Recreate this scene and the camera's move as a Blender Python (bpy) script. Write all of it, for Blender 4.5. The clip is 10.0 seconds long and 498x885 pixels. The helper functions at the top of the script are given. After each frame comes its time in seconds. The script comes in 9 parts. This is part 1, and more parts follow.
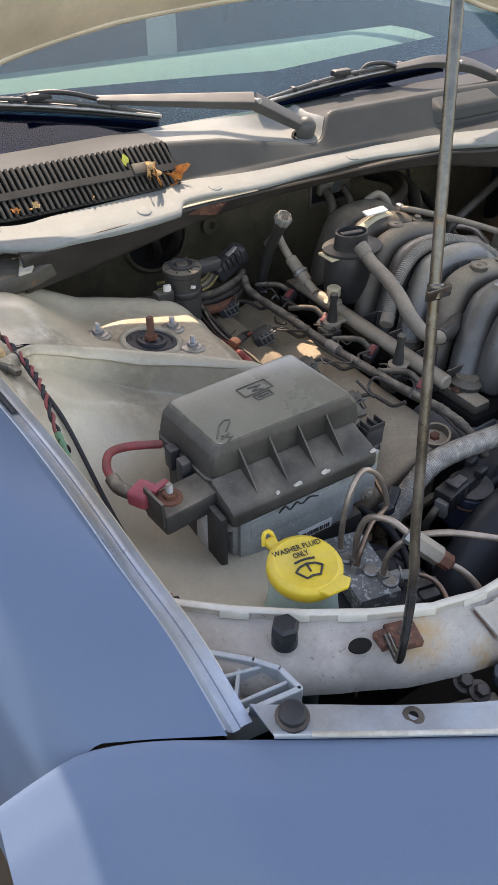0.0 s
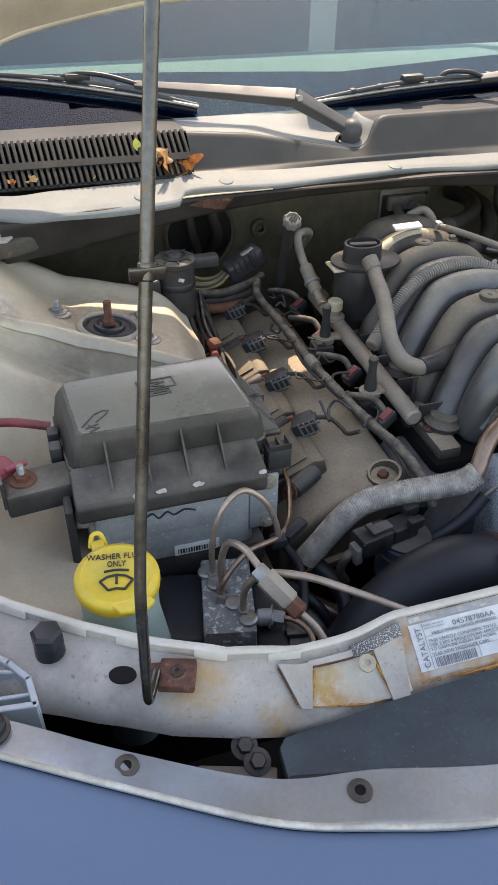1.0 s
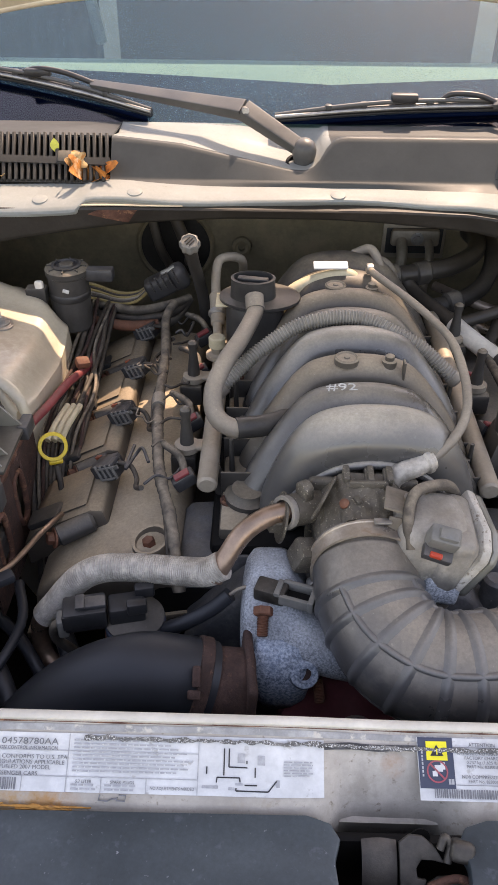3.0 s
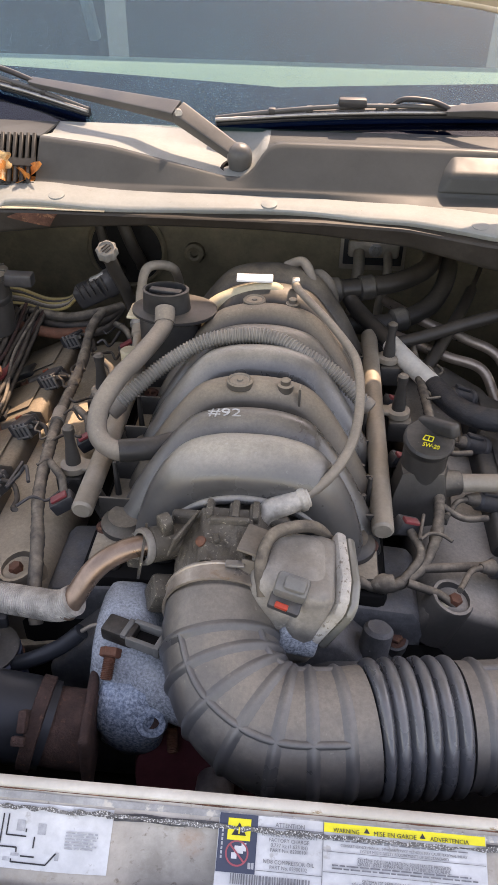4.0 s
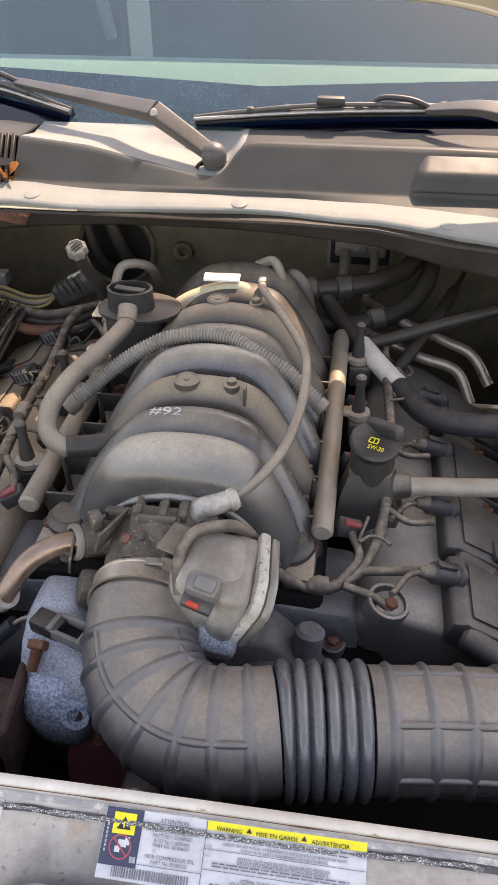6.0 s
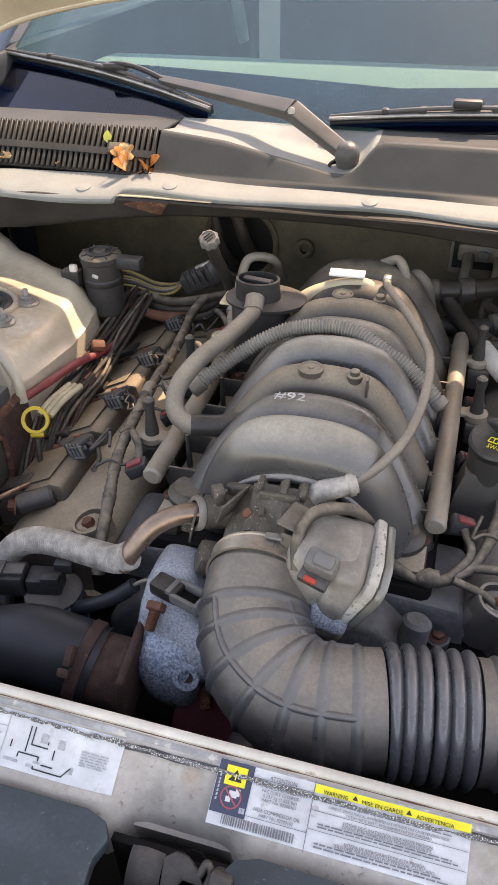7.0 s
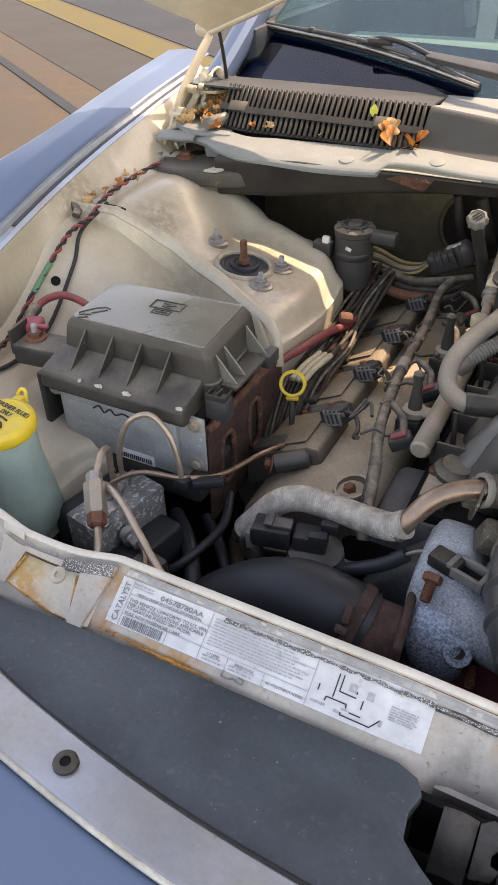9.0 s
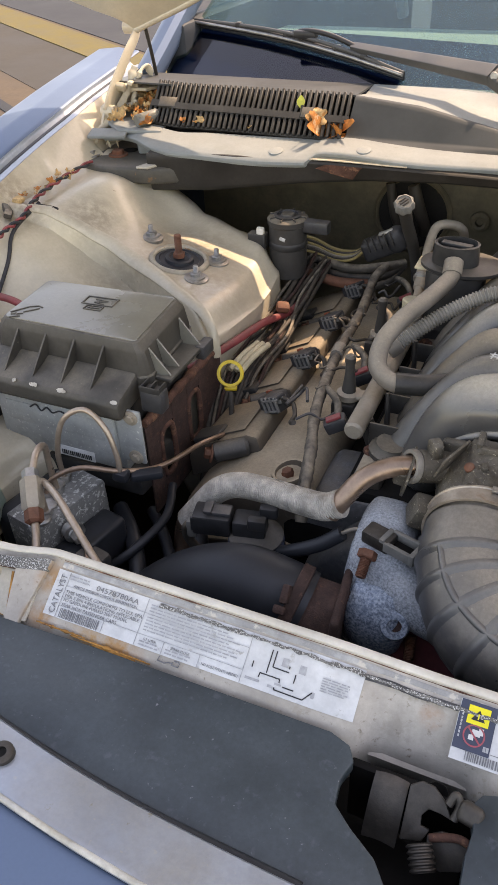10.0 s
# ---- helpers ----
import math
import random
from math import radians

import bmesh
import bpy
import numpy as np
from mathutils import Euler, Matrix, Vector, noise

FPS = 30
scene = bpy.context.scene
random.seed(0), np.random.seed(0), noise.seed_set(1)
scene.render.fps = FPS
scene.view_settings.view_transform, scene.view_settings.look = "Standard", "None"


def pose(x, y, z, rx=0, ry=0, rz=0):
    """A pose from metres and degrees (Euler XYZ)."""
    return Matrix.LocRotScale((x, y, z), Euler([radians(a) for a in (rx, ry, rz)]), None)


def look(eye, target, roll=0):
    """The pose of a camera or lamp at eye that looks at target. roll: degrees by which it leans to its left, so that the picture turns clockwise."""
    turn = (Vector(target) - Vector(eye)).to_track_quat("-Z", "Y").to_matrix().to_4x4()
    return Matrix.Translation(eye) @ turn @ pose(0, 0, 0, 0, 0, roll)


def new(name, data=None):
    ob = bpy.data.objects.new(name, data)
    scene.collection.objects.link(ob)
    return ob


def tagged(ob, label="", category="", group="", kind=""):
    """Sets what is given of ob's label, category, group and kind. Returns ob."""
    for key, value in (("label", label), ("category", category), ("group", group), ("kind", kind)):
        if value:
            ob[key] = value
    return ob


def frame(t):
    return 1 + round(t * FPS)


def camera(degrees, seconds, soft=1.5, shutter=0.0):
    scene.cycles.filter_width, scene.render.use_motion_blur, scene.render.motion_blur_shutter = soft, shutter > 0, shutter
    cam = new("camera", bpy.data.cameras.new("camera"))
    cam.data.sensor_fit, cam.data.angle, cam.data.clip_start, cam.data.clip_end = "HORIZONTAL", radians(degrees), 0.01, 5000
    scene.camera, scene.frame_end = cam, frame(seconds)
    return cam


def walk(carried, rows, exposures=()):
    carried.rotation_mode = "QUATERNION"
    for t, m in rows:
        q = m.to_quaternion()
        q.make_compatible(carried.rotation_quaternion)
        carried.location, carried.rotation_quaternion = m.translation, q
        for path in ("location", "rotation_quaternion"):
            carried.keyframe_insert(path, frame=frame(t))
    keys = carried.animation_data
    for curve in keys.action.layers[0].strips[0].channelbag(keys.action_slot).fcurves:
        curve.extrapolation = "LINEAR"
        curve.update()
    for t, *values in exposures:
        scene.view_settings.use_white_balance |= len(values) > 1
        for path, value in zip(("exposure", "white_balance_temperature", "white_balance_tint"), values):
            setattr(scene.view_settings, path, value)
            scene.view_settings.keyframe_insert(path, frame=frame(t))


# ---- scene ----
cam = camera(36.6, 10.0, 0.9)
PATH = [
    (0, (-0.974, -0.256, 1.455), (-0.118, 1.06, 0.215), 0.4),
    (0.5, (-0.789, -0.343, 1.417), (-0.148, 1.134, 0.231), -0.1),
    (1, (-0.649, -0.348, 1.397), (-0.175, 1.178, 0.195), 0.6),
    (1.5, (-0.509, -0.332, 1.386), (-0.18, 1.226, 0.176), 0.5),
    (2, (-0.4, -0.327, 1.384), (-0.217, 1.253, 0.171), 0.6),
    (2.5, (-0.237, -0.347, 1.395), (-0.187, 1.242, 0.183), 0.8),
    (3, (-0.112, -0.288, 1.381), (-0.144, 1.312, 0.182), 0.5),
    (3.2, (-0.071, -0.261, 1.371), (-0.121, 1.348, 0.185), 0.8),
    (4.3, (0.089, -0.208, 1.375), (-0.063, 1.376, 0.163), 0.3),
    (4.5, (0.1, -0.204, 1.375), (-0.069, 1.376, 0.16), -0.2),
    (5, (0.124, -0.197, 1.375), (-0.061, 1.384, 0.164), -0.5),
    (5.2, (0.136, -0.197, 1.377), (-0.05, 1.384, 0.165), -0.5),
    (6.3, (0.176, -0.206, 1.379), (-0.104, 1.364, 0.172), -0.5),
    (6.5, (0.169, -0.21, 1.375), (-0.154, 1.354, 0.173), -0.6),
    (7, (0.144, -0.243, 1.377), (-0.32, 1.291, 0.181), -1.1),
    (7.5, (0.091, -0.273, 1.379), (-0.46, 1.23, 0.181), -0.8),
    (8, (0.019, -0.29, 1.369), (-0.627, 1.183, 0.18), -0.7),
    (8.5, (-0.022, -0.315, 1.361), (-0.741, 1.114, 0.161), -0.9),
    (9, (-0.015, -0.325, 1.359), (-0.775, 1.077, 0.152), -1.6),
    (9.5, (0.004, -0.326, 1.353), (-0.74, 1.086, 0.148), -2.2),
    (10, (0.028, -0.323, 1.354), (-0.658, 1.113, 0.143), -2.8),
]
walk(cam, [(t, look(eye, target, roll)) for t, eye, target, roll in PATH], [(0.0, 2.08, 8700, 18), (1.0, 2.06, 8650, 17), (2.0, 2.22, 9600, 23), (3.5, 2.31, 9700, 25), (5.0, 2.39, 9900, 26), (7.5, 2.35, 9900, 23), (10.0, 2.20, 10200, 22)])

# ---- light ----
SUN = Vector((0.27, 0.69, 0.94)).normalized()
world = bpy.data.worlds.new("sky")
scene.world = world
world.use_nodes = True
wn = world.node_tree.nodes
sky = wn.new("ShaderNodeTexSky")
sky.sky_type, sky.sun_disc = "NISHITA", False
sky.dust_density = 1.0
sky.sun_elevation = math.asin(SUN.z)
sky.sun_rotation = math.atan2(SUN.x, SUN.y)
wn["Background"].inputs["Strength"].default_value = 0.15
world.node_tree.links.new(sky.outputs[0], wn["Background"].inputs["Color"])
sun = new("sun", bpy.data.lights.new("sun", "SUN"))
sun.data.energy, sun.data.angle, sun.data.color = 1.6, radians(0.5), (1.0, 0.975, 0.94)
sun.matrix_world = look(SUN * 10, (0, 0, 0))

# ---- building helpers ----
ORG = {}


def thing(name, loc, label, category, group="", kind=""):
    """An Empty at the base of a thing; its parts are built in world places."""
    ob = new(name)
    ob.empty_display_size = 0.02
    ob.location = loc
    ORG[ob] = Vector(loc)
    return tagged(ob, label, category, group, kind)


def to_mesh(name, bm, mat, org, sharp=38):
    bmesh.ops.recalc_face_normals(bm, faces=bm.faces)
    bm.transform(Matrix.Translation(-org))
    me = bpy.data.meshes.new(name)
    bm.to_mesh(me)
    bm.free()
    me.materials.append(mat)
    me.shade_smooth()
    me.set_sharp_from_angle(angle=radians(sharp))
    return me


def part(name, bm, mat, parent, label="", sharp=38):
    """One mesh under a thing or a part."""
    ob = new(name, to_mesh(name, bm, mat, ORG[parent], sharp))
    ob.parent = parent
    ORG[ob] = ORG[parent]
    if label:
        ob["label"] = label
    return ob


def solo(name, bm, mat, loc, label, category, group="", kind="", sharp=38):
    """A thing of one mesh, with its origin at loc."""
    ob = new(name, to_mesh(name, bm, mat, Vector(loc), sharp))
    ob.location = loc
    ORG[ob] = Vector(loc)
    return tagged(ob, label, category, group, kind)


def join(*bms):
    out = bms[0]
    for b in bms[1:]:
        me = bpy.data.meshes.new("tmp")
        b.to_mesh(me)
        out.from_mesh(me)
        b.free()
        bpy.data.meshes.remove(me)
    return out


def box(c, s, bev=0.003, rot=(0, 0, 0), seg=2):
    bm = bmesh.new()
    bmesh.ops.create_cube(bm, size=1.0)
    bm.transform(Matrix.Diagonal((*s, 1)))
    if bev:
        bmesh.ops.bevel(bm, geom=bm.edges[:], offset=min(bev, min(s) * 0.45), segments=seg, affect="EDGES", profile=0.5)
    bm.transform(pose(*c, *rot))
    return bm


def loft(rings, caps=True, closed=True):
    """A skin over rings of equally many points."""
    bm = bmesh.new()
    vs = [[bm.verts.new(p) for p in ring] for ring in rings]
    n = len(vs[0])
    for a, b in zip(vs, vs[1:]):
        for i in range(n if closed else n - 1):
            j = (i + 1) % n
            try:
                bm.faces.new((a[i], a[j], b[j], b[i]))
            except ValueError:
                pass
    if caps and closed:
        bm.faces.new(vs[0])
        bm.faces.new(vs[-1])
    return bm


def basis(axis):
    w = Vector(axis).normalized()
    u = w.orthogonal().normalized()
    return u, w.cross(u), w


def lathe(profile, p, axis=(0, 0, 1), n=24, caps=True):
    """Rings (radius, height along the axis) round p."""
    u, v, w = basis(axis)
    p = Vector(p)
    rings = [[p + w * h + (u * math.cos(2 * math.pi * i / n) + v * math.sin(2 * math.pi * i / n)) * max(r, 1e-5) for i in range(n)] for r, h in profile]
    return loft(rings, caps)


def cyl(a, b, r, r2=None, n=18, bev=0.0):
    a, b = Vector(a), Vector(b)
    r2, d = (r if r2 is None else r2), (b - a).length
    prof = [(r - bev, 0), (r, bev), (r2, d - bev), (r2 - bev, d)] if bev else [(r, 0), (r2, d)]
    return lathe(prof, a, b - a, n)


def curve(pts, seg=8):
    """Catmull-Rom through the points."""
    P = [Vector(p) for p in pts]
    if len(P) == 2:
        return [P[0].lerp(P[1], k / seg) for k in range(seg + 1)]
    P = [2 * P[0] - P[1]] + P + [2 * P[-1] - P[-2]]
    out = []
    for i in range(1, len(P) - 2):
        a, b, c, d = P[i - 1:i + 3]
        for k in range(seg):
            t = k / seg
            out.append(0.5 * (2 * b + (c - a) * t + (2 * a - 5 * b + 4 * c - d) * t * t + (3 * b - a - 3 * c + d) * t ** 3))
    out.append(P[-2])
    return out


def even(path, step):
    """The same path in even steps."""
    out, left = [path[0]], step
    for a, b in zip(path, path[1:]):
        d = (b - a).length
        while d > left:
            a = a + (b - a) * (left / d)
            d -= left
            out.append(a)
            left = step
        left -= d
    out.append(path[-1])
    return out


def sweep(path, radius, n=12, caps=True, flat=1.0, up=None, square=1.0):
    """Round, flattened or squarish rings along a path; radius: number or function of (index, share)."""
    rings, u, n = [], None, max(n, 10)
    for i, p in enumerate(path):
        t = (path[min(i + 1, len(path) - 1)] - path[max(i - 1, 0)]).normalized()
        if up is not None:
            u = Vector(up) - t * t.dot(Vector(up))
        else:
            u = t.orthogonal() if u is None else u - t * t.dot(u)
        u.normalize()
        v = t.cross(u)
        r = radius(i, i / (len(path) - 1)) if callable(radius) else radius
        ring = []
        for k in range(n):
            c, s = math.cos(2 * math.pi * (k + 0.5) / n), math.sin(2 * math.pi * (k + 0.5) / n)
            c, s = math.copysign(abs(c) ** square, c), math.copysign(abs(s) ** square, s)
            ring.append(p + (u * c * flat + v * s) * r)
        rings.append(ring)
    return loft(rings, caps)


def tube(pts, r, n=12, seg=8, flat=1.0):
    return sweep(curve(pts, seg), r, n, flat=flat)


def bellows(pts, r, pitch, amp, n=20):
    """A corrugated tube."""
    path = even(curve(pts, 12), pitch / 4)
    return sweep(path, lambda i, s: r + amp * (0.0, 1.0, 1.0, 0.0)[i % 4], n)


def prism(pts, a, b, axis="z", bev=0.0):
    """A flat outline in the plane across an axis, from height a to b."""
    order = {"z": lambda p, h: (p[0], p[1], h), "y": lambda p, h: (p[0], h, p[1]), "x": lambda p, h: (h, p[0], p[1])}[axis]
    bm = loft([[order(p, a) for p in pts], [order(p, b) for p in pts]])
    if bev:
        bmesh.ops.recalc_face_normals(bm, faces=bm.faces)
        bmesh.ops.bevel(bm, geom=bm.edges[:], offset=bev, segments=2, affect="EDGES", profile=0.5)
    return bm


def sheet(fn, u0, u1, v0, v1, nu, nv, thick=0.0):
    """A surface fn(u, v) with some thickness below it."""
    bm = bmesh.new()
    g = [[bm.verts.new(fn(u0 + (u1 - u0) * i / nu, v0 + (v1 - v0) * j / nv)) for j in range(nv + 1)] for i in range(nu + 1)]
    for i in range(nu):
        for j in range(nv):
            bm.faces.new((g[i][j], g[i + 1][j], g[i + 1][j + 1], g[i][j + 1]))
    if thick:
        bmesh.ops.recalc_face_normals(bm, faces=bm.faces)
        bmesh.ops.solidify(bm, geom=bm.faces[:], thickness=thick)
    return bm


def hexbolt(p, axis, r, h, washer=True):
    w = Vector(axis).normalized()
    bm = lathe([(r, 0), (r, h * 0.85), (r * 0.85, h)], p, axis, 6)
    if washer:
        bm = join(bm, lathe([(r * 1.6, -0.001), (r * 1.6, 0.0015), (r * 1.3, 0.002)], Vector(p), axis, 18))
    return bm


def stud(p, axis, r, h):
    """A threaded end."""
    prof, k = [(r, 0)], int(h / 0.0016)
    for i in range(k):
        prof += [(r, i * h / k), (r * 0.84, (i + 0.5) * h / k)]
    return lathe(prof + [(r * 0.8, h)], p, axis, 14)


def smooth(a, b, x):
    t = min(max((x - a) / (b - a), 0), 1)
    return t * t * (3 - 2 * t)


def lerp_table(tab, x):
    """Values between the rows of a table, by its first column."""
    if x <= tab[0][0]:
        return tab[0][1:]
    for a, b in zip(tab, tab[1:]):
        if x <= b[0]:
            t = (x - a[0]) / (b[0] - a[0])
            return tuple(p + (q - p) * t for p, q in zip(a[1:], b[1:]))
    return tab[-1][1:]


def lettering(text, size, m, depth=0.0003, align="CENTER", fit=None):
    """A flat mesh of built-in letters at the pose m (x along the line, y up the letters)."""
    cu = bpy.data.curves.new("letters", "FONT")
    cu.body, cu.size, cu.align_x, cu.align_y, cu.extrude = text, size, align, "CENTER", depth
    cu.resolution_u = 3
    ob = bpy.data.objects.new("letters", cu)
    me = bpy.data.meshes.new_from_object(ob)
    bm = bmesh.new()
    bm.from_mesh(me)
    if fit:
        xs = [v.co.x for v in bm.verts]
        w = max(xs) - min(xs)
        bm.transform(Matrix.Diagonal((fit / w, 1, 1, 1)))
    bm.transform(m)
    bpy.data.objects.remove(ob)
    bpy.data.curves.remove(cu)
    bpy.data.meshes.remove(me)
    return bm


# ---- materials ----
def mat(name, col, rough=0.5, metal=0.0, var=0.25, scale=18.0, dust=0.0, dustcol=(0.27, 0.21, 0.15), bump=0.15, grain=350.0,
        spots=None, spot_scale=25.0, spot_cut=0.6, spot_soft=0.06, coat=0.0, spec=0.32, rustcol=None, stains=(), patchy=0.12, lie=0.15):
    """A worn surface: two scales of mottling, dust on what faces up, spots of another colour, stains (place, radius, colour), fine relief."""
    m = bpy.data.materials.new(name)
    m.use_nodes = True
    n, ln = m.node_tree.nodes, m.node_tree.links
    bsdf = n["Principled BSDF"]
    geo = n.new("ShaderNodeNewGeometry")

    def noisy(s, detail=4.0, rgh=0.55):
        t = n.new("ShaderNodeTexNoise")
        t.inputs["Scale"].default_value, t.inputs["Detail"].default_value, t.inputs["Roughness"].default_value = s, detail, rgh
        ln.new(geo.outputs["Position"], t.inputs["Vector"])
        return t.outputs["Fac"]

    def ranged(x, a, b, c, d):
        r = n.new("ShaderNodeMapRange")
        for k, v in zip(("From Min", "From Max", "To Min", "To Max"), (a, b, c, d)):
            r.inputs[k].default_value = v
        ln.new(x, r.inputs["Value"])
        return r.outputs[0]

    def mixed(f, a, b):
        x = n.new("ShaderNodeMix")
        x.data_type = "RGBA"
        ln.new(f, x.inputs[0])
        for s, k in ((a, 6), (b, 7)):
            if isinstance(s, tuple):
                x.inputs[k].default_value = (*s, 1)
            else:
                ln.new(s, x.inputs[k])
        return x.outputs[2]

    def times(a, b):
        x = n.new("ShaderNodeMath")
        x.operation = "MULTIPLY"
        ln.new(a, x.inputs[0])
        if isinstance(b, float):
            x.inputs[1].default_value = b
        else:
            ln.new(b, x.inputs[1])
        return x.outputs[0]

    big, fine, mid = noisy(scale, 6.0, 0.62), noisy(grain * 0.5, 3.0, 0.7), noisy(scale * 5.0, 6.0, 0.7)
    lo, hi = tuple(c * (1 - var) for c in col), tuple(min(c * (1 + var), 1) for c in col)
    c = mixed(ranged(big, 0.34, 0.66, 0, 1), lo, hi)
    c = mixed(ranged(mid, 0.45, 0.72, 0, min(var * 1.4, 0.5)), c, tuple(v * 0.6 for v in col))
    c = mixed(ranged(fine, 0.40, 0.70, 0, min(max(var, 0.10), 0.4)), c, tuple(v * 0.6 for v in col))
    roughness = ranged(big, 0.3, 0.7, max(rough - 0.12, 0.03), min(rough + 0.12, 1))
    if spots:
        f = ranged(noisy(spot_scale, 6.0, 0.65), spot_cut, spot_cut + spot_soft, 0, 1)
        c = mixed(f, c, spots)
        if rustcol:
            f2 = ranged(noisy(spot_scale * 0.45, 5.0, 0.6), 0.6, 0.72, 0, 0.9)
            c = mixed(f2, c, rustcol)
    if dust:
        sep = n.new("ShaderNodeSeparateXYZ")
        ln.new(geo.outputs["Normal"], sep.inputs[0])
        # A high lie leaves sides bare, so dust also paints tops lit, sides dark.
        upward = ranged(sep.outputs["Z"], lie, 0.95, 0.04, 1)
        patch = ranged(noisy(scale * 1.3, 6.0, 0.56), 0.32, 0.64, patchy, 1)
        f = times(times(upward, patch), dust)
        tone = mixed(ranged(noisy(grain * 0.7, 4.0, 0.75), 0.36, 0.64, 0, 1), tuple(v * 0.85 for v in dustcol), tuple(min(v * 1.12, 1) for v in dustcol))
        c = mixed(f, c, tone)
        specks = ranged(noisy(grain * 0.45, 2.0, 0.5), 0.71, 0.75, 0, 0.2 * min(dust * 1.3, 1))
        c = mixed(times(specks, upward), c, tuple(min(v * 2.0, 0.6) for v in dustcol))
        a = n.new("ShaderNodeMath")
        a.operation, a.use_clamp = "ADD", True
        ln.new(roughness, a.inputs[0])
        ln.new(times(f, 0.28), a.inputs[1])
        roughness = a.outputs[0]
    for (place, rad, col2) in stains:
        d = n.new("ShaderNodeVectorMath")
        d.operation = "DISTANCE"
        ln.new(geo.outputs["Position"], d.inputs[0])
        d.inputs[1].default_value = place
        near = ranged(d.outputs["Value"], rad * 0.3, rad * 1.15, 1.0, 0)
        c = mixed(times(near, ranged(noisy(70.0, 7.0, 0.7), 0.32, 0.58, 0.0, 0.95)), c, col2)
    ln.new(c, bsdf.inputs["Base Color"])
    ln.new(roughness, bsdf.inputs["Roughness"])
    bsdf.inputs["Metallic"].default_value = metal
    bsdf.inputs["Specular IOR Level"].default_value = spec
    bsdf.inputs["Coat Weight"].default_value = coat
    bsdf.inputs["Coat Roughness"].default_value = 0.06
    if bump:
        b = n.new("ShaderNodeBump")
        b.inputs["Strength"].default_value, b.inputs["Distance"].default_value = bump, 0.0006
        ln.new(noisy(grain, 3.0, 0.6), b.inputs["Height"])
        b2 = n.new("ShaderNodeBump")
        b2.inputs["Strength"].default_value, b2.inputs["Distance"].default_value = min(bump * 0.8, 0.5), 0.0012
        ln.new(mid, b2.inputs["Height"])
        ln.new(b2.outputs[0], b.inputs["Normal"])
        ln.new(b.outputs[0], bsdf.inputs["Normal"])
    return m


M = {}
# Blue stands in for sky light on the beige paint in shade.
M["body"] = mat("metallic car paint with sky blue in its colour", (0.105, 0.150, 0.220), 0.48, 0.25, 0.02, 3, bump=0.0, coat=0.0, grain=900, spec=0.15)
M["bay"] = mat("dusty beige bay paint", (0.56, 0.48, 0.355), 0.36, 0.1, 0.16, 6, dust=0.5, dustcol=(0.40, 0.33, 0.235), bump=0.05, spots=(0.17, 0.13, 0.09), spot_scale=38, spot_cut=0.70, coat=0.3, stains=[((-0.56, 0.70, 0.86), 0.11, (0.38, 0.295, 0.20)), ((-0.47, 0.62, 0.85), 0.08, (0.38, 0.30, 0.21)), ((-0.70, 0.66, 0.92), 0.06, (0.30, 0.25, 0.18)), ((-0.62, 0.57, 0.83), 0.08, (0.36, 0.30, 0.22)), ((-0.80, 0.60, 0.95), 0.07, (0.30, 0.24, 0.165))])
M["support"] = mat("stained grey-white support paint", (0.43, 0.385, 0.33), 0.45, 0.0, 0.22, 14, dust=0.45, dustcol=(0.33, 0.285, 0.235), bump=0.18, spots=(0.17, 0.135, 0.10), spot_scale=150, spot_cut=0.60, spot_soft=0.12, rustcol=(0.34, 0.29, 0.23), stains=[((-0.508, 0.000, 0.805), 0.026, (0.44, 0.25, 0.09)), ((-0.505, -0.010, 0.80), 0.014, (0.22, 0.10, 0.06)), ((-0.363, 0.012, 0.80), 0.018, (0.38, 0.18, 0.06)), ((-0.362, 0.045, 0.82), 0.020, (0.38, 0.20, 0.08)), ((-0.30, 0.008, 0.793), 0.034, (0.42, 0.22, 0.07)), ((-0.27, 0.008, 0.793), 0.022, (0.40, 0.19, 0.06)), ((-0.573, 0.045, 0.838), 0.036, (0.47, 0.29, 0.12)), ((0.002, 0.046, 0.802), 0.012, (0.38, 0.19, 0.09)), ((-0.02, 0.03, 0.795), 0.022, (0.27, 0.235, 0.19)), ((0.25, 0.05, 0.80), 0.05, (0.30, 0.26, 0.21))])
M["rusty"] = mat("rust-edged stained plate", (0.50, 0.45, 0.37), 0.5, 0.05, 0.22, 22, bump=0.2, dust=0.3, dustcol=(0.40, 0.34, 0.25), spots=(0.36, 0.27, 0.16), spot_scale=46, spot_cut=0.605, stains=[((-0.466, 0.004, 0.805), 0.036, (0.50, 0.23, 0.04)), ((-0.462, 0.024, 0.815), 0.026, (0.46, 0.26, 0.07)), ((-0.446, -0.010, 0.796), 0.034, (0.44, 0.20, 0.05)), ((-0.425, -0.008, 0.795), 0.016, (0.42, 0.22, 0.08)), ((-0.448, 0.012, 0.81), 0.010, (0.36, 0.13, 0.06)), ((-0.46, 0.038, 0.82), 0.018, (0.40, 0.29, 0.14)), ((-0.418, 0.027, 0.825), 0.014, (0.40, 0.31, 0.20))])
M["rust"] = mat("deep brown rust", (0.13, 0.06, 0.042), 0.85, 0.1, 0.45, 60, bump=0.8, grain=500, spots=(0.23, 0.11, 0.065), spot_scale=90, spot_cut=0.55)
M["rustbolt"] = mat("orange rusted bolt", (0.19, 0.075, 0.045), 0.8, 0.2, 0.3, 90, bump=0.5, dust=0.2)
M["blackp"] = mat("black plastic with dust", (0.042, 0.039, 0.036), 0.44, 0, 0.3, 14, dust=0.6, dustcol=(0.319, 0.259, 0.187), bump=0.12)
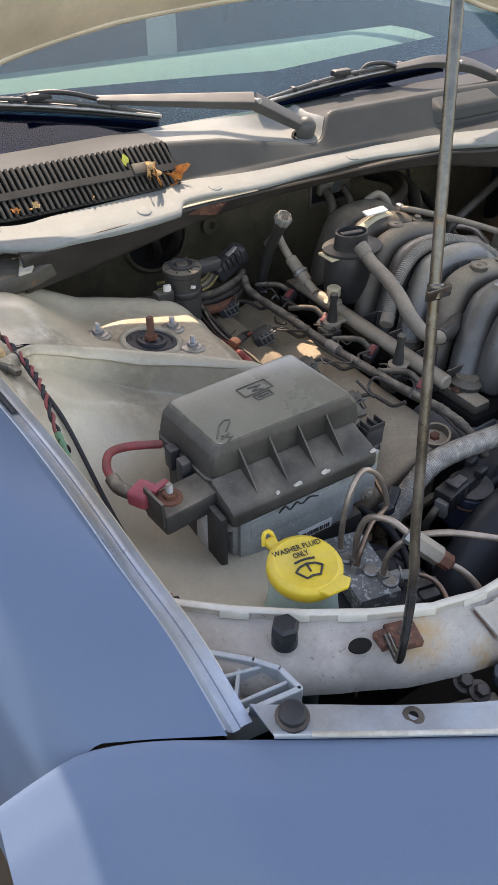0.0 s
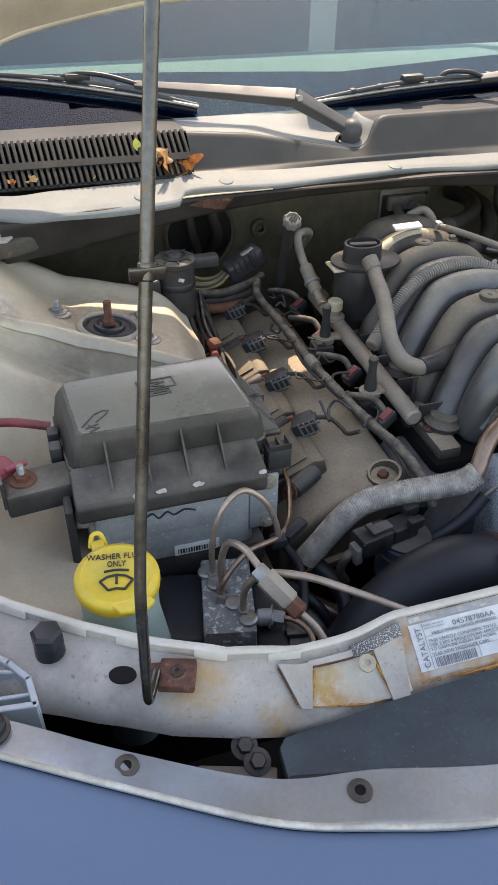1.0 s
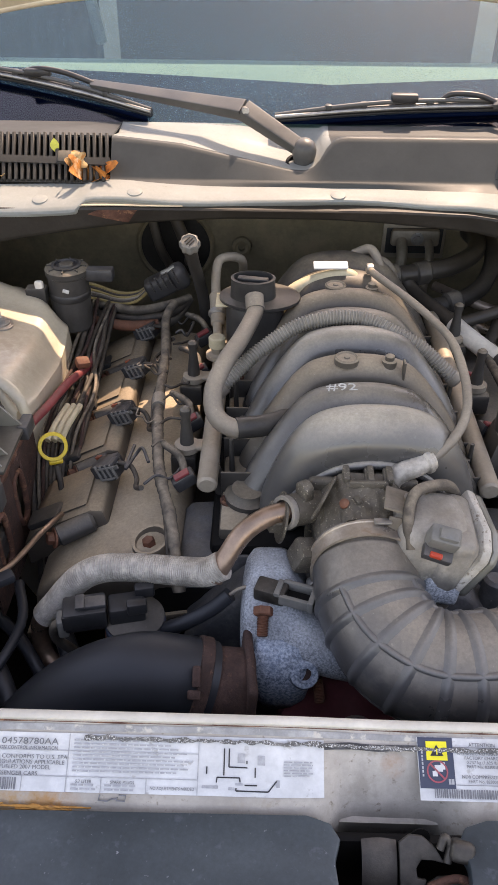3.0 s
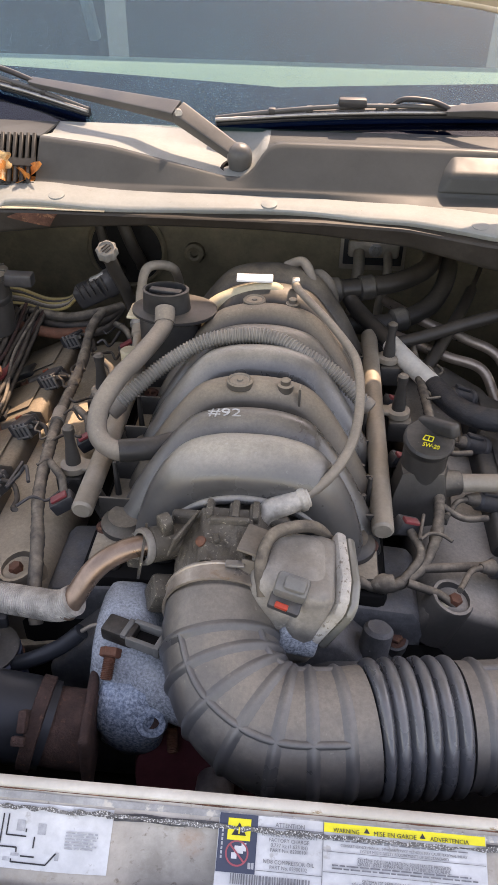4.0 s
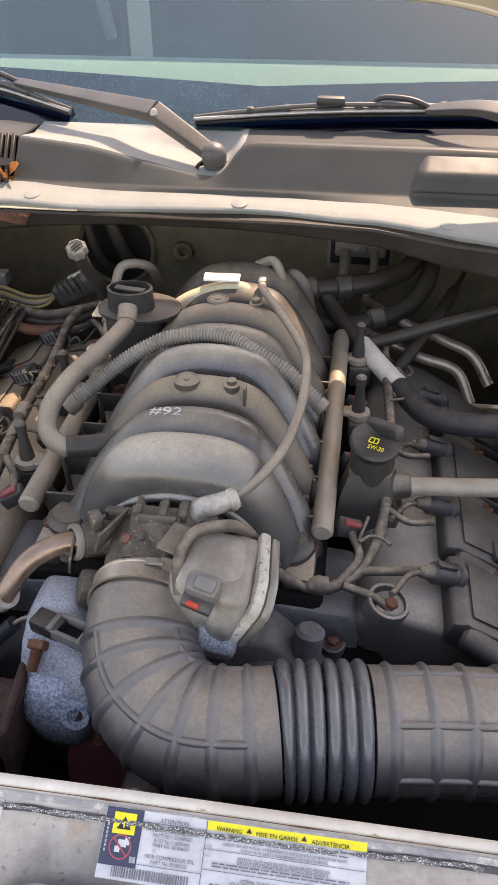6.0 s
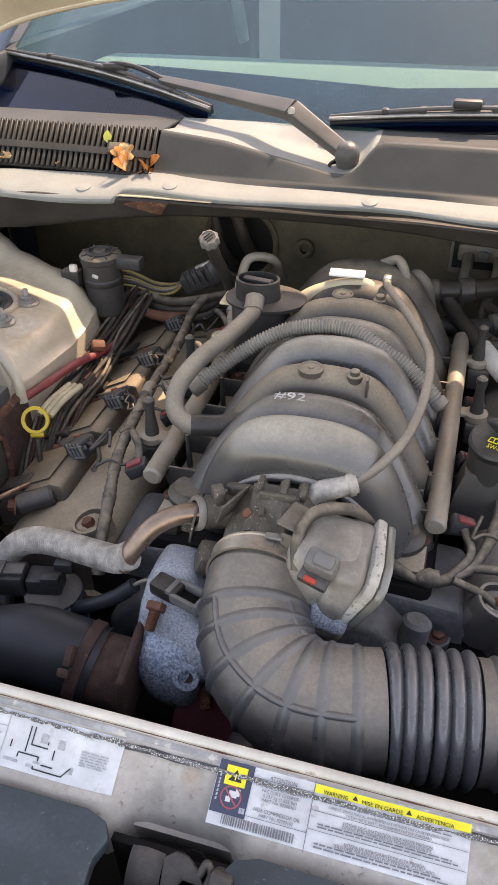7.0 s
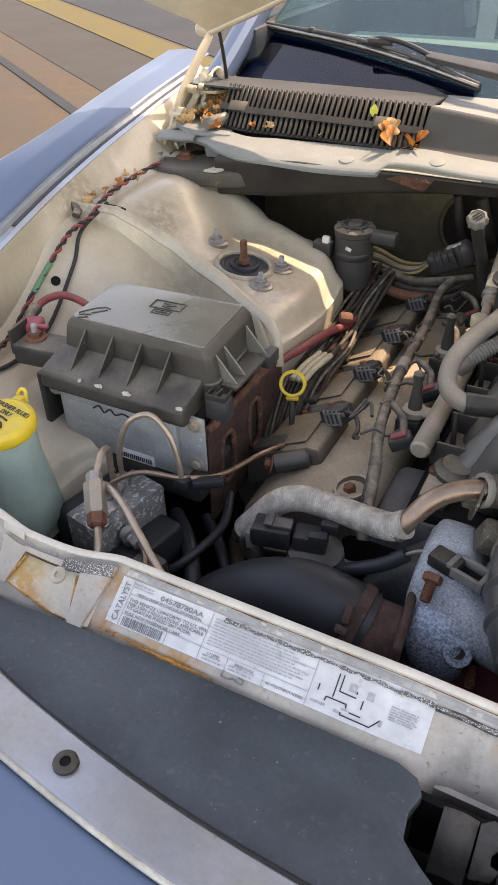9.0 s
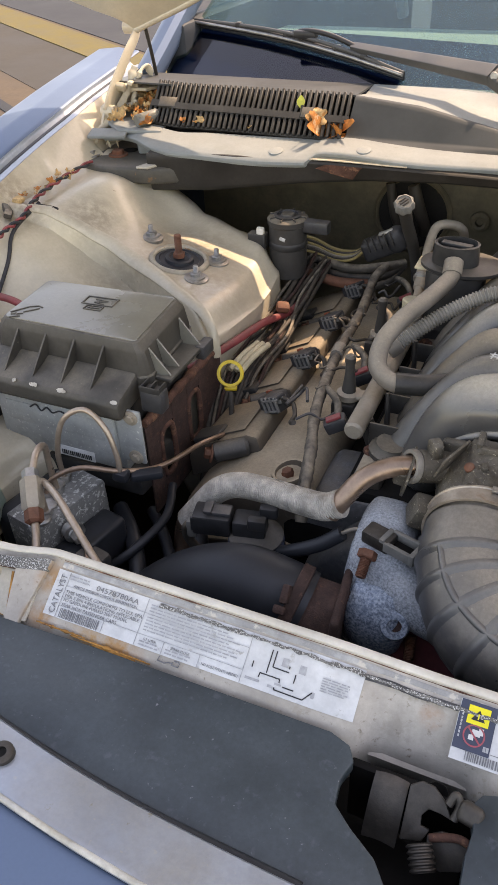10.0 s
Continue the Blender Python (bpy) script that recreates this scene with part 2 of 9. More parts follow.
M["blackc"] = mat("cleaner black plastic", (0.032, 0.031, 0.030), 0.40, 0, 0.3, 20, dust=0.35, dustcol=(0.23, 0.19, 0.145), bump=0.1)
M["intake"] = mat("grey-black intake plastic", (0.062, 0.061, 0.060), 0.28, 0, 0.25, 7, dust=0.9, dustcol=(0.464, 0.405, 0.319), bump=0.06, spec=0.7, patchy=0.35, spots=(0.18, 0.16, 0.13), spot_scale=30, spot_cut=0.66, lie=0.42)
M["runner"] = mat("dusty brown-grey runner plastic", (0.085, 0.073, 0.06), 0.42, 0, 0.2, 9, dust=0.85, dustcol=(0.426, 0.336, 0.235), bump=0.08, patchy=0.5, lie=0.42)
M["lid"] = mat("faded dark grey plastic", (0.16, 0.152, 0.126), 0.25, 0, 0.22, 5, dust=0.3, dustcol=(0.24, 0.215, 0.165), bump=0.06, spec=0.75, patchy=0.2)
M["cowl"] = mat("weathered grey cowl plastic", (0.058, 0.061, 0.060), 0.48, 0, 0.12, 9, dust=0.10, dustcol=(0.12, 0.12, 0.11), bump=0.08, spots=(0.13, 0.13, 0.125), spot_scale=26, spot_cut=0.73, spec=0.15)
M["grille"] = mat("grey-black cowl grille plastic", (0.036, 0.035, 0.033), 0.5, 0, 0.2, 12, dust=0.25, dustcol=(0.17, 0.15, 0.125), bump=0.1, spec=0.2)
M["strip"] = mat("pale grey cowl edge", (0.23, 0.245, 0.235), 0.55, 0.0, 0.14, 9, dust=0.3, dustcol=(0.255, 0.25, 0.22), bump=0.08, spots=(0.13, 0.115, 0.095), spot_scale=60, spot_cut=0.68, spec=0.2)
M["beam"] = mat("dirty dark seal beam", (0.030, 0.026, 0.022), 0.5, 0, 0.4, 14, dust=0.22, dustcol=(0.13, 0.10, 0.07), bump=0.3, spots=(0.16, 0.075, 0.04), spot_scale=14, spot_cut=0.70)
M["wall"] = mat("dirty olive-brown firewall paint", (0.20, 0.16, 0.098), 0.6, 0, 0.3, 9, dust=0.25, dustcol=(0.20, 0.155, 0.10), bump=0.2, spots=(0.26, 0.20, 0.125), spot_scale=12, spot_cut=0.5, spot_soft=0.2)
M["alu"] = mat("white-corroded cast aluminium", (0.165, 0.19, 0.215), 0.6, 0.1, 0.4, 60, dust=0.7, dustcol=(0.36, 0.36, 0.35), bump=1.0, grain=420, spots=(0.50, 0.54, 0.57), spot_scale=430, spot_cut=0.38, spot_soft=0.28, patchy=0.4)
M["alublue"] = mat("blue-white corroded aluminium", (0.125, 0.175, 0.235), 0.6, 0.1, 0.4, 60, dust=0.3, dustcol=(0.40, 0.43, 0.46), bump=1.0, grain=420, spots=(0.50, 0.57, 0.64), spot_scale=330, spot_cut=0.40, spot_soft=0.26, patchy=0.4)
M["sootalu"] = mat("sooty cast aluminium", (0.115, 0.118, 0.122), 0.6, 0.1, 0.45, 30, dust=0.5, dustcol=(0.22, 0.19, 0.155), bump=0.6, grain=500, spots=(0.30, 0.32, 0.33), spot_scale=300, spot_cut=0.66)
M["tbalu"] = mat("grimy cast throttle aluminium", (0.105, 0.090, 0.072), 0.5, 0.15, 0.5, 30, dust=0.45, dustcol=(0.20, 0.16, 0.11), bump=1.0, grain=600, spots=(0.47, 0.41, 0.30), spot_scale=330, spot_cut=0.60, spot_soft=0.08)
M["module"] = mat("speckled grey alloy case", (0.37, 0.38, 0.365), 0.45, 0.25, 0.2, 18, bump=0.3, spots=(0.60, 0.60, 0.55), spot_scale=190, spot_cut=0.60)
M["corroded"] = mat("corroded alloy block", (0.20, 0.20, 0.19), 0.6, 0.2, 0.3, 40, bump=0.6, spots=(0.50, 0.50, 0.47), spot_scale=170, spot_cut=0.55)
M["steel"] = mat("dull steel", (0.36, 0.35, 0.33), 0.4, 0.8, 0.25, 60, dust=0.25, bump=0.2)
M["bright"] = mat("streaked prop rod steel", (0.13, 0.125, 0.115), 0.30, 0.88, 0.40, 30, bump=0.06, spots=(0.24, 0.125, 0.055), spot_scale=24, spot_cut=0.60, spot_soft=0.14)
M["rail"] = mat("dull painted fuel rail", (0.33, 0.28, 0.22), 0.5, 0.3, 0.2, 25, dust=0.6, dustcol=(0.40, 0.32, 0.23), bump=0.2)
M["copper"] = mat("copper-brown steel pipe", (0.33, 0.22, 0.16), 0.35, 0.75, 0.3, 30, dust=0.2, bump=0.15)
M["brake"] = mat("tan brake line", (0.40, 0.31, 0.24), 0.35, 0.6, 0.2, 30, bump=0.08)
M["foil"] = mat("ribbed silver heat sleeve", (0.54, 0.49, 0.42), 0.5, 0.25, 0.4, 60, dust=0.4, dustcol=(0.34, 0.29, 0.23), bump=0.6)
M["rubber"] = mat("blue-black rubber", (0.019, 0.021, 0.025), 0.42, 0, 0.15, 8, dust=0.06, dustcol=(0.12, 0.11, 0.1), bump=0.08)
M["duct"] = mat("dusty ribbed rubber duct", (0.060, 0.058, 0.058), 0.38, 0, 0.25, 16, dust=0.9, dustcol=(0.26, 0.215, 0.165), bump=0.1, spec=0.5, patchy=0.5, spots=(0.115, 0.105, 0.095), spot_scale=45, spot_cut=0.52, spot_soft=0.2, lie=0.25)
M["hose"] = mat("dusty rubber hose", (0.15, 0.13, 0.11), 0.48, 0, 0.2, 14, dust=0.75, dustcol=(0.432, 0.351, 0.259), bump=0.12, patchy=0.45)
M["conv"] = mat("ribbed grey conduit", (0.21, 0.195, 0.17), 0.42, 0, 0.2, 20, dust=0.7, dustcol=(0.45, 0.39, 0.31), bump=0.1)
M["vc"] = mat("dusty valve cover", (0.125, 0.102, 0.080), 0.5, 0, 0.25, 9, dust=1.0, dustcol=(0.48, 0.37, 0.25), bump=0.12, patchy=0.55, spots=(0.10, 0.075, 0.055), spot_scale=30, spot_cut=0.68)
# Darker and greyer than vc; used on the right cover.
M["vcdark"] = mat("dark grey valve cover", (0.060, 0.056, 0.052), 0.45, 0, 0.2, 7, dust=0.7, dustcol=(0.429, 0.37, 0.299), bump=0.1, patchy=0.4)
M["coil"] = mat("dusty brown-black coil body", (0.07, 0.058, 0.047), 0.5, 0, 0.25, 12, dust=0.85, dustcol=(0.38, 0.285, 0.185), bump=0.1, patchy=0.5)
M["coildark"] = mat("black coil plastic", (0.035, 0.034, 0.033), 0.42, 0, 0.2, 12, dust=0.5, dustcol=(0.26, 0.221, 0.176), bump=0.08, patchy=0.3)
M["hoseblack"] = mat("dusty black heater hose rubber", (0.026, 0.023, 0.020), 0.42, 0, 0.25, 12, dust=0.4, dustcol=(0.16, 0.125, 0.09), bump=0.1, patchy=0.4)
# The blue in this border colour stands in for reflected sky.
M["frit"] = mat("ceramic glass border, reflected sky in its blue", (0.0015, 0.006, 0.032), 0.8, 0, 0.1, 20, bump=0.0, spec=0.0)
M["rustorange"] = mat("bright orange rust", (0.42, 0.19, 0.05), 0.8, 0, 0.4, 60, bump=0.5, spots=(0.20, 0.09, 0.04), spot_scale=90, spot_cut=0.56)
M["conn"] = mat("black connector plastic", (0.04, 0.04, 0.042), 0.42, 0, 0.3, 30, dust=0.5, dustcol=(0.2, 0.17, 0.14), bump=0.1)
M["tape"] = mat("dusty harness tape", (0.06, 0.051, 0.042), 0.75, 0, 0.35, 45, dust=0.75, dustcol=(0.368, 0.293, 0.213), bump=0.7, grain=260)
M["wire"] = mat("dusty dark wire", (0.045, 0.038, 0.032), 0.6, 0, 0.35, 60, dust=0.4, dustcol=(0.22, 0.17, 0.12), bump=0.2)
M["red"] = mat("dull red plastic", (0.28, 0.050, 0.052), 0.45, 0, 0.3, 40, dust=0.4, dustcol=(0.24, 0.15, 0.12), bump=0.1)
M["orange"] = mat("orange-red lock tab", (0.36, 0.085, 0.04), 0.5, 0, 0.2, 40, dust=0.3, bump=0.05)
M["green"] = mat("green tape", (0.10, 0.27, 0.15), 0.5, 0, 0.2, 40, dust=0.2, bump=0.2)
M["yellow"] = mat("yellow cap plastic", (0.74, 0.50, 0.04), 0.42, 0, 0.10, 25, dust=0.35, dustcol=(0.50, 0.40, 0.17), bump=0.08)
M["tank"] = mat("cloudy green-white tank plastic", (0.34, 0.44, 0.38), 0.5, 0, 0.15, 15, dust=0.15, bump=0.05)
M["ink"] = mat("dark ink", (0.035, 0.035, 0.037), 0.6, 0, 0.3, 120, bump=0.0)
M["chalk"] = mat("white paint marker", (0.55, 0.54, 0.50), 0.7, 0, 0.35, 160, bump=0.0)
M["paper"] = mat("weathered white label", (0.57, 0.57, 0.555), 0.5, 0, 0.14, 30, bump=0.05, spots=(0.40, 0.385, 0.355), spot_scale=70, spot_cut=0.62)
M["warn"] = mat("yellow label ink", (0.80, 0.68, 0.04), 0.5, 0, 0.06, 60, bump=0.0)
M["cream"] = mat("cream plastic", (0.55, 0.47, 0.31), 0.5, 0, 0.15, 40, dust=0.3, bump=0.05)
M["white"] = mat("white tag", (0.78, 0.78, 0.76), 0.5, 0, 0.06, 60, bump=0.0)
M["wtape"] = mat("white wrapped tape", (0.72, 0.66, 0.56), 0.7, 0, 0.12, 40, dust=0.15, bump=0.4)
M["leaf"] = mat("dry brown leaf", (0.46, 0.165, 0.040), 0.7, 0, 0.5, 90, bump=0.3, spots=(0.60, 0.42, 0.26), spot_scale=60, spot_cut=0.58, spot_soft=0.1)
M["leafpale"] = mat("pale dry leaf", (0.56, 0.36, 0.17), 0.7, 0, 0.45, 90, bump=0.3, spots=(0.45, 0.17, 0.045), spot_scale=45, spot_cut=0.52)
M["leafg"] = mat("yellow-green leaf", (0.52, 0.50, 0.09), 0.6, 0, 0.2, 60, bump=0.2)
# Near-black stands in for deep shade in gaps, holes and under parts.
M["dark"] = mat("near-black for deep shade", (0.011, 0.010, 0.009), 0.7, 0, 0.3, 12, bump=0.2, spec=0.12)
M["shield"] = mat("scuffed blue-black cover plastic", (0.033, 0.044, 0.050), 0.36, 0, 0.35, 7, dust=0.4, dustcol=(0.095, 0.118, 0.126), bump=0.12, spots=(0.22, 0.23, 0.24), spot_scale=190, spot_cut=0.66, rustcol=(0.070, 0.080, 0.092))
M["flange"] = mat("dirty silver fascia flange", (0.31, 0.36, 0.42), 0.34, 0.5, 0.22, 6, dust=0.5, dustcol=(0.29, 0.23, 0.13), bump=0.06, spots=(0.17, 0.15, 0.12), spot_scale=70, spot_cut=0.68, coat=0.2, patchy=0.0)
M["bracket"] = mat("pale blue-grey bracket plastic", (0.42, 0.45, 0.46), 0.45, 0, 0.1, 20, bump=0.05)
M["blade"] = mat("wiper black", (0.03, 0.03, 0.031), 0.4, 0.1, 0.2, 30, dust=0.2, bump=0.08)
M["arm"] = mat("worn grey wiper arm", (0.075, 0.074, 0.071), 0.42, 0.0, 0.15, 20, dust=0.2, dustcol=(0.14, 0.13, 0.115), bump=0.08)
M["chalky"] = mat("chalky white corroded alloy", (0.46, 0.42, 0.36), 0.7, 0.1, 0.25, 40, bump=0.6, spots=(0.22, 0.185, 0.145), spot_scale=150, spot_cut=0.56)
M["plug"] = mat("grey plug plastic", (0.15, 0.145, 0.132), 0.45, 0, 0.2, 30, dust=0.4, dustcol=(0.27, 0.23, 0.175), bump=0.1)
M["rimrust"] = mat("cream rim edged with rust", (0.42, 0.36, 0.27), 0.5, 0.1, 0.25, 30, bump=0.2, spots=(0.30, 0.14, 0.05), spot_scale=30, spot_cut=0.57)
M["ductrib"] = mat("wiped grey duct rubber", (0.070, 0.073, 0.080), 0.30, 0, 0.15, 14, dust=0.42, dustcol=(0.22, 0.195, 0.165), bump=0.05, spec=0.7, patchy=0.3, lie=0.42)
M["ductcrest"] = mat("rubbed duct rib rubber", (0.062, 0.061, 0.062), 0.34, 0, 0.2, 16, dust=0.68, dustcol=(0.22, 0.19, 0.155), bump=0.08, spec=0.65, patchy=0.4, lie=0.42)
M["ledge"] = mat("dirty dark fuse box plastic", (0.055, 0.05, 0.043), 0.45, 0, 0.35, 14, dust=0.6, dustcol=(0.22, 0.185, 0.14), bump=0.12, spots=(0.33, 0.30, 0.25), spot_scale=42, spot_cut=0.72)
M["hem"] = mat("dirty silver fascia edge", (0.52, 0.51, 0.47), 0.45, 0.2, 0.35, 25, dust=0.5, dustcol=(0.30, 0.235, 0.12), bump=0.1)
M["tbhouse"] = mat("stained cast motor housing", (0.30, 0.272, 0.235), 0.45, 0.25, 0.35, 22, dust=0.55, dustcol=(0.235, 0.19, 0.14), bump=0.4, grain=600, spots=(0.40, 0.37, 0.32), spot_scale=45, spot_cut=0.62, patchy=0.2)
M["rustband"] = mat("rust-browned steel band", (0.40, 0.335, 0.275), 0.38, 0.55, 0.3, 30, bump=0.2, spots=(0.26, 0.16, 0.10), spot_scale=60, spot_cut=0.55, spot_soft=0.15)
# Lighter than the lid's sides: sky sheen put into the colour.
M["lidtop"] = mat("grey lid plastic lightened for sky sheen", (0.165, 0.155, 0.122), 0.22, 0, 0.2, 6, dust=0.35, dustcol=(0.29, 0.255, 0.19), bump=0.05, spec=0.9, patchy=0.1, spots=(0.13, 0.12, 0.095), spot_scale=26, spot_cut=0.64)
M["intakedark"] = mat("wiped grey-black intake plastic", (0.048, 0.047, 0.046), 0.28, 0, 0.25, 7, dust=0.66, dustcol=(0.396, 0.336, 0.253), bump=0.06, spec=0.6, patchy=0.1, lie=0.42)
# Navy puts the reflection in the glass into the plastic's colour.
M["shelf"] = mat("dark shelf plastic with reflected blue put in", (0.007, 0.014, 0.034), 0.7, 0, 0.15, 8, bump=0.2, spec=0.03)
M["cornersteel"] = mat("dusty brown-grey corner steel", (0.085, 0.077, 0.064), 0.5, 0.1, 0.3, 14, bump=0.2, dust=0.4, dustcol=(0.19, 0.16, 0.12), spots=(0.25, 0.12, 0.05), spot_scale=24, spot_cut=0.64)
M["redtab"] = mat("red lock tab plastic", (0.52, 0.06, 0.03), 0.4, 0, 0.1, 40, bump=0.05)
M["cardb"] = mat("torn brown gasket paper", (0.20, 0.165, 0.125), 0.85, 0, 0.3, 30, bump=0.4, dust=0.3)
M["latchsteel"] = mat("grimy brown latch steel", (0.055, 0.049, 0.043), 0.45, 0.5, 0.35, 40, dust=0.4, dustcol=(0.15, 0.125, 0.10), bump=0.3)
M["lip"] = mat("cream rolled steel lip", (0.60, 0.56, 0.48), 0.42, 0.05, 0.15, 14, dust=0.3, dustcol=(0.42, 0.34, 0.24), bump=0.08, spots=(0.33, 0.22, 0.12), spot_scale=60, spot_cut=0.66)
M["rustdark"] = mat("dark maroon-brown rust", (0.075, 0.043, 0.035), 0.85, 0.1, 0.4, 50, bump=0.8, grain=500, spots=(0.13, 0.065, 0.045), spot_scale=120, spot_cut=0.60)
M["pinkred"] = mat("pinkish red boot rubber", (0.40, 0.075, 0.10), 0.5, 0, 0.2, 40, dust=0.2, bump=0.1)
M["brass"] = mat("yellow-brown wire", (0.30, 0.22, 0.085), 0.5, 0, 0.25, 60, dust=0.3, bump=0.1)
M["ground"] = mat("sandy pavement", (0.066, 0.047, 0.030), 0.9, 0, 0.25, 1.5, bump=0.5, grain=60)
M["verge"] = mat("dark grey-brown asphalt", (0.030, 0.025, 0.019), 0.8, 0, 0.35, 1.0, bump=0.5, grain=70)
M["asphalt"] = mat("worn asphalt", (0.018, 0.021, 0.026), 0.9, 0, 0.25, 1.2, bump=0.5, grain=80)
M["line"] = mat("yellow road paint", (0.095, 0.070, 0.012), 0.8, 0, 0.3, 4, bump=0.2)
M["dash"] = mat("grey-green dash pad", (0.30, 0.36, 0.32), 0.7, 0, 0.08, 10, bump=0.2)
M["dashdark"] = mat("dark dash plastic", (0.03, 0.036, 0.042), 0.6, 0, 0.15, 8, bump=0.2)
M["braid"] = mat("black braided sleeve", (0.034, 0.034, 0.036), 0.5, 0, 0.2, 60, dust=0.2, bump=1.0, grain=420)
M["maroon"] = mat("maroon rubber pulley", (0.17, 0.050, 0.055), 0.4, 0, 0.2, 20, bump=0.2)
M["blackplug"] = mat("clean black plug plastic", (0.022, 0.022, 0.023), 0.36, 0, 0.2, 30, dust=0.15, dustcol=(0.16, 0.14, 0.12), bump=0.06)
M["navy"] = mat("navy label", (0.05, 0.06, 0.09), 0.5, 0, 0.1, 60, bump=0.0)


def glass():
    m = bpy.data.materials.new("tinted windscreen glass")
    m.use_nodes = True
    n, ln = m.node_tree.nodes, m.node_tree.links
    n.remove(n["Principled BSDF"])
    tr, gl, mx, fr = (n.new("ShaderNode" + k) for k in ("BsdfTransparent", "BsdfGlossy", "MixShader", "Fresnel"))
    tr.inputs[0].default_value = (0.40, 0.62, 0.60, 1)
    gl.inputs["Roughness"].default_value = 0.02
    fr.inputs["IOR"].default_value = 1.52
    ln.new(fr.outputs[0], mx.inputs[0])
    ln.new(tr.outputs[0], mx.inputs[1])
    ln.new(gl.outputs[0], mx.inputs[2])
    ln.new(mx.outputs[0], n["Material Output"].inputs[0])
    return m


def film():
    """Dust lying on glass: specks and smears, over a teal veil painted for sky reflection."""
    m = bpy.data.materials.new("dust and teal sky tint on glass")
    m.use_nodes = True
    n, ln = m.node_tree.nodes, m.node_tree.links
    n.remove(n["Principled BSDF"])
    geo = n.new("ShaderNodeNewGeometry")
    tr, df, mx = (n.new("ShaderNode" + k) for k in ("BsdfTransparent", "BsdfDiffuse", "MixShader"))
    df.inputs[0].default_value = (0.085, 0.18, 0.23, 1)
    a, b = n.new("ShaderNodeTexNoise"), n.new("ShaderNodeTexNoise")
    for t, s in ((a, 460.0), (b, 5.0)):
        t.inputs["Scale"].default_value, t.inputs["Detail"].default_value = s, 4.0
        ln.new(geo.outputs["Position"], t.inputs["Vector"])
    r, q = n.new("ShaderNodeMapRange"), n.new("ShaderNodeMapRange")
    for x, t, v in ((r, a, (0.57, 0.66, 0.0, 0.5)), (q, b, (0.3, 0.7, 0.17, 0.26))):
        for k, y in zip(("From Min", "From Max", "To Min", "To Max"), v):
            x.inputs[k].default_value = y
        ln.new(t.outputs["Fac"], x.inputs["Value"])
    ad = n.new("ShaderNodeMath")
    ad.use_clamp = True
    ln.new(r.outputs[0], ad.inputs[0])
    ln.new(q.outputs[0], ad.inputs[1])
    ln.new(ad.outputs[0], mx.inputs[0])
    ln.new(tr.outputs[0], mx.inputs[1])
    ln.new(df.outputs[0], mx.inputs[2])
    ln.new(mx.outputs[0], n["Material Output"].inputs[0])
    return m


M["glass"], M["film"] = glass(), film()

# ---- ground and surroundings ----
def flat(pts, z, thick):
    return prism(pts, z - thick, z)


solo("ground", flat([(-120, -120), (120, -120), (120, 120), (-120, 120)], 0.0, 0.3), M["ground"], (0, 0, 0), "sandy sunlit pavement under the parked car", "ground", kind="structure")
D, N = Vector((0.822, -0.569, 0)), Vector((0.569, 0.822, 0))


def band(c, half, length):
    return [tuple((c + D * a * length + N * b * half)[:2]) for a, b in ((-1, -1), (1, -1), (1, 1), (-1, 1))]


A0 = Vector((-4.4, 6.35, 0))
solo("road", flat(band(A0 + N * 20.3, 20, 60), 0.006, 0.05), M["asphalt"], (-4, 22, 0), "grey asphalt road beyond the yellow line", "road", kind="structure")
# Darker band between the sandy pavement and the yellow line.
solo("verge", flat(band(A0 - N * 0.5, 0.55, 30), 0.004, 0.05), M["verge"], (-4.7, 5.9, 0), "darker grey-brown strip before the yellow line", "pavement", kind="structure")
solo("parking_line", flat(band(A0, 0.22, 30), 0.012, 0.05), M["line"], (-4.4, 6.35, 0), "faded yellow painted line on the pavement", "painted line", kind="structure")
solo("pavement_seam", flat(band(Vector((-4.6, 4.75, 0)), 0.045, 8), 0.008, 0.05), M["asphalt"], (-4.6, 4.75, 0), "dark tar seam across the pavement", "seam", kind="structure")

# ---- car body round the bay ----
EDGE = [(-0.99, 0.125, 0.800), (-0.94, 0.125, 0.812), (-0.90, 0.118, 0.824), (-0.85, 0.085, 0.843), (-0.797, 0.040, 0.861), (-0.736, 0.008, 0.852), (-0.645, -0.042, 0.843), (-0.544, -0.091, 0.828), (-0.46, -0.115, 0.820), (-0.38, -0.133, 0.816), (-0.2, -0.157, 0.812), (0.0, -0.165, 0.811)]
EDGE = EDGE + [(-x, y, z) for x, y, z in EDGE[-2::-1]]
UPPER = [(-0.765, 0.062, 0.862), (-0.750, 0.052, 0.861), (-0.708, 0.030, 0.855), (-0.639, -0.007, 0.845), (-0.536, -0.052, 0.830), (-0.45, -0.064, 0.822), (-0.352, -0.086, 0.817), (-0.2, -0.107, 0.812), (0.0, -0.115, 0.811)]
UPPER = UPPER + [(-x, y, z) for x, y, z in UPPER[-2::-1]]
edge_path = even(curve(EDGE, 8), 0.012)
edge_tab = [tuple(p) for p in edge_path]


def fascia_skin(x, s):
    y, z = lerp_table(edge_tab, x)
    prof = [(0, 0.0, 0.0), (0.06, 0.004, 0.0015), (0.3, 0.05, -0.006), (0.55, 0.11, -0.03), (0.75, 0.17, -0.09), (0.9, 0.20, -0.18), (1.0, 0.20, -0.45)]
    d, h = lerp_table(prof, s)
    return (x * (1 + 0.12 * d), y - d, z + h)


fascia = thing("front_fascia", (0, -0.2, 0.4), "metallic front bumper fascia, sky blue put into its paint", "bumper")
part("bumper_skin", sheet(fascia_skin, -0.985, 0.985, 0, 1, 130, 26, 0.003), M["body"], fascia)
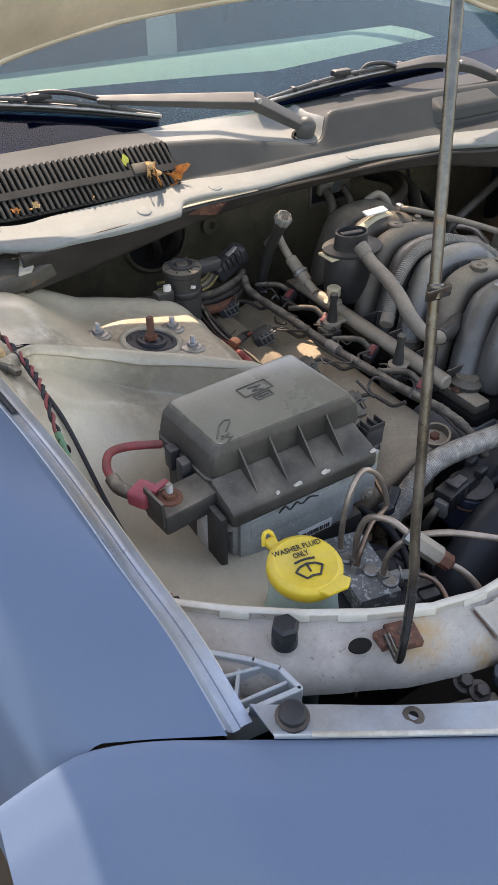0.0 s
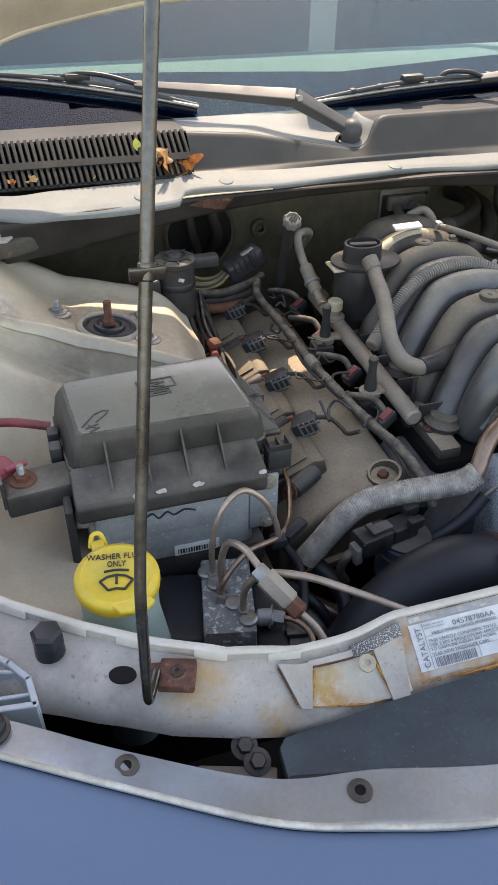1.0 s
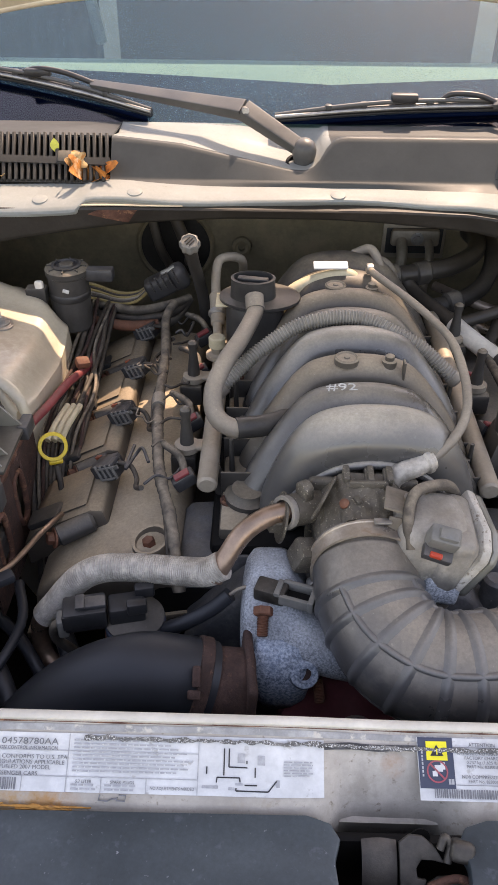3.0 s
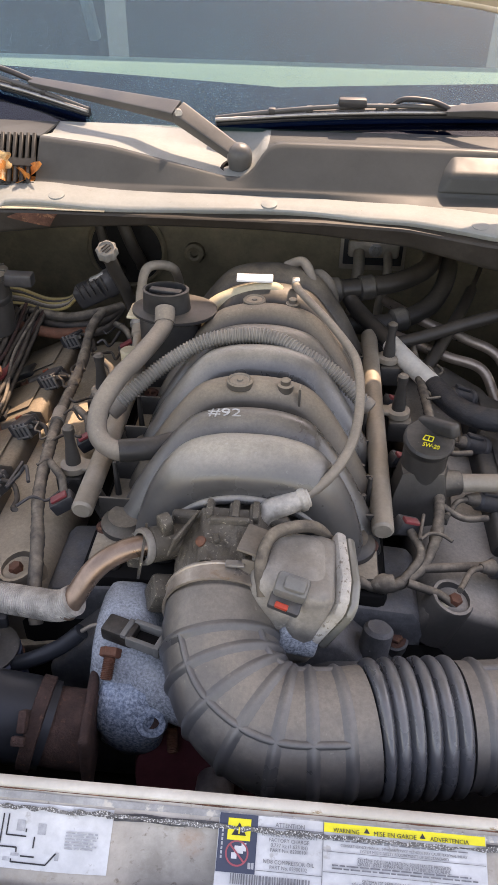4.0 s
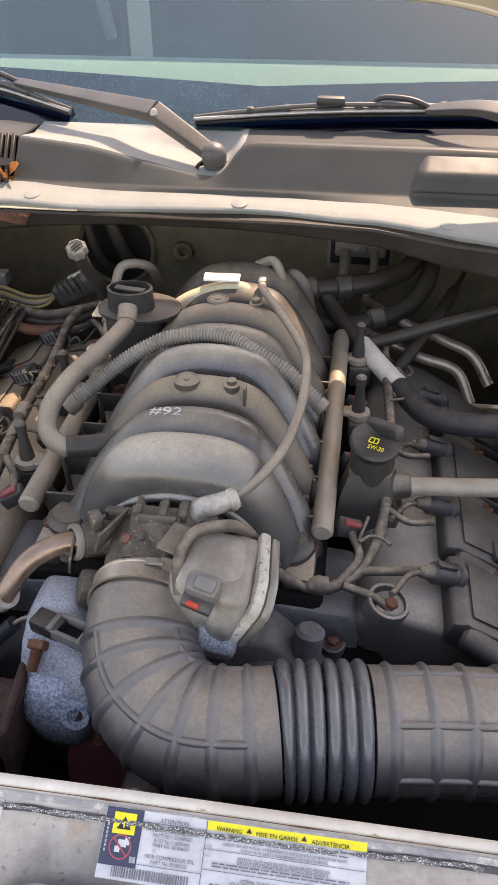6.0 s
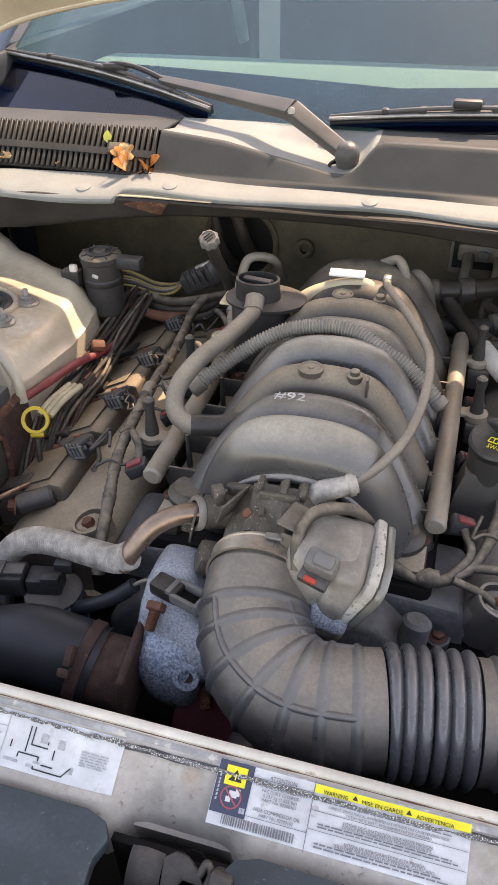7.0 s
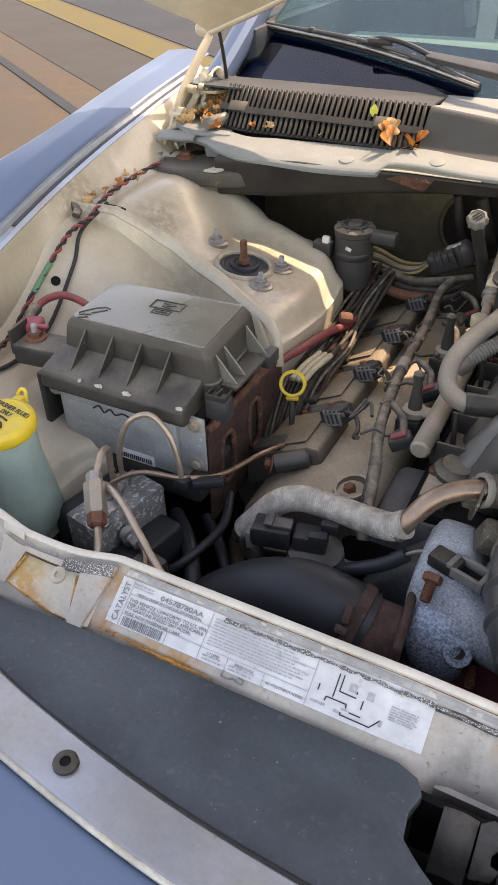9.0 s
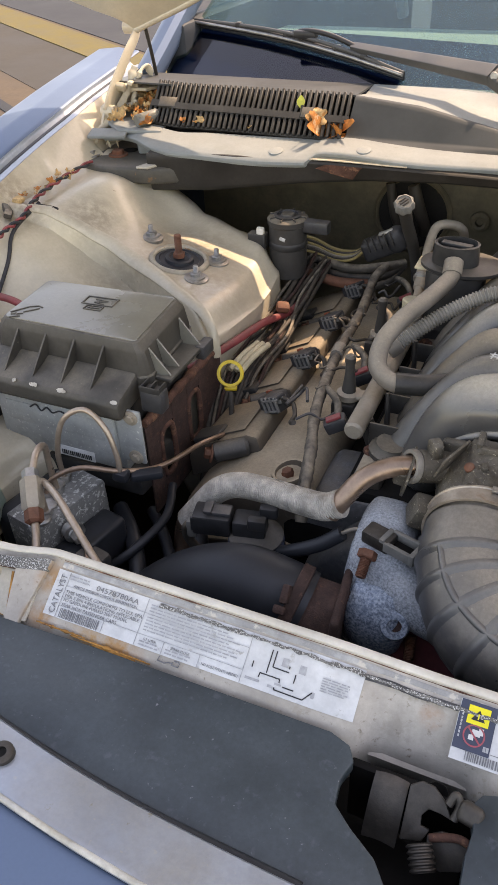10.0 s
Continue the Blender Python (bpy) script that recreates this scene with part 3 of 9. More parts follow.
up_tab = [tuple(p) for p in even(curve(UPPER, 8), 0.012)]


def flange_skin(x, s):
    (y0, z0), (y1, z1) = lerp_table(edge_tab, x), lerp_table(up_tab, x)
    y1 = max(y1, y0 + 0.03)
    prof = [(0, 0, 0.001), (0.07, 0.02, 0.0055), (0.14, 0.1, 0.0058), (0.9, 0.95, 0.0), (0.95, 0.99, -0.003), (1.0, 1.0, -0.02)]
    k, h = lerp_table(prof, s)
    return (x, y0 + (y1 - y0) * k, z0 + (z1 - z0) * k + h)


part("upper_flange", sheet(flange_skin, -0.765, 0.765, 0, 1, 120, 20, 0.002), M["flange"], fascia, "dirty silver upper flange with clip holes")
part("flange_hem", sweep([Vector((p.x, p.y + 0.002, p.z + 0.0050)) for p in edge_path if abs(p.x) < 0.74], 0.0024, 8), M["hem"], fascia, "yellowed dirty edge of the flange")
CLIPS = [(-0.644, -0.021, 0.844), (-0.472, -0.081, 0.8232), (-0.294, -0.119, 0.817), (0.294, -0.119, 0.817), (0.472, -0.081, 0.8232)]
for i, (x, y, z) in enumerate(CLIPS):
    c = part("clip_boss", lathe([(0.0105, -0.004), (0.0100, 0.0036), (0.0085, 0.0046), (0.0045, 0.0044), (0.0042, 0.001)], (x, y, z), n=20), M["latchsteel"], fascia, "dirty pressed clip seat")
    part("clip_hole", lathe([(0.0042, -0.006), (0.0042, 0.0030), (0.0005, 0.0030)], (x, y, z), n=14), M["dark"], c)
push = thing("push_bolt", (-0.741, 0.030, 0.858), "round grey push bolt in the fascia corner", "bolt")
part("head", lathe([(0.0125, 0), (0.0125, 0.007), (0.010, 0.010), (0.003, 0.011)], (-0.741, 0.030, 0.862), n=20), M["rubber"], push)
part("plate", lathe([(0.0155, -0.002), (0.0155, 0.001), (0.013, 0.002)], (-0.741, 0.030, 0.862), n=22), M["latchsteel"], push)

# fenders
INNER_LINE = [(0.0, -0.797, 0.846), (0.13, -0.80, 0.888), (0.224, -0.811, 0.916), (0.36, -0.822, 0.945), (0.485, -0.838, 0.969), (0.60, -0.855, 0.987), (0.74, -0.873, 1.005), (0.86, -0.886, 1.018), (0.98, -0.897, 1.032), (1.25, -0.915, 1.06)]
INNER = [tuple(p) for p in curve(INNER_LINE, 6)]
OUT = [(0, 0, 0), (0.05, 0.003, 0.003), (0.25, 0.05, 0.015), (0.45, 0.10, 0.018), (0.62, 0.14, 0.002), (0.76, 0.168, -0.04), (0.86, 0.18, -0.11), (1.0, 0.185, -0.5)]


def fender(side):
    def skin(v, s):
        o, h = lerp_table(OUT, s)
        y0 = lerp_table([(0, 0.045), (0.09, 0.118), (0.2, 0.128)], o)[0]
        y = y0 + (1.2 - y0) * v
        xi, zi = lerp_table(INNER, y)
        h2 = h * (0.4 + 0.6 * smooth(0.0, 0.35, y)) - 0.74 * o * (1 - smooth(0.12, 0.5, y)) - 0.16 * o * smooth(0.45, 0.8, y)
        return (side * (-(xi - o)) * -1 if side > 0 else xi - o, y, zi + h2)

    def fix(v, s):
        x, y, z = skin(v, s)
        return (abs(x) * side, y, z)

    ob = thing("fender", (0.9 * side, 0.6, 0.45), "metallic front fender with an inner bolt flange, sky blue put into its paint", "fender", "front fenders")
    part("fender_skin", sheet(fix, 0, 1, 0, 1, 60, 40, 0.002), M["body"], ob)

    def lip(v, s):
        y = 0.05 + 1.1 * v
        xi, zi = lerp_table(INNER, y)
        o, h = lerp_table([(0, 0.0, 0.0), (0.15, 0.002, -0.006), (0.5, 0.008, -0.012), (0.62, 0.016, -0.013), (0.75, 0.018, -0.010), (1.0, 0.028, -0.012)], s)
        return (side * abs(xi + o), y, zi + h)

    part("inner_flange", sheet(lip, 0, 1, 0, 1, 60, 14, 0.0015), M["flange"], ob, "silver inner flange")

    def seal(v, s):
        y = 0.46 + 0.64 * v
        xi, zi = lerp_table(INNER, y)
        return (side * abs(xi + 0.0125 + 0.004 * math.cos(s * 2 * math.pi)), y, zi - 0.0105 + 0.0028 * math.sin(s * 2 * math.pi))

    part("seal_strip", sheet(seal, 0, 1, 0, 1, 40, 10), M["rubber"], ob, "black rubber seal strip")
    return ob


fender(-1)
fender(1)

# inner aprons with the strut towers
STEP = [(-0.80, 0.575), (-0.75, 0.602), (-0.70, 0.614), (-0.65, 0.616), (-0.60, 0.605), (-0.55, 0.583), (-0.5, 0.556), (-0.45, 0.533), (-0.41, 0.512)]
TOPZ = [(-0.80, 0.945), (-0.75, 0.932), (-0.68, 0.897), (-0.60, 0.868), (-0.5, 0.852), (-0.42, 0.836)]
FLOORZ = [(-0.80, 0.83), (-0.72, 0.785), (-0.6, 0.755), (-0.4, 0.74)]
REAR = [(-0.80, 0.90), (-0.75, 0.885), (-0.65, 0.875), (-0.5, 0.825), (-0.42, 0.785)]


FRAC_F = [0, 0.1, 0.2, 0.3, 0.4, 0.5, 0.58, 0.65, 0.71, 0.76, 0.80, 0.84, 0.87, 0.90, 0.925, 0.945, 0.96, 0.972, 0.982, 0.990, 0.996, 1.0]
OFF_R = [0.0005, 0.0015, 0.003, 0.006, 0.010, 0.015, 0.022, 0.03, 0.04] + [0.05 + 0.011 * i for i in range(30)]


def apron_z(x, y):
    """Height of the left apron: the tower's plate with a rolled lip, and the panel below it."""
    ys, zu, fl, yr = (lerp_table(t, x)[0] for t in (STEP, TOPZ, FLOORZ, REAR))
    if y >= ys:
        d = y - ys
        z = zu + 0.026 * math.exp(-((x + 0.715) / 0.045) ** 2 - ((y - 0.745) / 0.065) ** 2) - 0.012 * math.exp(-((x + 0.62) / 0.035) ** 2 - ((y - 0.78) / 0.06) ** 2)
        z += 0.009 * math.exp(-((d - 0.010) / 0.010) ** 2) - 0.004 * smooth(0.003, 0.0, d) - 0.004 * math.exp(-((x + 0.56) / 0.075) ** 2 - ((y - 0.672) / 0.055) ** 2)
        z += 0.010 * math.exp(-((y - yr + 0.03) / 0.025) ** 2)
        if y > yr:
            z -= 0.13 * smooth(0, 0.05, y - yr)
        return z
    drop = lerp_table([(-0.80, 0.006), (-0.74, 0.018), (-0.68, 0.034), (-0.6, 0.046), (-0.42, 0.060)], x)[0]
    d = ys - y
    f = smooth(0.0, 0.25, d)
    low = (zu - drop) * (1 - f) + fl * f
    low += 0.010 * math.exp(-((d - 0.07) / 0.035) ** 2) * smooth(-0.5, -0.66, x)
    return low + drop * 0.85 * smooth(0.006, 0.0, d)


def apron(side):
    def skin(u, v):
        x0 = -0.80 + 0.38 * min(u, 1)
        ys = lerp_table(STEP, x0)[0]
        k = int(round(v))
        y = 0.10 + (ys - 0.10) * FRAC_F[k] - (0.0004 if k == len(FRAC_F) - 1 else 0) if k < len(FRAC_F) else min(ys + OFF_R[k - len(FRAC_F)], 0.98)
        xr = lerp_table([(0.1, -0.60), (0.27, -0.585), (0.36, -0.52), (0.5, -0.44), (0.56, -0.425), (0.66, -0.412), (0.76, -0.418), (0.85, -0.46), (0.98, -0.48)], y)[0]
        if u <= 1:
            x = -0.80 + (xr + 0.80) * u
            z = apron_z(x, y + (lerp_table(STEP, x)[0] - ys)) - 0.030 * smooth(0.88, 1.0, u) ** 1.8
        else:
            x = xr + 0.012 * (u - 1) / 0.4
            z = apron_z(xr, y + (lerp_table(STEP, xr)[0] - ys)) - 0.030 - (0.05 + 0.29 * smooth(0.40, 0.52, y)) * ((u - 1) / 0.4) ** 1.4
        return (x * -side, y, z)

    ob = thing("inner_apron", (0.62 * side, 0.5, 0.5), "beige inner apron with a raised strut tower, dusty", "apron", "inner aprons")
    part("apron_panel", sheet(skin, 0, 1.4, 0, len(FRAC_F) + len(OFF_R) - 1, 110, len(FRAC_F) + len(OFF_R) - 1, 0.002), M["bay"], ob, sharp=50)

    def wall(v, s):
        y = 0.10 + 1.0 * v
        xi, zi = lerp_table(INNER, y)
        zb = apron_z(-0.80, y) if y < 0.86 else 0.93
        a = Vector((-0.80, zb - 0.004))
        b = Vector((xi + 0.028, zi - 0.012))
        c = a.lerp(b, s)
        rib = 0.004 * max(0.0, math.cos((y - 0.2) * 2 * math.pi / 0.17)) ** 12 * math.sin(math.pi * s)
        return (side * abs(c.x + rib), y, c.y)

    part("upper_rail", sheet(wall, 0, 1, 0, 1, 110, 8, 0.002), M["bay"], ob, "pale beige upper rail with pressed ribs", sharp=60)
    bx, by = -0.553 * -side, 0.668
    e = 0.03
    gx, gy = (apron_z(-0.553 + e, by) - apron_z(-0.553 - e, by)) / (2 * e), (apron_z(-0.553, by + e) - apron_z(-0.553, by - 0.02)) / (e + 0.02)
    nrm = Vector((-gx * -side, -gy, 1)).normalized()
    bz = max(apron_z(-0.553 + dx, by + dy) - gx * dx - gy * dy for dx in (-0.04, 0, 0.04) for dy in (-0.03, 0, 0.04))
    part("strut_hole", lathe([(0.050, -0.006), (0.0495, 0.001), (0.047, 0.004), (0.043, 0.005), (0.040, 0.003), (0.0385, -0.003)], (bx, by, bz), nrm, n=40, caps=False), M["rimrust"], ob, "rust-edged strut hole rim")
    part("strut_mount", lathe([(0.0395, -0.001), (0.033, 0.0015), (0.0315, -0.0005), (0.024, -0.0005), (0.0225, 0.004), (0.018, 0.005), (0.015, 0.002)], (bx, by, bz + 0.001), nrm, n=36), M["rubber"], ob, "black rubber strut mount")
    lip = [Vector((x * -side, lerp_table(STEP, x)[0] + 0.007, apron_z(x, lerp_table(STEP, x)[0] + 0.007) - 0.002)) for x in [-0.775 + 0.325 * i / 40 for i in range(41)]]
    end = lip[-1]
    lip += [end + Vector((dx * -side, dy, dz)) for dx, dy, dz in ((0.012, -0.008, -0.006), (0.022, -0.014, -0.018), (0.028, -0.018, -0.036), (0.030, -0.020, -0.060))]
    part("rolled_lip", sweep(lip, lambda i, s: 0.0130 - 0.006 * abs(2 * s - 1), 12, flat=0.55, up=(0.3 * -side, -0.5, 0.8)), M["bay"], ob, "cream rolled lip of the tower plate")
    n1 = part("strut_nut", join(hexbolt((bx, by, bz + 0.005), (0, 0, 1), 0.0098, 0.008, False)), M["rustbolt"], ob)
    part("strut_rod", stud((bx, by, bz + 0.010), (0, 0, 1), 0.0060, 0.032), M["rustbolt"], n1, "rusty red threaded strut rod")
    for dx, dy in ((-0.070, 0.036), (0.052, 0.030), (0.050, -0.040)):
        sx, sy = bx + dx * -side if side > 0 else bx + dx, by + dy
        sz = apron_z(-abs(sx), sy)
        part("washer_plate", lathe([(0.019, -0.004), (0.019, 0.002), (0.014, 0.004)], (sx, sy, sz), nrm, 22), M["steel"], ob)
        s = part("mount_nut", hexbolt((sx, sy, sz + 0.003), (0, 0, 1), 0.009, 0.008), M["steel"], ob)
        part("mount_stud", stud((sx, sy, sz + 0.009), (0, 0, 1), 0.0042, 0.013), M["steel"], s)
    return ob


apron(-1)
apron(1)


def apron_n(x, y, d=0.012):
    """The upward normal of the apron."""
    return Vector((-(apron_z(x + d, y) - apron_z(x - d, y)) / (2 * d), -(apron_z(x, y + d) - apron_z(x, y - d)) / (2 * d), 1)).normalized()


hole = thing("rubber_plug", (-0.768, 0.597, 0.93), "dark oval drain hole with a rubber rim", "plug")
part("rim", lathe([(0.0165, -0.003), (0.0165, 0.0015), (0.0125, 0.002), (0.0120, 0.0004), (0.001, 0.0003)], (-0.758, 0.622, apron_z(-0.758, 0.622) + 0.002), apron_n(-0.758, 0.622), n=24), M["dark"], hole)

ah = thing("apron_hole", (-0.755, 0.468, 0.85), "dark keyhole opening in the apron panel", "hole")
ac0 = Vector((-0.770, 0.470, apron_z(-0.770, 0.470) + 0.001))
part("opening", lathe([(0.0072, -0.002), (0.0072, 0.0012), (0.001, 0.0012)], ac0, apron_n(-0.770, 0.470), n=20), M["dark"], ah)

# radiator support: a pressed beam along the front
PROF_C = [(0.004, 0.735), (0.002, 0.765), (0.007, 0.781), (0.018, 0.797), (0.055, 0.8215), (0.0645, 0.8278), (0.0650, 0.8305), (0.0662, 0.8322), (0.0700, 0.8325), (0.0718, 0.829), (0.0718, 0.80), (0.06, 0.79), (0.02, 0.765)]
PROF_M = [(0.0085, 0.728), (0.006, 0.755), (0.0125, 0.776), (0.0245, 0.7915), (0.0615, 0.809), (0.0720, 0.8140), (0.0725, 0.8167), (0.0737, 0.8185), (0.0775, 0.8188), (0.0793, 0.8155), (0.0793, 0.79), (0.07, 0.78), (0.025, 0.755)]
PROF_S = [(0.012, 0.786), (-0.003, 0.795), (0.000, 0.813), (0.016, 0.826), (0.072, 0.838), (0.077, 0.8405), (0.0778, 0.848), (0.0795, 0.8505), (0.085, 0.8505), (0.0875, 0.846), (0.0875, 0.81), (0.07, 0.80), (0.03, 0.795)]
SHIFT = [(-0.80, 0.155, 0.008), (-0.77, 0.125, 0.006), (-0.72, 0.083, 0.004), (-0.66, 0.042, 0.001), (-0.60, 0.006, 0.0), (-0.54, -0.020, -0.002), (-0.48, -0.022, -0.004), (-0.42, -0.010, -0.003), (-0.375, 0.0, 0.0), (0.0, 0.0, 0.0)]


def support_ring(x, plain=False):
    a = -abs(x)
    k = smooth(-0.40, -0.56, a) if a < -0.40 else 0.0
    dy, dz = lerp_table(SHIFT, a)
    inset = lerp_table([(-0.74, 0.0), (-0.69, 0.012), (-0.64, 0.020), (-0.59, 0.024), (-0.54, 0.030), (-0.48, 0.024), (-0.42, 0.008), (-0.38, 0.0)], a)[0]
    notch = 0.0 if plain else smooth(0.062, 0.035, abs(x))
    mid = smooth(-0.10, 0.02, x)
    out = []
    for i, (p, q, w) in enumerate(zip(PROF_C, PROF_S, PROF_M)):
        p = (p[0] + (w[0] - p[0]) * mid, p[1] + (w[1] - p[1]) * mid)
        y = p[0] + (q[0] - p[0]) * k + dy
        z = p[1] + (q[1] - p[1]) * k + dz
        if i < 4:
            y += notch * 0.022 + inset
        out.append((x, y, z))
    return out


support = thing("radiator_support", (0, 0.03, 0.73), "dirty white radiator support beam with rust stains", "support beam")
part("beam", loft([support_ring(-0.80 + 1.6 * i / 160) for i in range(161)]), M["support"], support, sharp=50)


def on_support(x, s):
    """A point of the beam's top face, s from its front edge (0) to the lip (1)."""
    r = support_ring(x, True)
    return Vector(r[3]).lerp(Vector(r[4]), s)


def patch(x0, x1, s0, s1, lift, nx=12, skew0=0.0, skew1=0.0):
    def fn(u, v):
        x = (x0 + skew0 * (1 - v)) + ((x1 + skew1 * (1 - v)) - (x0 + skew0 * (1 - v))) * u
        p = on_support(x, s0 + (s1 - s0) * v)
        return (p.x, p.y - lift * 0.5, p.z + lift * 0.85)
    return sheet(fn, 0, 1, 0, 1, nx, 4, lift * 0.9)


part("rust_plate", patch(-0.486, -0.376, -0.22, 1.0, 0.0018, 18), M["rusty"], support, "rust-stained panel between the straps")
part("strap", patch(-0.498, -0.466, -0.28, 1.06, 0.0058, 8, 0.012, -0.010), M["support"], support, "pale pressed strap")
part("strap", patch(-0.406, -0.3705, -0.36, 1.16, 0.0058, 8, 0.009, -0.011), M["support"], support, "pale pressed strap")
part("strap_bridge", patch(-0.470, -0.398, 0.93, 1.10, 0.0052, 10), M["support"], support)
for xe, dx in ((-0.4655, -0.0105), (-0.4065, 0.0095)):
    part("strap_edge", sweep([on_support(xe + dx * (1 - k / 8), -0.16 + 0.98 * k / 8) + Vector((0, -0.0022, 0.0036)) for k in range(9)], 0.0014, 6), M["rustorange"], support, "rust line along the strap")
part("strap_edge", sweep([on_support(-0.466 + 0.062 * k / 8, 0.92) + Vector((0, -0.0022, 0.0036)) for k in range(9)], 0.0013, 6), M["rust"], support)
part("strap_edge", sweep([on_support(-0.4985 + 0.010 * (1 - k / 8), -0.16 + 1.1 * k / 8) + Vector((0, -0.0012, 0.0022)) for k in range(9)], 0.0009, 6), M["rust"], support)
for x0, x1, sh in ((-0.474, -0.402, -0.20), (-0.365, -0.31, -0.12), (-0.325, -0.24, -0.16), (-0.30, -0.255, -0.20)):
    rim = [on_support(x0 + (x1 - x0) * k / 24, sh) + Vector((0, -0.001, 0.0008 + 0.0010 * noise.noise(Vector((k * 0.8, x0 * 9, 0))))) for k in range(25)]
    part("rust_edge", sweep(rim, lambda i, s: 0.0006 + 0.0024 * abs(noise.noise(Vector((i * 0.55, x0 * 20, 1.7)))) * math.sin(math.pi * s), 6), M["rustorange"], support, "orange rust along the front edge")
part("plate_bolt", join(lathe([(0.0085, -0.001), (0.008, 0.0012), (0.005, 0.0020), (0.0028, 0.0020), (0.0028, 0.0005)], (-0.418, 0.0270, 0.8270), (0, -0.5, 0.85), 20)), M["rimrust"], support)
part("rust_block", box((-0.587, 0.0545, 0.839), (0.032, 0.030, 0.010), 0.002, (0, 0, -18)), M["rust"], support, "crusted rusty latch block")
part("rust_tab", box((-0.606, 0.061, 0.838), (0.016, 0.021, 0.009), 0.002, (0, 0, -10)), M["rust"], support)
part("block_rivet", lathe([(0.0065, 0), (0.0065, 0.0012), (0.0045, 0.0016), (0.0022, 0.0016), (0.0022, 0.0002)], (-0.587, 0.055, 0.844), n=18), M["rustdark"], support)
slot = lathe([(0.0105, -0.002), (0.0105, 0.0006), (0.001, 0.0006)], (0, 0, 0), n=24)
slot.transform(pose(-0.633, 0.066, 0.8425, 12, 0, -16) @ Matrix.Diagonal((1.15, 0.75, 1, 1)))
part("slot_hole", slot, M["dark"], support, "dark oval hole in the beam")
for x in (-0.72, -0.67, -0.62, -0.555, -0.49, 0.49, 0.555, 0.62, 0.67, 0.72):
    r = support_ring(x)
    ahead, behind = support_ring(x + 0.012)[6], support_ring(x - 0.012)[6]
    turn = math.degrees(math.atan2(ahead[1] - behind[1], 0.024))
    part("lip_clip", box((x, r[6][1] - 0.0012, (r[5][2] + r[6][2]) / 2 + 0.001), (0.030, 0.0020, 0.009), 0.0008, (-12, 0, turn)), M["lip"], support)

xs = [-0.795 + 1.59 * i / 150 for i in range(151)]
part("rear_lip", sweep([Vector(support_ring(x)[7]) + Vector((0, 0.0022, -0.0012)) for x in xs], 0.0042, 12, flat=0.62, up=(0, 0, 1)), M["lip"], support, "cream rolled rear lip")
part("seam_line", sweep([Vector(support_ring(x)[5]) + Vector((0, 0.0004, -0.0002)) for x in xs if x > -0.37], lambda i, s: 0.0007 + 0.0012 * max(0.0, noise.noise(Vector((i * 0.35, 2, 0)))) + 0.0003 * noise.noise(Vector((i * 1.7, 5, 0))), 6), M["rust"], support, "thin brown rust line along the lip")
stop = thing("hood_bump_stop", (-0.691, 0.112, 0.84), "black rubber hexagonal hood bump stop on the support", "bump stop")
part("stem", lathe([(0.0135, 0), (0.013, 0.014), (0.012, 0.018)], (-0.691, 0.112, 0.838), n=20), M["rubber"], stop)
part("hex_head", lathe([(0.0142, 0.014), (0.0142, 0.027), (0.011, 0.0305), (0.006, 0.031)], (-0.691, 0.112, 0.838), n=6), M["rubber"], stop)

# black cover between support and fascia
cover = thing("radiator_cover", (-0.28, -0.04, 0.78), "scuffed black plastic cover in front of the radiator support", "cover")
FRONT = [(-0.517, -0.053), (-0.45, -0.068), (-0.352, -0.092), (-0.2, -0.113), (-0.05, -0.120), (0.02, -0.121)]
front = [tuple(p[:2]) for p in curve([(x, y, 0) for x, y in FRONT], 4)]
outline = front + [(0.012, -0.100), (-0.010, -0.072), (-0.032, -0.058), (-0.048, -0.045), (-0.050, -0.025), (-0.045, -0.008), (-0.052, 0.004), (-0.07, 0.010), (-0.3, 0.008), (-0.40, 0.004), (-0.506, -0.003), (-0.514, -0.011)]
part("panel", prism(outline, 0.782, 0.7955, "z", 0.002), M["shield"], cover)
part("front_rim", tube([(x, y + 0.004, 0.8005) for x, y in FRONT[:-1]], 0.0075, 12), M["rubber"], cover, "dark rubber edge roll")
rcover = thing("radiator_cover", (0.3, -0.04, 0.78), "scuffed black plastic cover in front of the radiator support", "cover")
mir = [(-x, y) for x, y in outline if not -0.045 < x < 0.03]
part("panel", prism(mir, 0.782, 0.7955, "z", 0.002), M["shield"], rcover)

# hood latch in the gap
latch = thing("hood_latch", (0.0, -0.03, 0.70), "dirty steel hood latch in the support's centre gap", "latch")
part("back_plate", box((0.015, 0.004, 0.735), (0.13, 0.008, 0.08), 0.002), M["dark"], latch)
part("bush", sheet(lambda u, v: (-0.028 + 0.027 * u, -0.002 - 0.036 * v, 0.784 - 0.036 * v * v + 0.003 * math.sin(math.pi * u)), 0, 1, 0, 1, 14, 14, 0.003), M["latchsteel"], latch, "curved guard plate")
plane = Matrix(((1, 0, 0, 0.0), (0, -0.73, -0.68, -0.006), (0, -0.68, 0.73, 0.789), (0, 0, 0, 1)))
horn = prism([(0.0, 0.0), (0.008, -0.006), (0.018, -0.005), (0.027, 0.002), (0.035, 0.014), (0.026, 0.012), (0.017, 0.012), (0.013, 0.018), (0.014, 0.025), (0.021, 0.026), (0.017, 0.036), (0.001, 0.040)], -0.002, 0.002, "z", 0.0008)
horn.transform(plane)
part("hook_plate", horn, M["latchsteel"], latch, "hooked striker plate")
lev = prism([(0.020, 0.030), (0.030, 0.024), (0.045, 0.023), (0.064, 0.030), (0.064, 0.036), (0.050, 0.046), (0.034, 0.052), (0.022, 0.044)], -0.003, 0.001, "z", 0.0008)
lev.transform(plane)
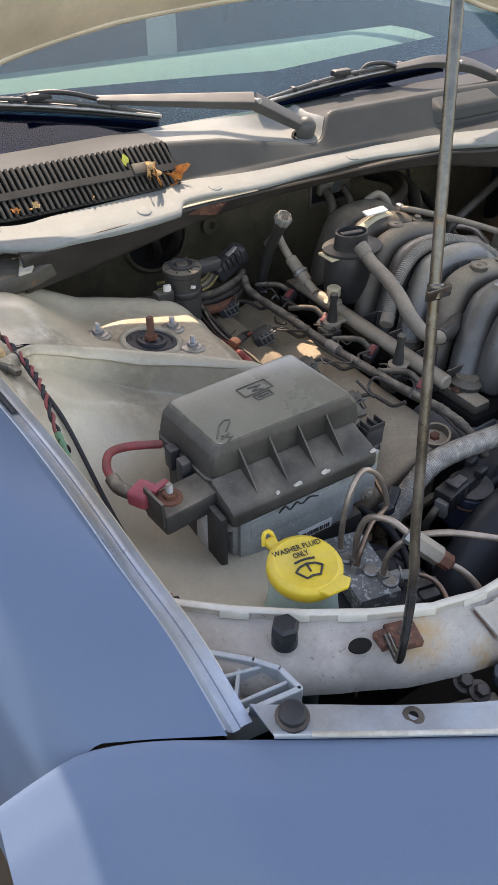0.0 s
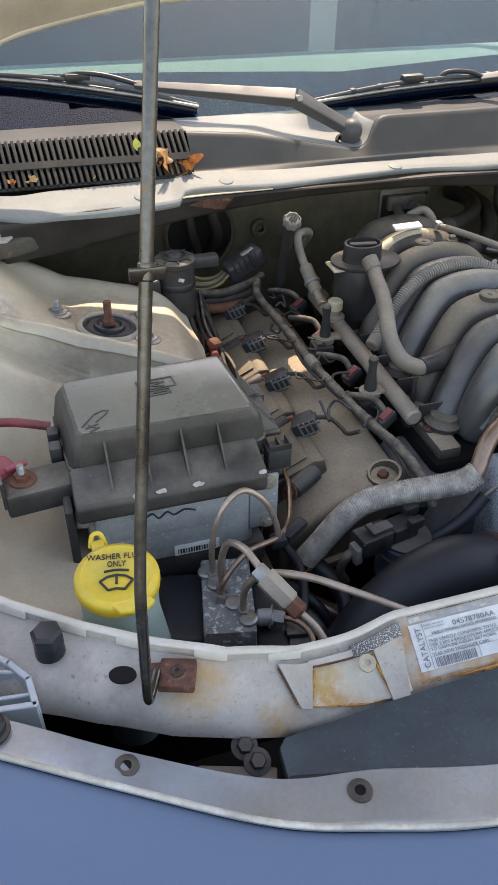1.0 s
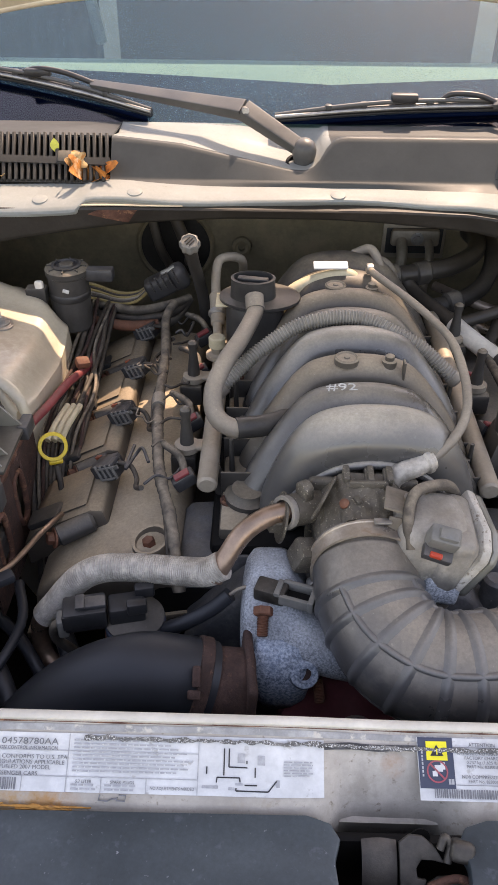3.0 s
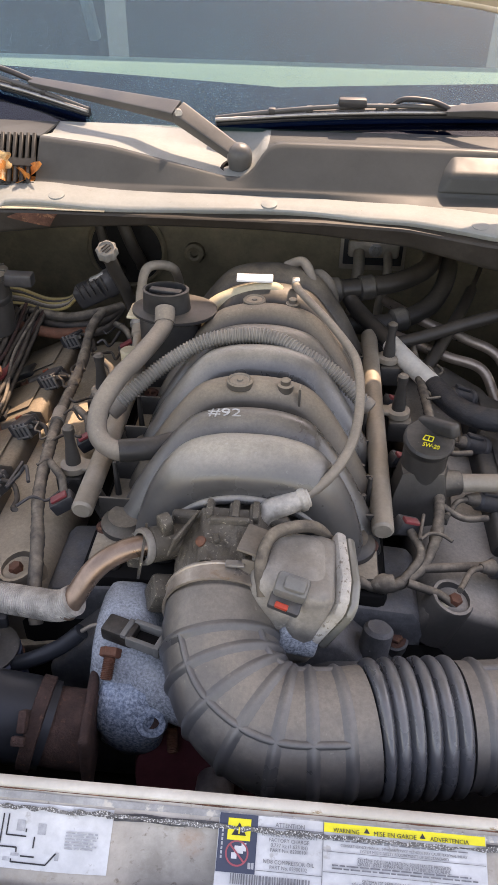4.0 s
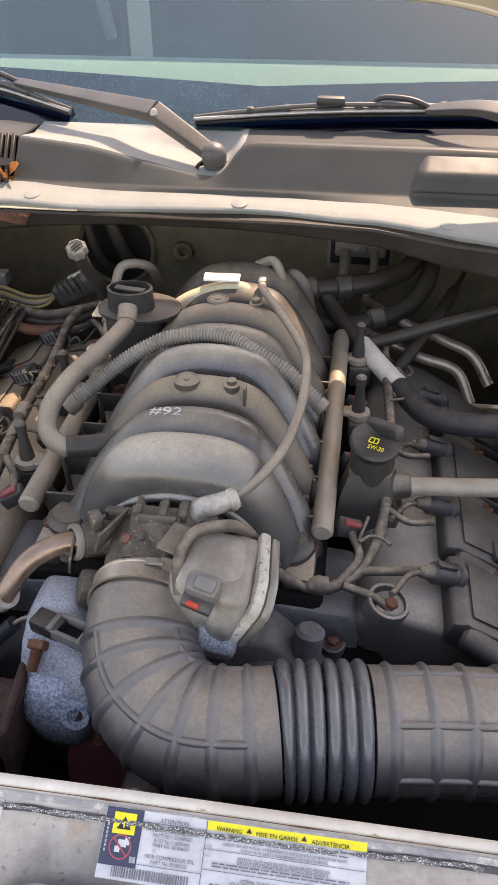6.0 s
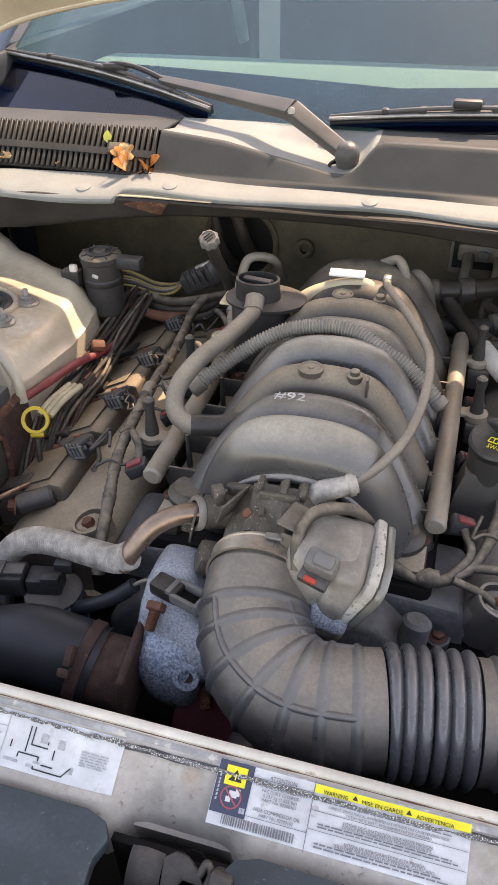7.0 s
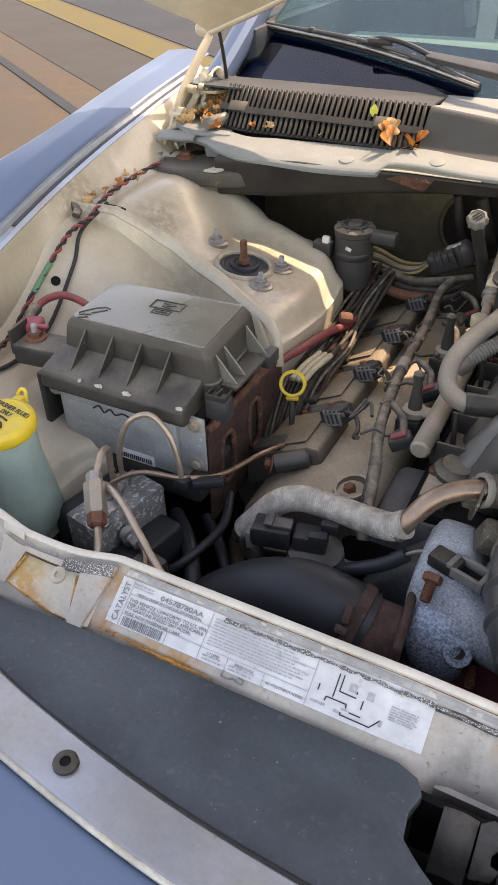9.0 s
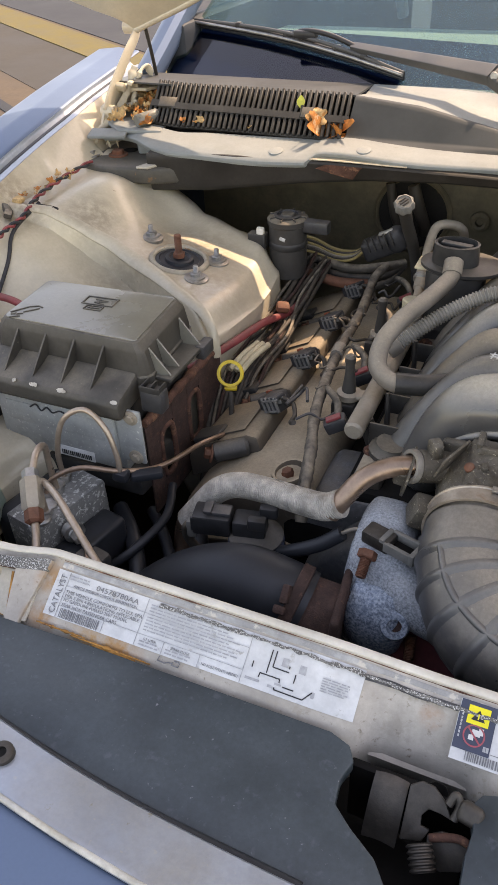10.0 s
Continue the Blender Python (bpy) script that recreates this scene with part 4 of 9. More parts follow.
part("lever", lev, M["latchsteel"], latch, "rust-brown release lever")
part("lever_roll", tube([tuple(plane @ Vector((0.022, 0.031, 0.002))), tuple(plane @ Vector((0.044, 0.024, 0.003))), tuple(plane @ Vector((0.066, 0.032, 0.002)))], 0.0032, 8), M["rust"], latch)
part("pivot", box((0.047, -0.012, 0.790), (0.019, 0.016, 0.018), 0.005, (40, 0, -12), seg=3), M["latchsteel"], latch)
part("curl", tube([(0.030, -0.012, 0.792), (0.034, -0.006, 0.798), (0.038, -0.010, 0.792), (0.036, -0.018, 0.784)], 0.0032, 8), M["latchsteel"], latch)
part("spring", bellows([(0.016, -0.040, 0.775), (0.024, -0.056, 0.768)], 0.0085, 0.004, 0.0015, 16), M["latchsteel"], latch, "threaded latch stud")
part("hole", lathe([(0.008, 0), (0.008, 0.001)], (0.020, 0.0045, 0.776), (0, -0.9, 0.4), 18), M["dark"], latch)
part("base", box((0.0, -0.05, 0.705), (0.10, 0.07, 0.03), 0.003), M["dark"], latch)

# corner bracket and horn bolts in the front gap
brk = thing("corner_bracket", (-0.76, 0.085, 0.80), "pale grey ribbed plastic bracket between fender and fascia", "bracket")
BK = [(-0.790, 0.172), (-0.728, 0.112), (-0.712, 0.090), (-0.708, 0.062), (-0.776, 0.070)]


def wall_run(pts, z0, z1, t=0.004):
    """Upright walls along a line of points."""
    bms = []
    for (a, b), (c, d) in zip(pts, pts[1:]):
        v = Vector((c - a, d - b))
        bms.append(box(((a + c) / 2, (b + d) / 2, (z0 + z1) / 2), (v.length + t * 0.6, t, z1 - z0), 0.001, (0, 0, math.degrees(math.atan2(v.y, v.x))), 1))
    return join(*bms)


part("frame", wall_run(BK + BK[:1], 0.792, 0.838, 0.006), M["bracket"], brk)
part("rib", wall_run([(-0.783, 0.120), (-0.722, 0.103)], 0.794, 0.834, 0.004), M["bracket"], brk)
part("rib", wall_run([(-0.776, 0.072), (-0.744, 0.113)], 0.794, 0.833, 0.004), M["bracket"], brk)
part("rib", wall_run([(-0.772, 0.083), (-0.712, 0.076)], 0.794, 0.834, 0.004), M["bracket"], brk)
# Black plate fills the gap that shows only shade.
part("web", prism(BK, 0.784, 0.792), M["dark"], brk, "near-black plate in place of the gap's shade")
mount = thing("cover_bracket", (-0.535, -0.02, 0.78), "black bracket with two flange bolts under the beam", "bracket")
part("arm", box((-0.555, -0.022, 0.776), (0.07, 0.03, 0.008), 0.003, (0, 0, -18)), M["blackp"], mount)
for p in ((-0.541, 0.004, 0.786), (-0.534, -0.012, 0.784)):
    part("flange_bolt", hexbolt(p, (0, -0.4, 1), 0.0075, 0.009), M["latchsteel"], mount)
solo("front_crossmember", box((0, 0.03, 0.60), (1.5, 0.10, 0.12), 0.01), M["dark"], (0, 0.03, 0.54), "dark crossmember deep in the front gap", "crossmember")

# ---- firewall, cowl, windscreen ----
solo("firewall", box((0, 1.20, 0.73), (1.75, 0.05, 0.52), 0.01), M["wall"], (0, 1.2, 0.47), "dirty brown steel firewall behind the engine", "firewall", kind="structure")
solo("undertray", box((0, 0.55, 0.42), (1.7, 1.35, 0.03), 0.005), M["dark"], (0, 0.55, 0.40), "undertray beneath the engine, blackened for deep shade", "undertray", kind="structure")
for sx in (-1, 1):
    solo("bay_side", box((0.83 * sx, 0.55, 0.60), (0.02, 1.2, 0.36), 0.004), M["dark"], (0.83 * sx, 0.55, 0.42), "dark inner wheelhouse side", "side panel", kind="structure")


def cowl_front(x):
    a = abs(x)
    y = lerp_table([(0, 0.862), (0.35, 0.848), (0.6, 0.833), (0.72, 0.815), (0.80, 0.80)], a)[0]
    z = lerp_table([(0, 0.980), (0.35, 0.985), (0.6, 0.984), (0.72, 0.978), (0.80, 0.970)], a)[0]
    drop = lerp_table([(0.08, 0.0), (0.20, 0.2), (0.31, 1.0), (0.45, 1.5), (0.82, 2.0)], x)[0]
    return y - 0.036 * drop, z - 0.007 * drop


BEAM_FOOT = [(-0.72, 0.904), (-0.58, 0.911), (-0.41, 0.937), (-0.30, 0.949), (-0.18, 0.955), (-0.05, 0.954), (0.05, 0.951), (0.215, 0.943), (0.355, 0.925), (0.5, 0.905), (0.82, 0.88)]


cowl = thing("cowl", (0, 0.93, 0.93), "grey plastic windscreen cowl with a slotted air grille", "cowl")


def strip_skin(x, s):
    y, z = cowl_front(x)
    w = (0.0045 * math.sin(x * 11 + 1) + 0.002 * math.sin(x * 31)) * (1 - s)
    back = smooth(-0.64, -0.80, x)
    y, z = y + 0.075 * back, z + 0.006 * back
    sag = smooth(-0.385, -0.405, x) * smooth(-0.80, -0.55, x)
    y, z = y - 0.020 * sag * (1 - s), z - 0.011 * sag * (1 - 0.5 * s) + 0.0025 * math.sin(x * 19 + 2) * (1 - s)
    prof = [(0, 0.010, -0.008), (0.1, 0.004, -0.002), (0.2, 0.006, 0.002), (0.45, 0.018, 0.006), (1, 0.062, 0.013)]
    d, h = lerp_table(prof, s)
    return (x, y + d + w, z + h)


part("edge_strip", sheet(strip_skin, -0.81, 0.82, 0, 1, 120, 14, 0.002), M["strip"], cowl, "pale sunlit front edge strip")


def beam_skin(x, s):
    y, z = cowl_front(x)
    foot = lerp_table(BEAM_FOOT, x)[0]
    prof = [(0, 0.03, -0.006), (0.1, -0.006, -0.006), (0.18, -0.012, -0.010), (0.88, -0.004, foot - z + 0.003), (0.94, 0.001, foot - z), (1, 0.016, foot - z + 0.001)]
    d, h = lerp_table(prof, s)
    return (x, y + d + 0.006, z + h)


beam = thing("cowl_beam", (0, 0.85, 0.92), "dirty dark steel cowl beam with a seal, rust streaked", "beam")
part("beam_face", sheet(beam_skin, -0.685, 0.82, 0, 1, 100, 14, 0.004), M["beam"], beam)
part("back_web", sheet(lambda x, s: (x, cowl_front(x)[0] + 0.020 + 0.32 * s, lerp_table(BEAM_FOOT, x)[0] + 0.006 + 0.03 * s), -0.82, 0.82, 0, 1, 60, 8, 0.004), M["beam"], beam)
part("rust_streak", sheet(lambda u, v: tuple(Vector(beam_skin(-0.385 + 0.060 * u + 0.016 * (1 - v), 0.20 + 0.60 * v * (0.25 + 0.75 * u))) + Vector((0, -0.0015, 0.0))), 0, 1, 0, 1, 14, 6, 0.0006), M["rust"], beam, "rust-red scrape")
# Beige strip laid on the beam to paint its sunlit edge.
part("sunlit_ledge", sheet(lambda x, s: (x, cowl_front(x)[0] - 0.004 + 0.020 * s, cowl_front(x)[1] - 0.0045), -0.40, -0.24, 0, 1, 20, 3, 0.0015), M["bay"], beam, "beige flange edge painted as sunlit")
for x in (-0.66, -0.46, -0.315, 0.0, 0.30, 0.5):
    y, z = cowl_front(x)
    if x < -0.4:
        y, z = y - 0.006, z - 0.009
    part("push_pin", lathe([(0.0125, -0.002), (0.012, 0.0012), (0.007, 0.0022), (0.0015, 0.0024)], (x, y + 0.021, z + 0.0075), (0, -0.2, 1), 20), M["strip"], cowl, "round push pin")
TOPL = [(-0.36, 1.050), (-0.25, 1.041), (-0.14, 1.022), (-0.075, 1.010), (-0.048, 1.009), (-0.032, 1.016), (-0.018, 1.036), (-0.004, 1.050), (0.01, 1.053), (0.3, 1.053), (0.82, 1.045)]


def cover_skin(x, s):
    y, z = cowl_front(x)
    zt = lerp_table(TOPL, x)[0]
    k = (zt - 0.995) / 0.058
    yt = 0.913 + 0.045 * k
    prof = [(0, y + 0.045, z + 0.0095), (0.06, 0.908, 0.997), (0.10, 0.913, 0.999), (0.60, yt, zt - 0.004), (0.66, yt + 0.006, zt), (0.72, yt + 0.014, zt), (0.85, 1.02, min(zt + 0.004, 1.04)), (1.0, 1.068, 1.046)]
    yy, zz = lerp_table(prof, s)
    return (x, yy, zz)


part("cover", sheet(cover_skin, -0.36, 0.82, 0, 0.70, 110, 32, 0.002), M["cowl"], cowl, "smooth grey cowl cover", sharp=55)
# Pale copy of the cover's rear: sunlight put into the colour.
part("rear_ledge", sheet(cover_skin, -0.36, -0.010, 0.71, 1.0, 50, 12, 0.002), M["strip"], cowl, "rear ledge, sunlight put into its pale colour", sharp=55)
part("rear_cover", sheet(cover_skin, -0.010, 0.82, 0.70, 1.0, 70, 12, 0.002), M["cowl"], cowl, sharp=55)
BLOCK = [(0.0, 0.917, 1.003), (0.06, 0.913, 1.006), (0.5, 0.914, 1.026), (0.6, 0.919, 1.032), (0.94, 0.957, 1.046), (1.0, 0.963, 1.045)]


def block_skin(u, v):
    """A raised box on the cowl cover with soft ends."""
    y, z = lerp_table(BLOCK, v)
    k = smooth(0.0, 0.07, min(u, 1 - u))
    return (0.248 + 0.20 * u + 0.02 * (v - 0.5) * (1 - 2 * u), 0.922 + 0.045 * v + (y - 0.922 - 0.045 * v) * k, 1.002 + 0.044 * v + (z - 1.002 - 0.044 * v) * k)


part("raised_block", sheet(block_skin, 0, 1, 0, 1, 40, 26, 0.002), M["cowl"], cowl, sharp=50)


def grille_point(x, s):
    return Vector((x, 0.905 + 0.060 * s + 0.014 * smooth(-0.66, -0.74, x), 0.997 + 0.053 * s + 0.003 * math.sin(math.pi * s)))


# Dark sheet painted for the shade behind the slats.
part("grille_back", sheet(lambda x, s: tuple(grille_point(x, s) + Vector((0, 0.012, -0.014))), -0.738, -0.36, -0.1, 1.05, 30, 6, 0.002), M["dark"], cowl, "near-black sheet painting the shade behind the slats")
part("grille_rail", sheet(lambda x, s: tuple(grille_point(x, 0.30 + 0.15 * s + 0.025 * math.sin(x * 9 + 1.0)) + Vector((0, -0.0035, 0.0040))), -0.738, -0.36, 0, 1, 60, 3, 0.004), M["grille"], cowl, "solid rail between the two rows of slats")
part("grille_top", sheet(lambda x, s: (x, 0.964 + 0.10 * s, 1.0505 - 0.004 * s), -0.83, -0.36, 0, 1, 40, 6, 0.003), M["cowl"], cowl)
part("grille_foot", sheet(lambda x, s: tuple(grille_point(x, 0.05 * s - 0.05) + Vector((0, 0, 0.001))), -0.738, -0.36, 0, 1, 40, 2, 0.004), M["grille"], cowl)
slat_mesh = []
for reach in (0.050, 0.032):
    slat = box((0, 0, 0), (0.0056, reach, 0.009), 0.0012, seg=1)
    slat.transform(pose(0, 0, 0, 41, 0, 0))
    slat_mesh.append(to_mesh("slat", slat, M["grille"], Vector((0, 0, 0))))
for i in range(38):
    x = -0.733 + 0.0099 * i
    for row, (s, dx) in enumerate(((0.68, 0.0), (0.15, -0.003))):
        ob = new("slat", slat_mesh[row])
        ob.parent = cowl
        ob.matrix_basis = Matrix.Translation(grille_point(x + dx, s) - ORG[cowl] + Vector((0, 0, 0.0005))) @ pose(0, 0, 0, 0, 0, 6)
for x in (-0.700, -0.425):
    part("clip_block", box(grille_point(x, 0.42) + Vector((0, -0.002, 0.004)), (0.035, 0.02, 0.008), 0.002, (42, 0, 0)), M["blackp"], cowl)


def screen(x, t):
    """The windscreen: t along its slope."""
    y = 1.058 + 0.03 * (x / 0.75) ** 2 + 0.86 * t
    return (x * (1 - 0.12 * t), y, 1.043 + 0.50 * t - 0.015 * (x / 0.75) ** 2)


screen_ob = thing("windscreen", (0, 1.06, 1.04), "tinted windscreen, dusty above the parked wipers", "windscreen")
pane = part("pane", sheet(screen, -0.80, 0.80, 0, 0.9, 30, 20), M["glass"], screen_ob)
pane.visible_shadow = False


part("frit_band", sheet(lambda x, s: tuple(Vector(screen(x, (0.105 + 0.055 * min(abs(x) / 0.75, 1)) * s)) + Vector((0, 0.002, -0.004))), -0.80, 0.80, 0, 1, 30, 6, 0.001), M["frit"], screen_ob, "dark ceramic border, reflected sky put into its blue")


def blade_t(x):
    """Slope of the lower border of the dust, along the parked wipers."""
    if x < -0.318:
        return 0.022 + 0.135 * (-0.318 - x) / 0.48
    if x < -0.10:
        return 0.0
    return 0.012 + 0.055 * (x + 0.10) / 0.6


dust = part("dust_film", sheet(lambda x, s: tuple(Vector(screen(x, blade_t(x) + (0.9 - blade_t(x)) * s)) + Vector((0, -0.001, 0.0015))), -0.79, 0.79, 0, 1, 360, 12), M["film"], screen_ob, "fine dust and a painted sky tint on the glass")
dust.visible_shadow = False
dash = thing("dashboard", (0, 1.4, 0.95), "grey-green dashboard pad behind the windscreen", "dashboard")
part("defroster_shelf", box((0, 1.20, 1.005), (1.5, 0.26, 0.03), 0.01), M["shelf"], dash, "defroster shelf, blue reflection put into its colour")
part("pad", sheet(lambda x, s: (x, 1.33 + 0.30 * s, 1.025 + 0.012 * math.sin(math.pi * s) + 0.02 * s), -0.74, 0.74, 0, 1, 30, 10, 0.02), M["dash"], dash)
part("face", box((0, 1.66, 0.96), (1.5, 0.06, 0.14), 0.01), M["dashdark"], dash)
cabin = thing("cabin", (0, 2.2, 0.5), "dark car cabin behind the windscreen", "cabin")
part("floor", box((0, 2.4, 0.55), (1.6, 1.6, 0.03), 0.005), M["dashdark"], cabin)
# Roof is out of view; added to shade the cabin behind the dash.
part("roof", box((0, 2.7, 1.50), (1.35, 1.6, 0.03), 0.01), M["body"], cabin)
part("rear_bulkhead", box((0, 3.3, 1.0), (1.5, 0.03, 0.9), 0.005), M["dashdark"], cabin)
for sx in (-1, 1):
    part("pillar", tube([(0.82 * sx, 1.06, 1.03), (0.79 * sx, 1.4, 1.24), (0.69 * sx, 1.92, 1.50)], 0.026, 12, flat=1.5), M["body"], cabin)
    part("door_top", box((0.80 * sx, 2.1, 0.86), (0.06, 1.9, 0.52), 0.02), M["dashdark"], cabin)
    part("side_post", box((0.70 * sx, 2.42, 1.22), (0.03, 0.05, 0.55), 0.008, (0, 10 * sx, 0)), M["bracket"] if sx < 0 else M["dashdark"], cabin)

# hood, open over the bay
HR = [(-0.79, 1.130), (-0.70, 1.165), (-0.60, 1.203), (-0.42, 1.236), (-0.2, 1.252), (0, 1.257), (0.2, 1.244), (0.32, 1.228), (0.45, 1.19), (0.6, 1.165), (0.79, 1.10)]
# Half widths up the hood; the unseen outline is shaped for its shadow.
HALF = [(0, 0.79), (0.03, 0.81), (0.06, 0.87), (0.10, 0.95), (0.20, 0.93), (0.30, 0.81), (0.46, 0.715), (0.6, 0.675), (0.85, 0.60), (1.0, 0.54)]
COS, SIN = math.cos(radians(52)), math.sin(radians(52))


def hood_skin(x, s, inner=0.0):
    z = lerp_table(HR, x)[0]
    k = max(0.0, s)
    bulge = 0.03 * math.sin(math.pi * min(s, 1)) * math.cos(x / 0.79 * math.pi / 2)
    w = lerp_table(HALF, s)[0] / 0.79
    return (x * w, 1.0 - COS * 1.12 * k + SIN * (bulge - inner), z + SIN * 1.12 * k + COS * (bulge - inner))


hood = thing("hood", (0, 1.0, 1.15), "open beige hood, inner panel seen from below", "hood")
part("outer_panel", sheet(lambda x, s: hood_skin(x, s, -0.035 * smooth(0, 0.06, s)), -0.79, 0.79, 0, 1, 50, 40, 0.002), M["body"], hood)
part("inner_panel", sheet(lambda x, s: hood_skin(x, s, 0.018 * math.sin(max(0, min(1, (s - 0.01) / 0.1)) * math.pi) * 0.6), -0.79, 0.79, 0, 0.97, 60, 60, 0.002), M["bay"], hood, "beige pressed inner panel")
part("edge_hem", tube([hood_skin(x, 0.0) for x, _ in HR], 0.006, 8, 6), M["bay"], hood)
for sx in (-1, 1):
    h = part("hinge", prism([(0.90, 0.955), (1.06, 0.975), (1.065, 1.02), (0.99, 1.035), (0.93, 1.025), (0.905, 0.99)], 0.826 * sx, 0.832 * sx, "x", 0.0015), M["bay"], hood, "beige painted hinge")
    part("arm", sweep(curve([(0.826 * sx, 0.925, 1.005), (0.822 * sx, 0.955, 1.045), (0.816 * sx, 0.995, 1.085), (0.810 * sx, 1.035, 1.125), (0.805 * sx, 1.02, 1.17), (0.80 * sx, 0.98, 1.21)], 8), lambda i, s: 0.016 - 0.004 * math.sin(math.pi * s), 12, flat=0.3, up=(1, 0, 0)), M["bay"], h)
    for p, q in ((0.928, 1.005), (1.038, 1.128)):
        part("pivot", cyl((0.810 * sx, p, q), (0.838 * sx, p, q), 0.012, n=18, bev=0.002), M["bay"], h)
    part("link", tube([(0.785 * sx, 1.052, 1.015), (0.778 * sx, 1.03, 1.07), (0.775 * sx, 1.005, 1.14), (0.775 * sx, 0.98, 1.20)], 0.0034, 8), M["beam"], h)
rod = thing("prop_rod", (-0.617, 0.026, 0.84), "steel hood prop rod standing on the support", "prop rod")
part("rod", tube([(-0.604, 0.060, 0.844), (-0.612, 0.040, 0.846), (-0.617, 0.028, 0.856), (-0.615, 0.031, 0.92), (-0.613, 0.036, 0.965), (-0.608, 0.048, 1.005), (-0.600, 0.062, 1.06), (-0.556, 0.140, 1.36), (-0.47, 0.29, 1.94)], lambda i, s: 0.0046 if s > 0.3 else 0.0042, 12, 8), M["bright"], rod)
part("rod_clip", cyl((-0.5805, 0.0960, 1.191), (-0.5790, 0.0987, 1.202), 0.0062, n=16, bev=0.001), M["bright"], rod)
part("clip_ear", box((-0.5798, 0.0935, 1.1965), (0.024, 0.004, 0.009), 0.001), M["bright"], rod)

# ---- wipers ----
def on_glass(x, t, lift=0.012):
    return Vector(screen(x, t)) + Vector((0, -0.5, 0.86)) * lift


def wiper(blade, arm, bend, bow):
    pts = [on_glass(x, t) for x, t in blade]
    ob = thing("windscreen_wiper", tuple(arm[0]), "black windscreen wiper with a worn grey arm, parked low", "wiper", "windscreen wipers")
    path = curve(pts, 10)
    part("rubber_strip", sweep([p - Vector((0, -0.5, 0.86)) * 0.009 for p in path], 0.004, 8), M["rubber"], ob)
    part("blade_frame", sweep(path, lambda i, s: 0.006 + 0.002 * math.sin(math.pi * s), 8, flat=0.8), M["blade"], ob)
    rail = [p + Vector((0, -0.5, 0.86)) * (0.010 * math.sin(math.pi * i / (len(path) - 1)) + 0.003) for i, p in enumerate(path)]
    part("blade_spine", sweep(rail, 0.0036, 8), M["arm"], ob, "grey spine of the blade")
    part("bright_rail", sweep([p + Vector((0, -0.008, 0.001)) for p in path], 0.0032, 8), M["steel"], ob, "bright metal rail")
    for k in (0.2, 0.36, 0.62, 0.8):
        p = path[int(k * (len(path) - 1))]
        part("claw", box(p + Vector((0, -0.002, 0.006)), (0.012, 0.014, 0.014), 0.003), M["blade"], ob)
    part("adapter", box(path[len(path) // 2] + Vector((0, -0.004, 0.016)), (0.045, 0.018, 0.014), 0.004), M["blade"], ob)
    gn = (0, -0.5, 0.86)
    part("arm_head", sweep(curve(arm[:bow + 1], 6), lambda i, s: 0.0115 + 0.003 * s, 24, flat=0.72, up=gn, square=0.16), M["arm"], ob, "pressed grey arm head", 22)
    part("arm", sweep(curve(arm[bow:], 6), lambda i, s: 0.0150 - 0.008 * s, 24, flat=0.62, up=gn, square=0.16), M["arm"], ob, "worn grey flat arm", 22)
    j = Vector(arm[bow])
    part("elbow_pin", cyl(j + Vector((0.004, -0.017, 0.002)), j + Vector((-0.004, 0.017, -0.002)), 0.006, n=14, bev=0.001), M["steel"], ob)
    part("arm_hook", tube(bend, 0.0045, 8), M["blade"], ob)
    part("pivot_cap", lathe([(0.016, -0.02), (0.0195, -0.004), (0.0195, 0.004), (0.0165, 0.012), (0.0105, 0.0175), (0.001, 0.0195)], arm[0], (0, -0.25, 1), 22), M["arm"], ob, "round pivot cap")
    return ob


PIVOT, ELBOW, TIP = Vector((-0.052, 0.967, 1.030)), Vector((-0.151, 1.001, 1.083)), on_glass(-0.42, 0.07, 0.026)
wiper([(-0.312, 0.022), (-0.45, 0.070), (-0.6, 0.112), (-0.815, 0.155)],
      [PIVOT.lerp(ELBOW, k / 3) for k in range(4)] + [ELBOW.lerp(TIP, k / 4) for k in range(1, 5)],
      [on_glass(-0.41, 0.068, 0.026), on_glass(-0.47, 0.088, 0.034), on_glass(-0.52, 0.098, 0.034), on_glass(-0.565, 0.105, 0.018)], 3)
wiper([(-0.10, 0.012), (0.05, 0.03), (0.2, 0.042), (0.46, 0.055)],
      [Vector((0.50, 0.985, 1.05)), Vector((0.44, 1.01, 1.075)), Vector((0.40, 1.03, 1.085)), Vector((0.34, 1.05, 1.09)), on_glass(0.27, 0.035, 0.024)],
      [on_glass(0.28, 0.035, 0.024), on_glass(0.245, 0.045, 0.032), on_glass(0.20, 0.05, 0.03), on_glass(0.18, 0.045, 0.018)], 2)
ws = thing("wiper_well", (-0.055, 0.965, 1.0), "dark well round the wiper pivot", "wiper well")
part("ring", lathe([(0.026, -0.004), (0.027, 0.003), (0.022, 0.004), (0.02, -0.012)], (-0.055, 0.965, 1.010), (0, -0.3, 1), 24), M["dark"], ws)

# ---- engine ----
block = thing("engine_block", (0, 0.6, 0.45), "dirty V8 engine block under the manifold, blackened for deep shade", "engine block")
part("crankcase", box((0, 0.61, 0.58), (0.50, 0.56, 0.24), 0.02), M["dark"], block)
part("valley_cover", box((0, 0.61, 0.745), (0.34, 0.54, 0.03), 0.01), M["dark"], block, "valley cover blackened for shade")
part("timing_cover", prism([(-0.19, 0.45), (0.19, 0.45), (0.20, 0.66), (0.12, 0.745), (-0.12, 0.745), (-0.20, 0.66)], 0.285, 0.34, "y", 0.008), M["sootalu"], block, "corroded timing cover")

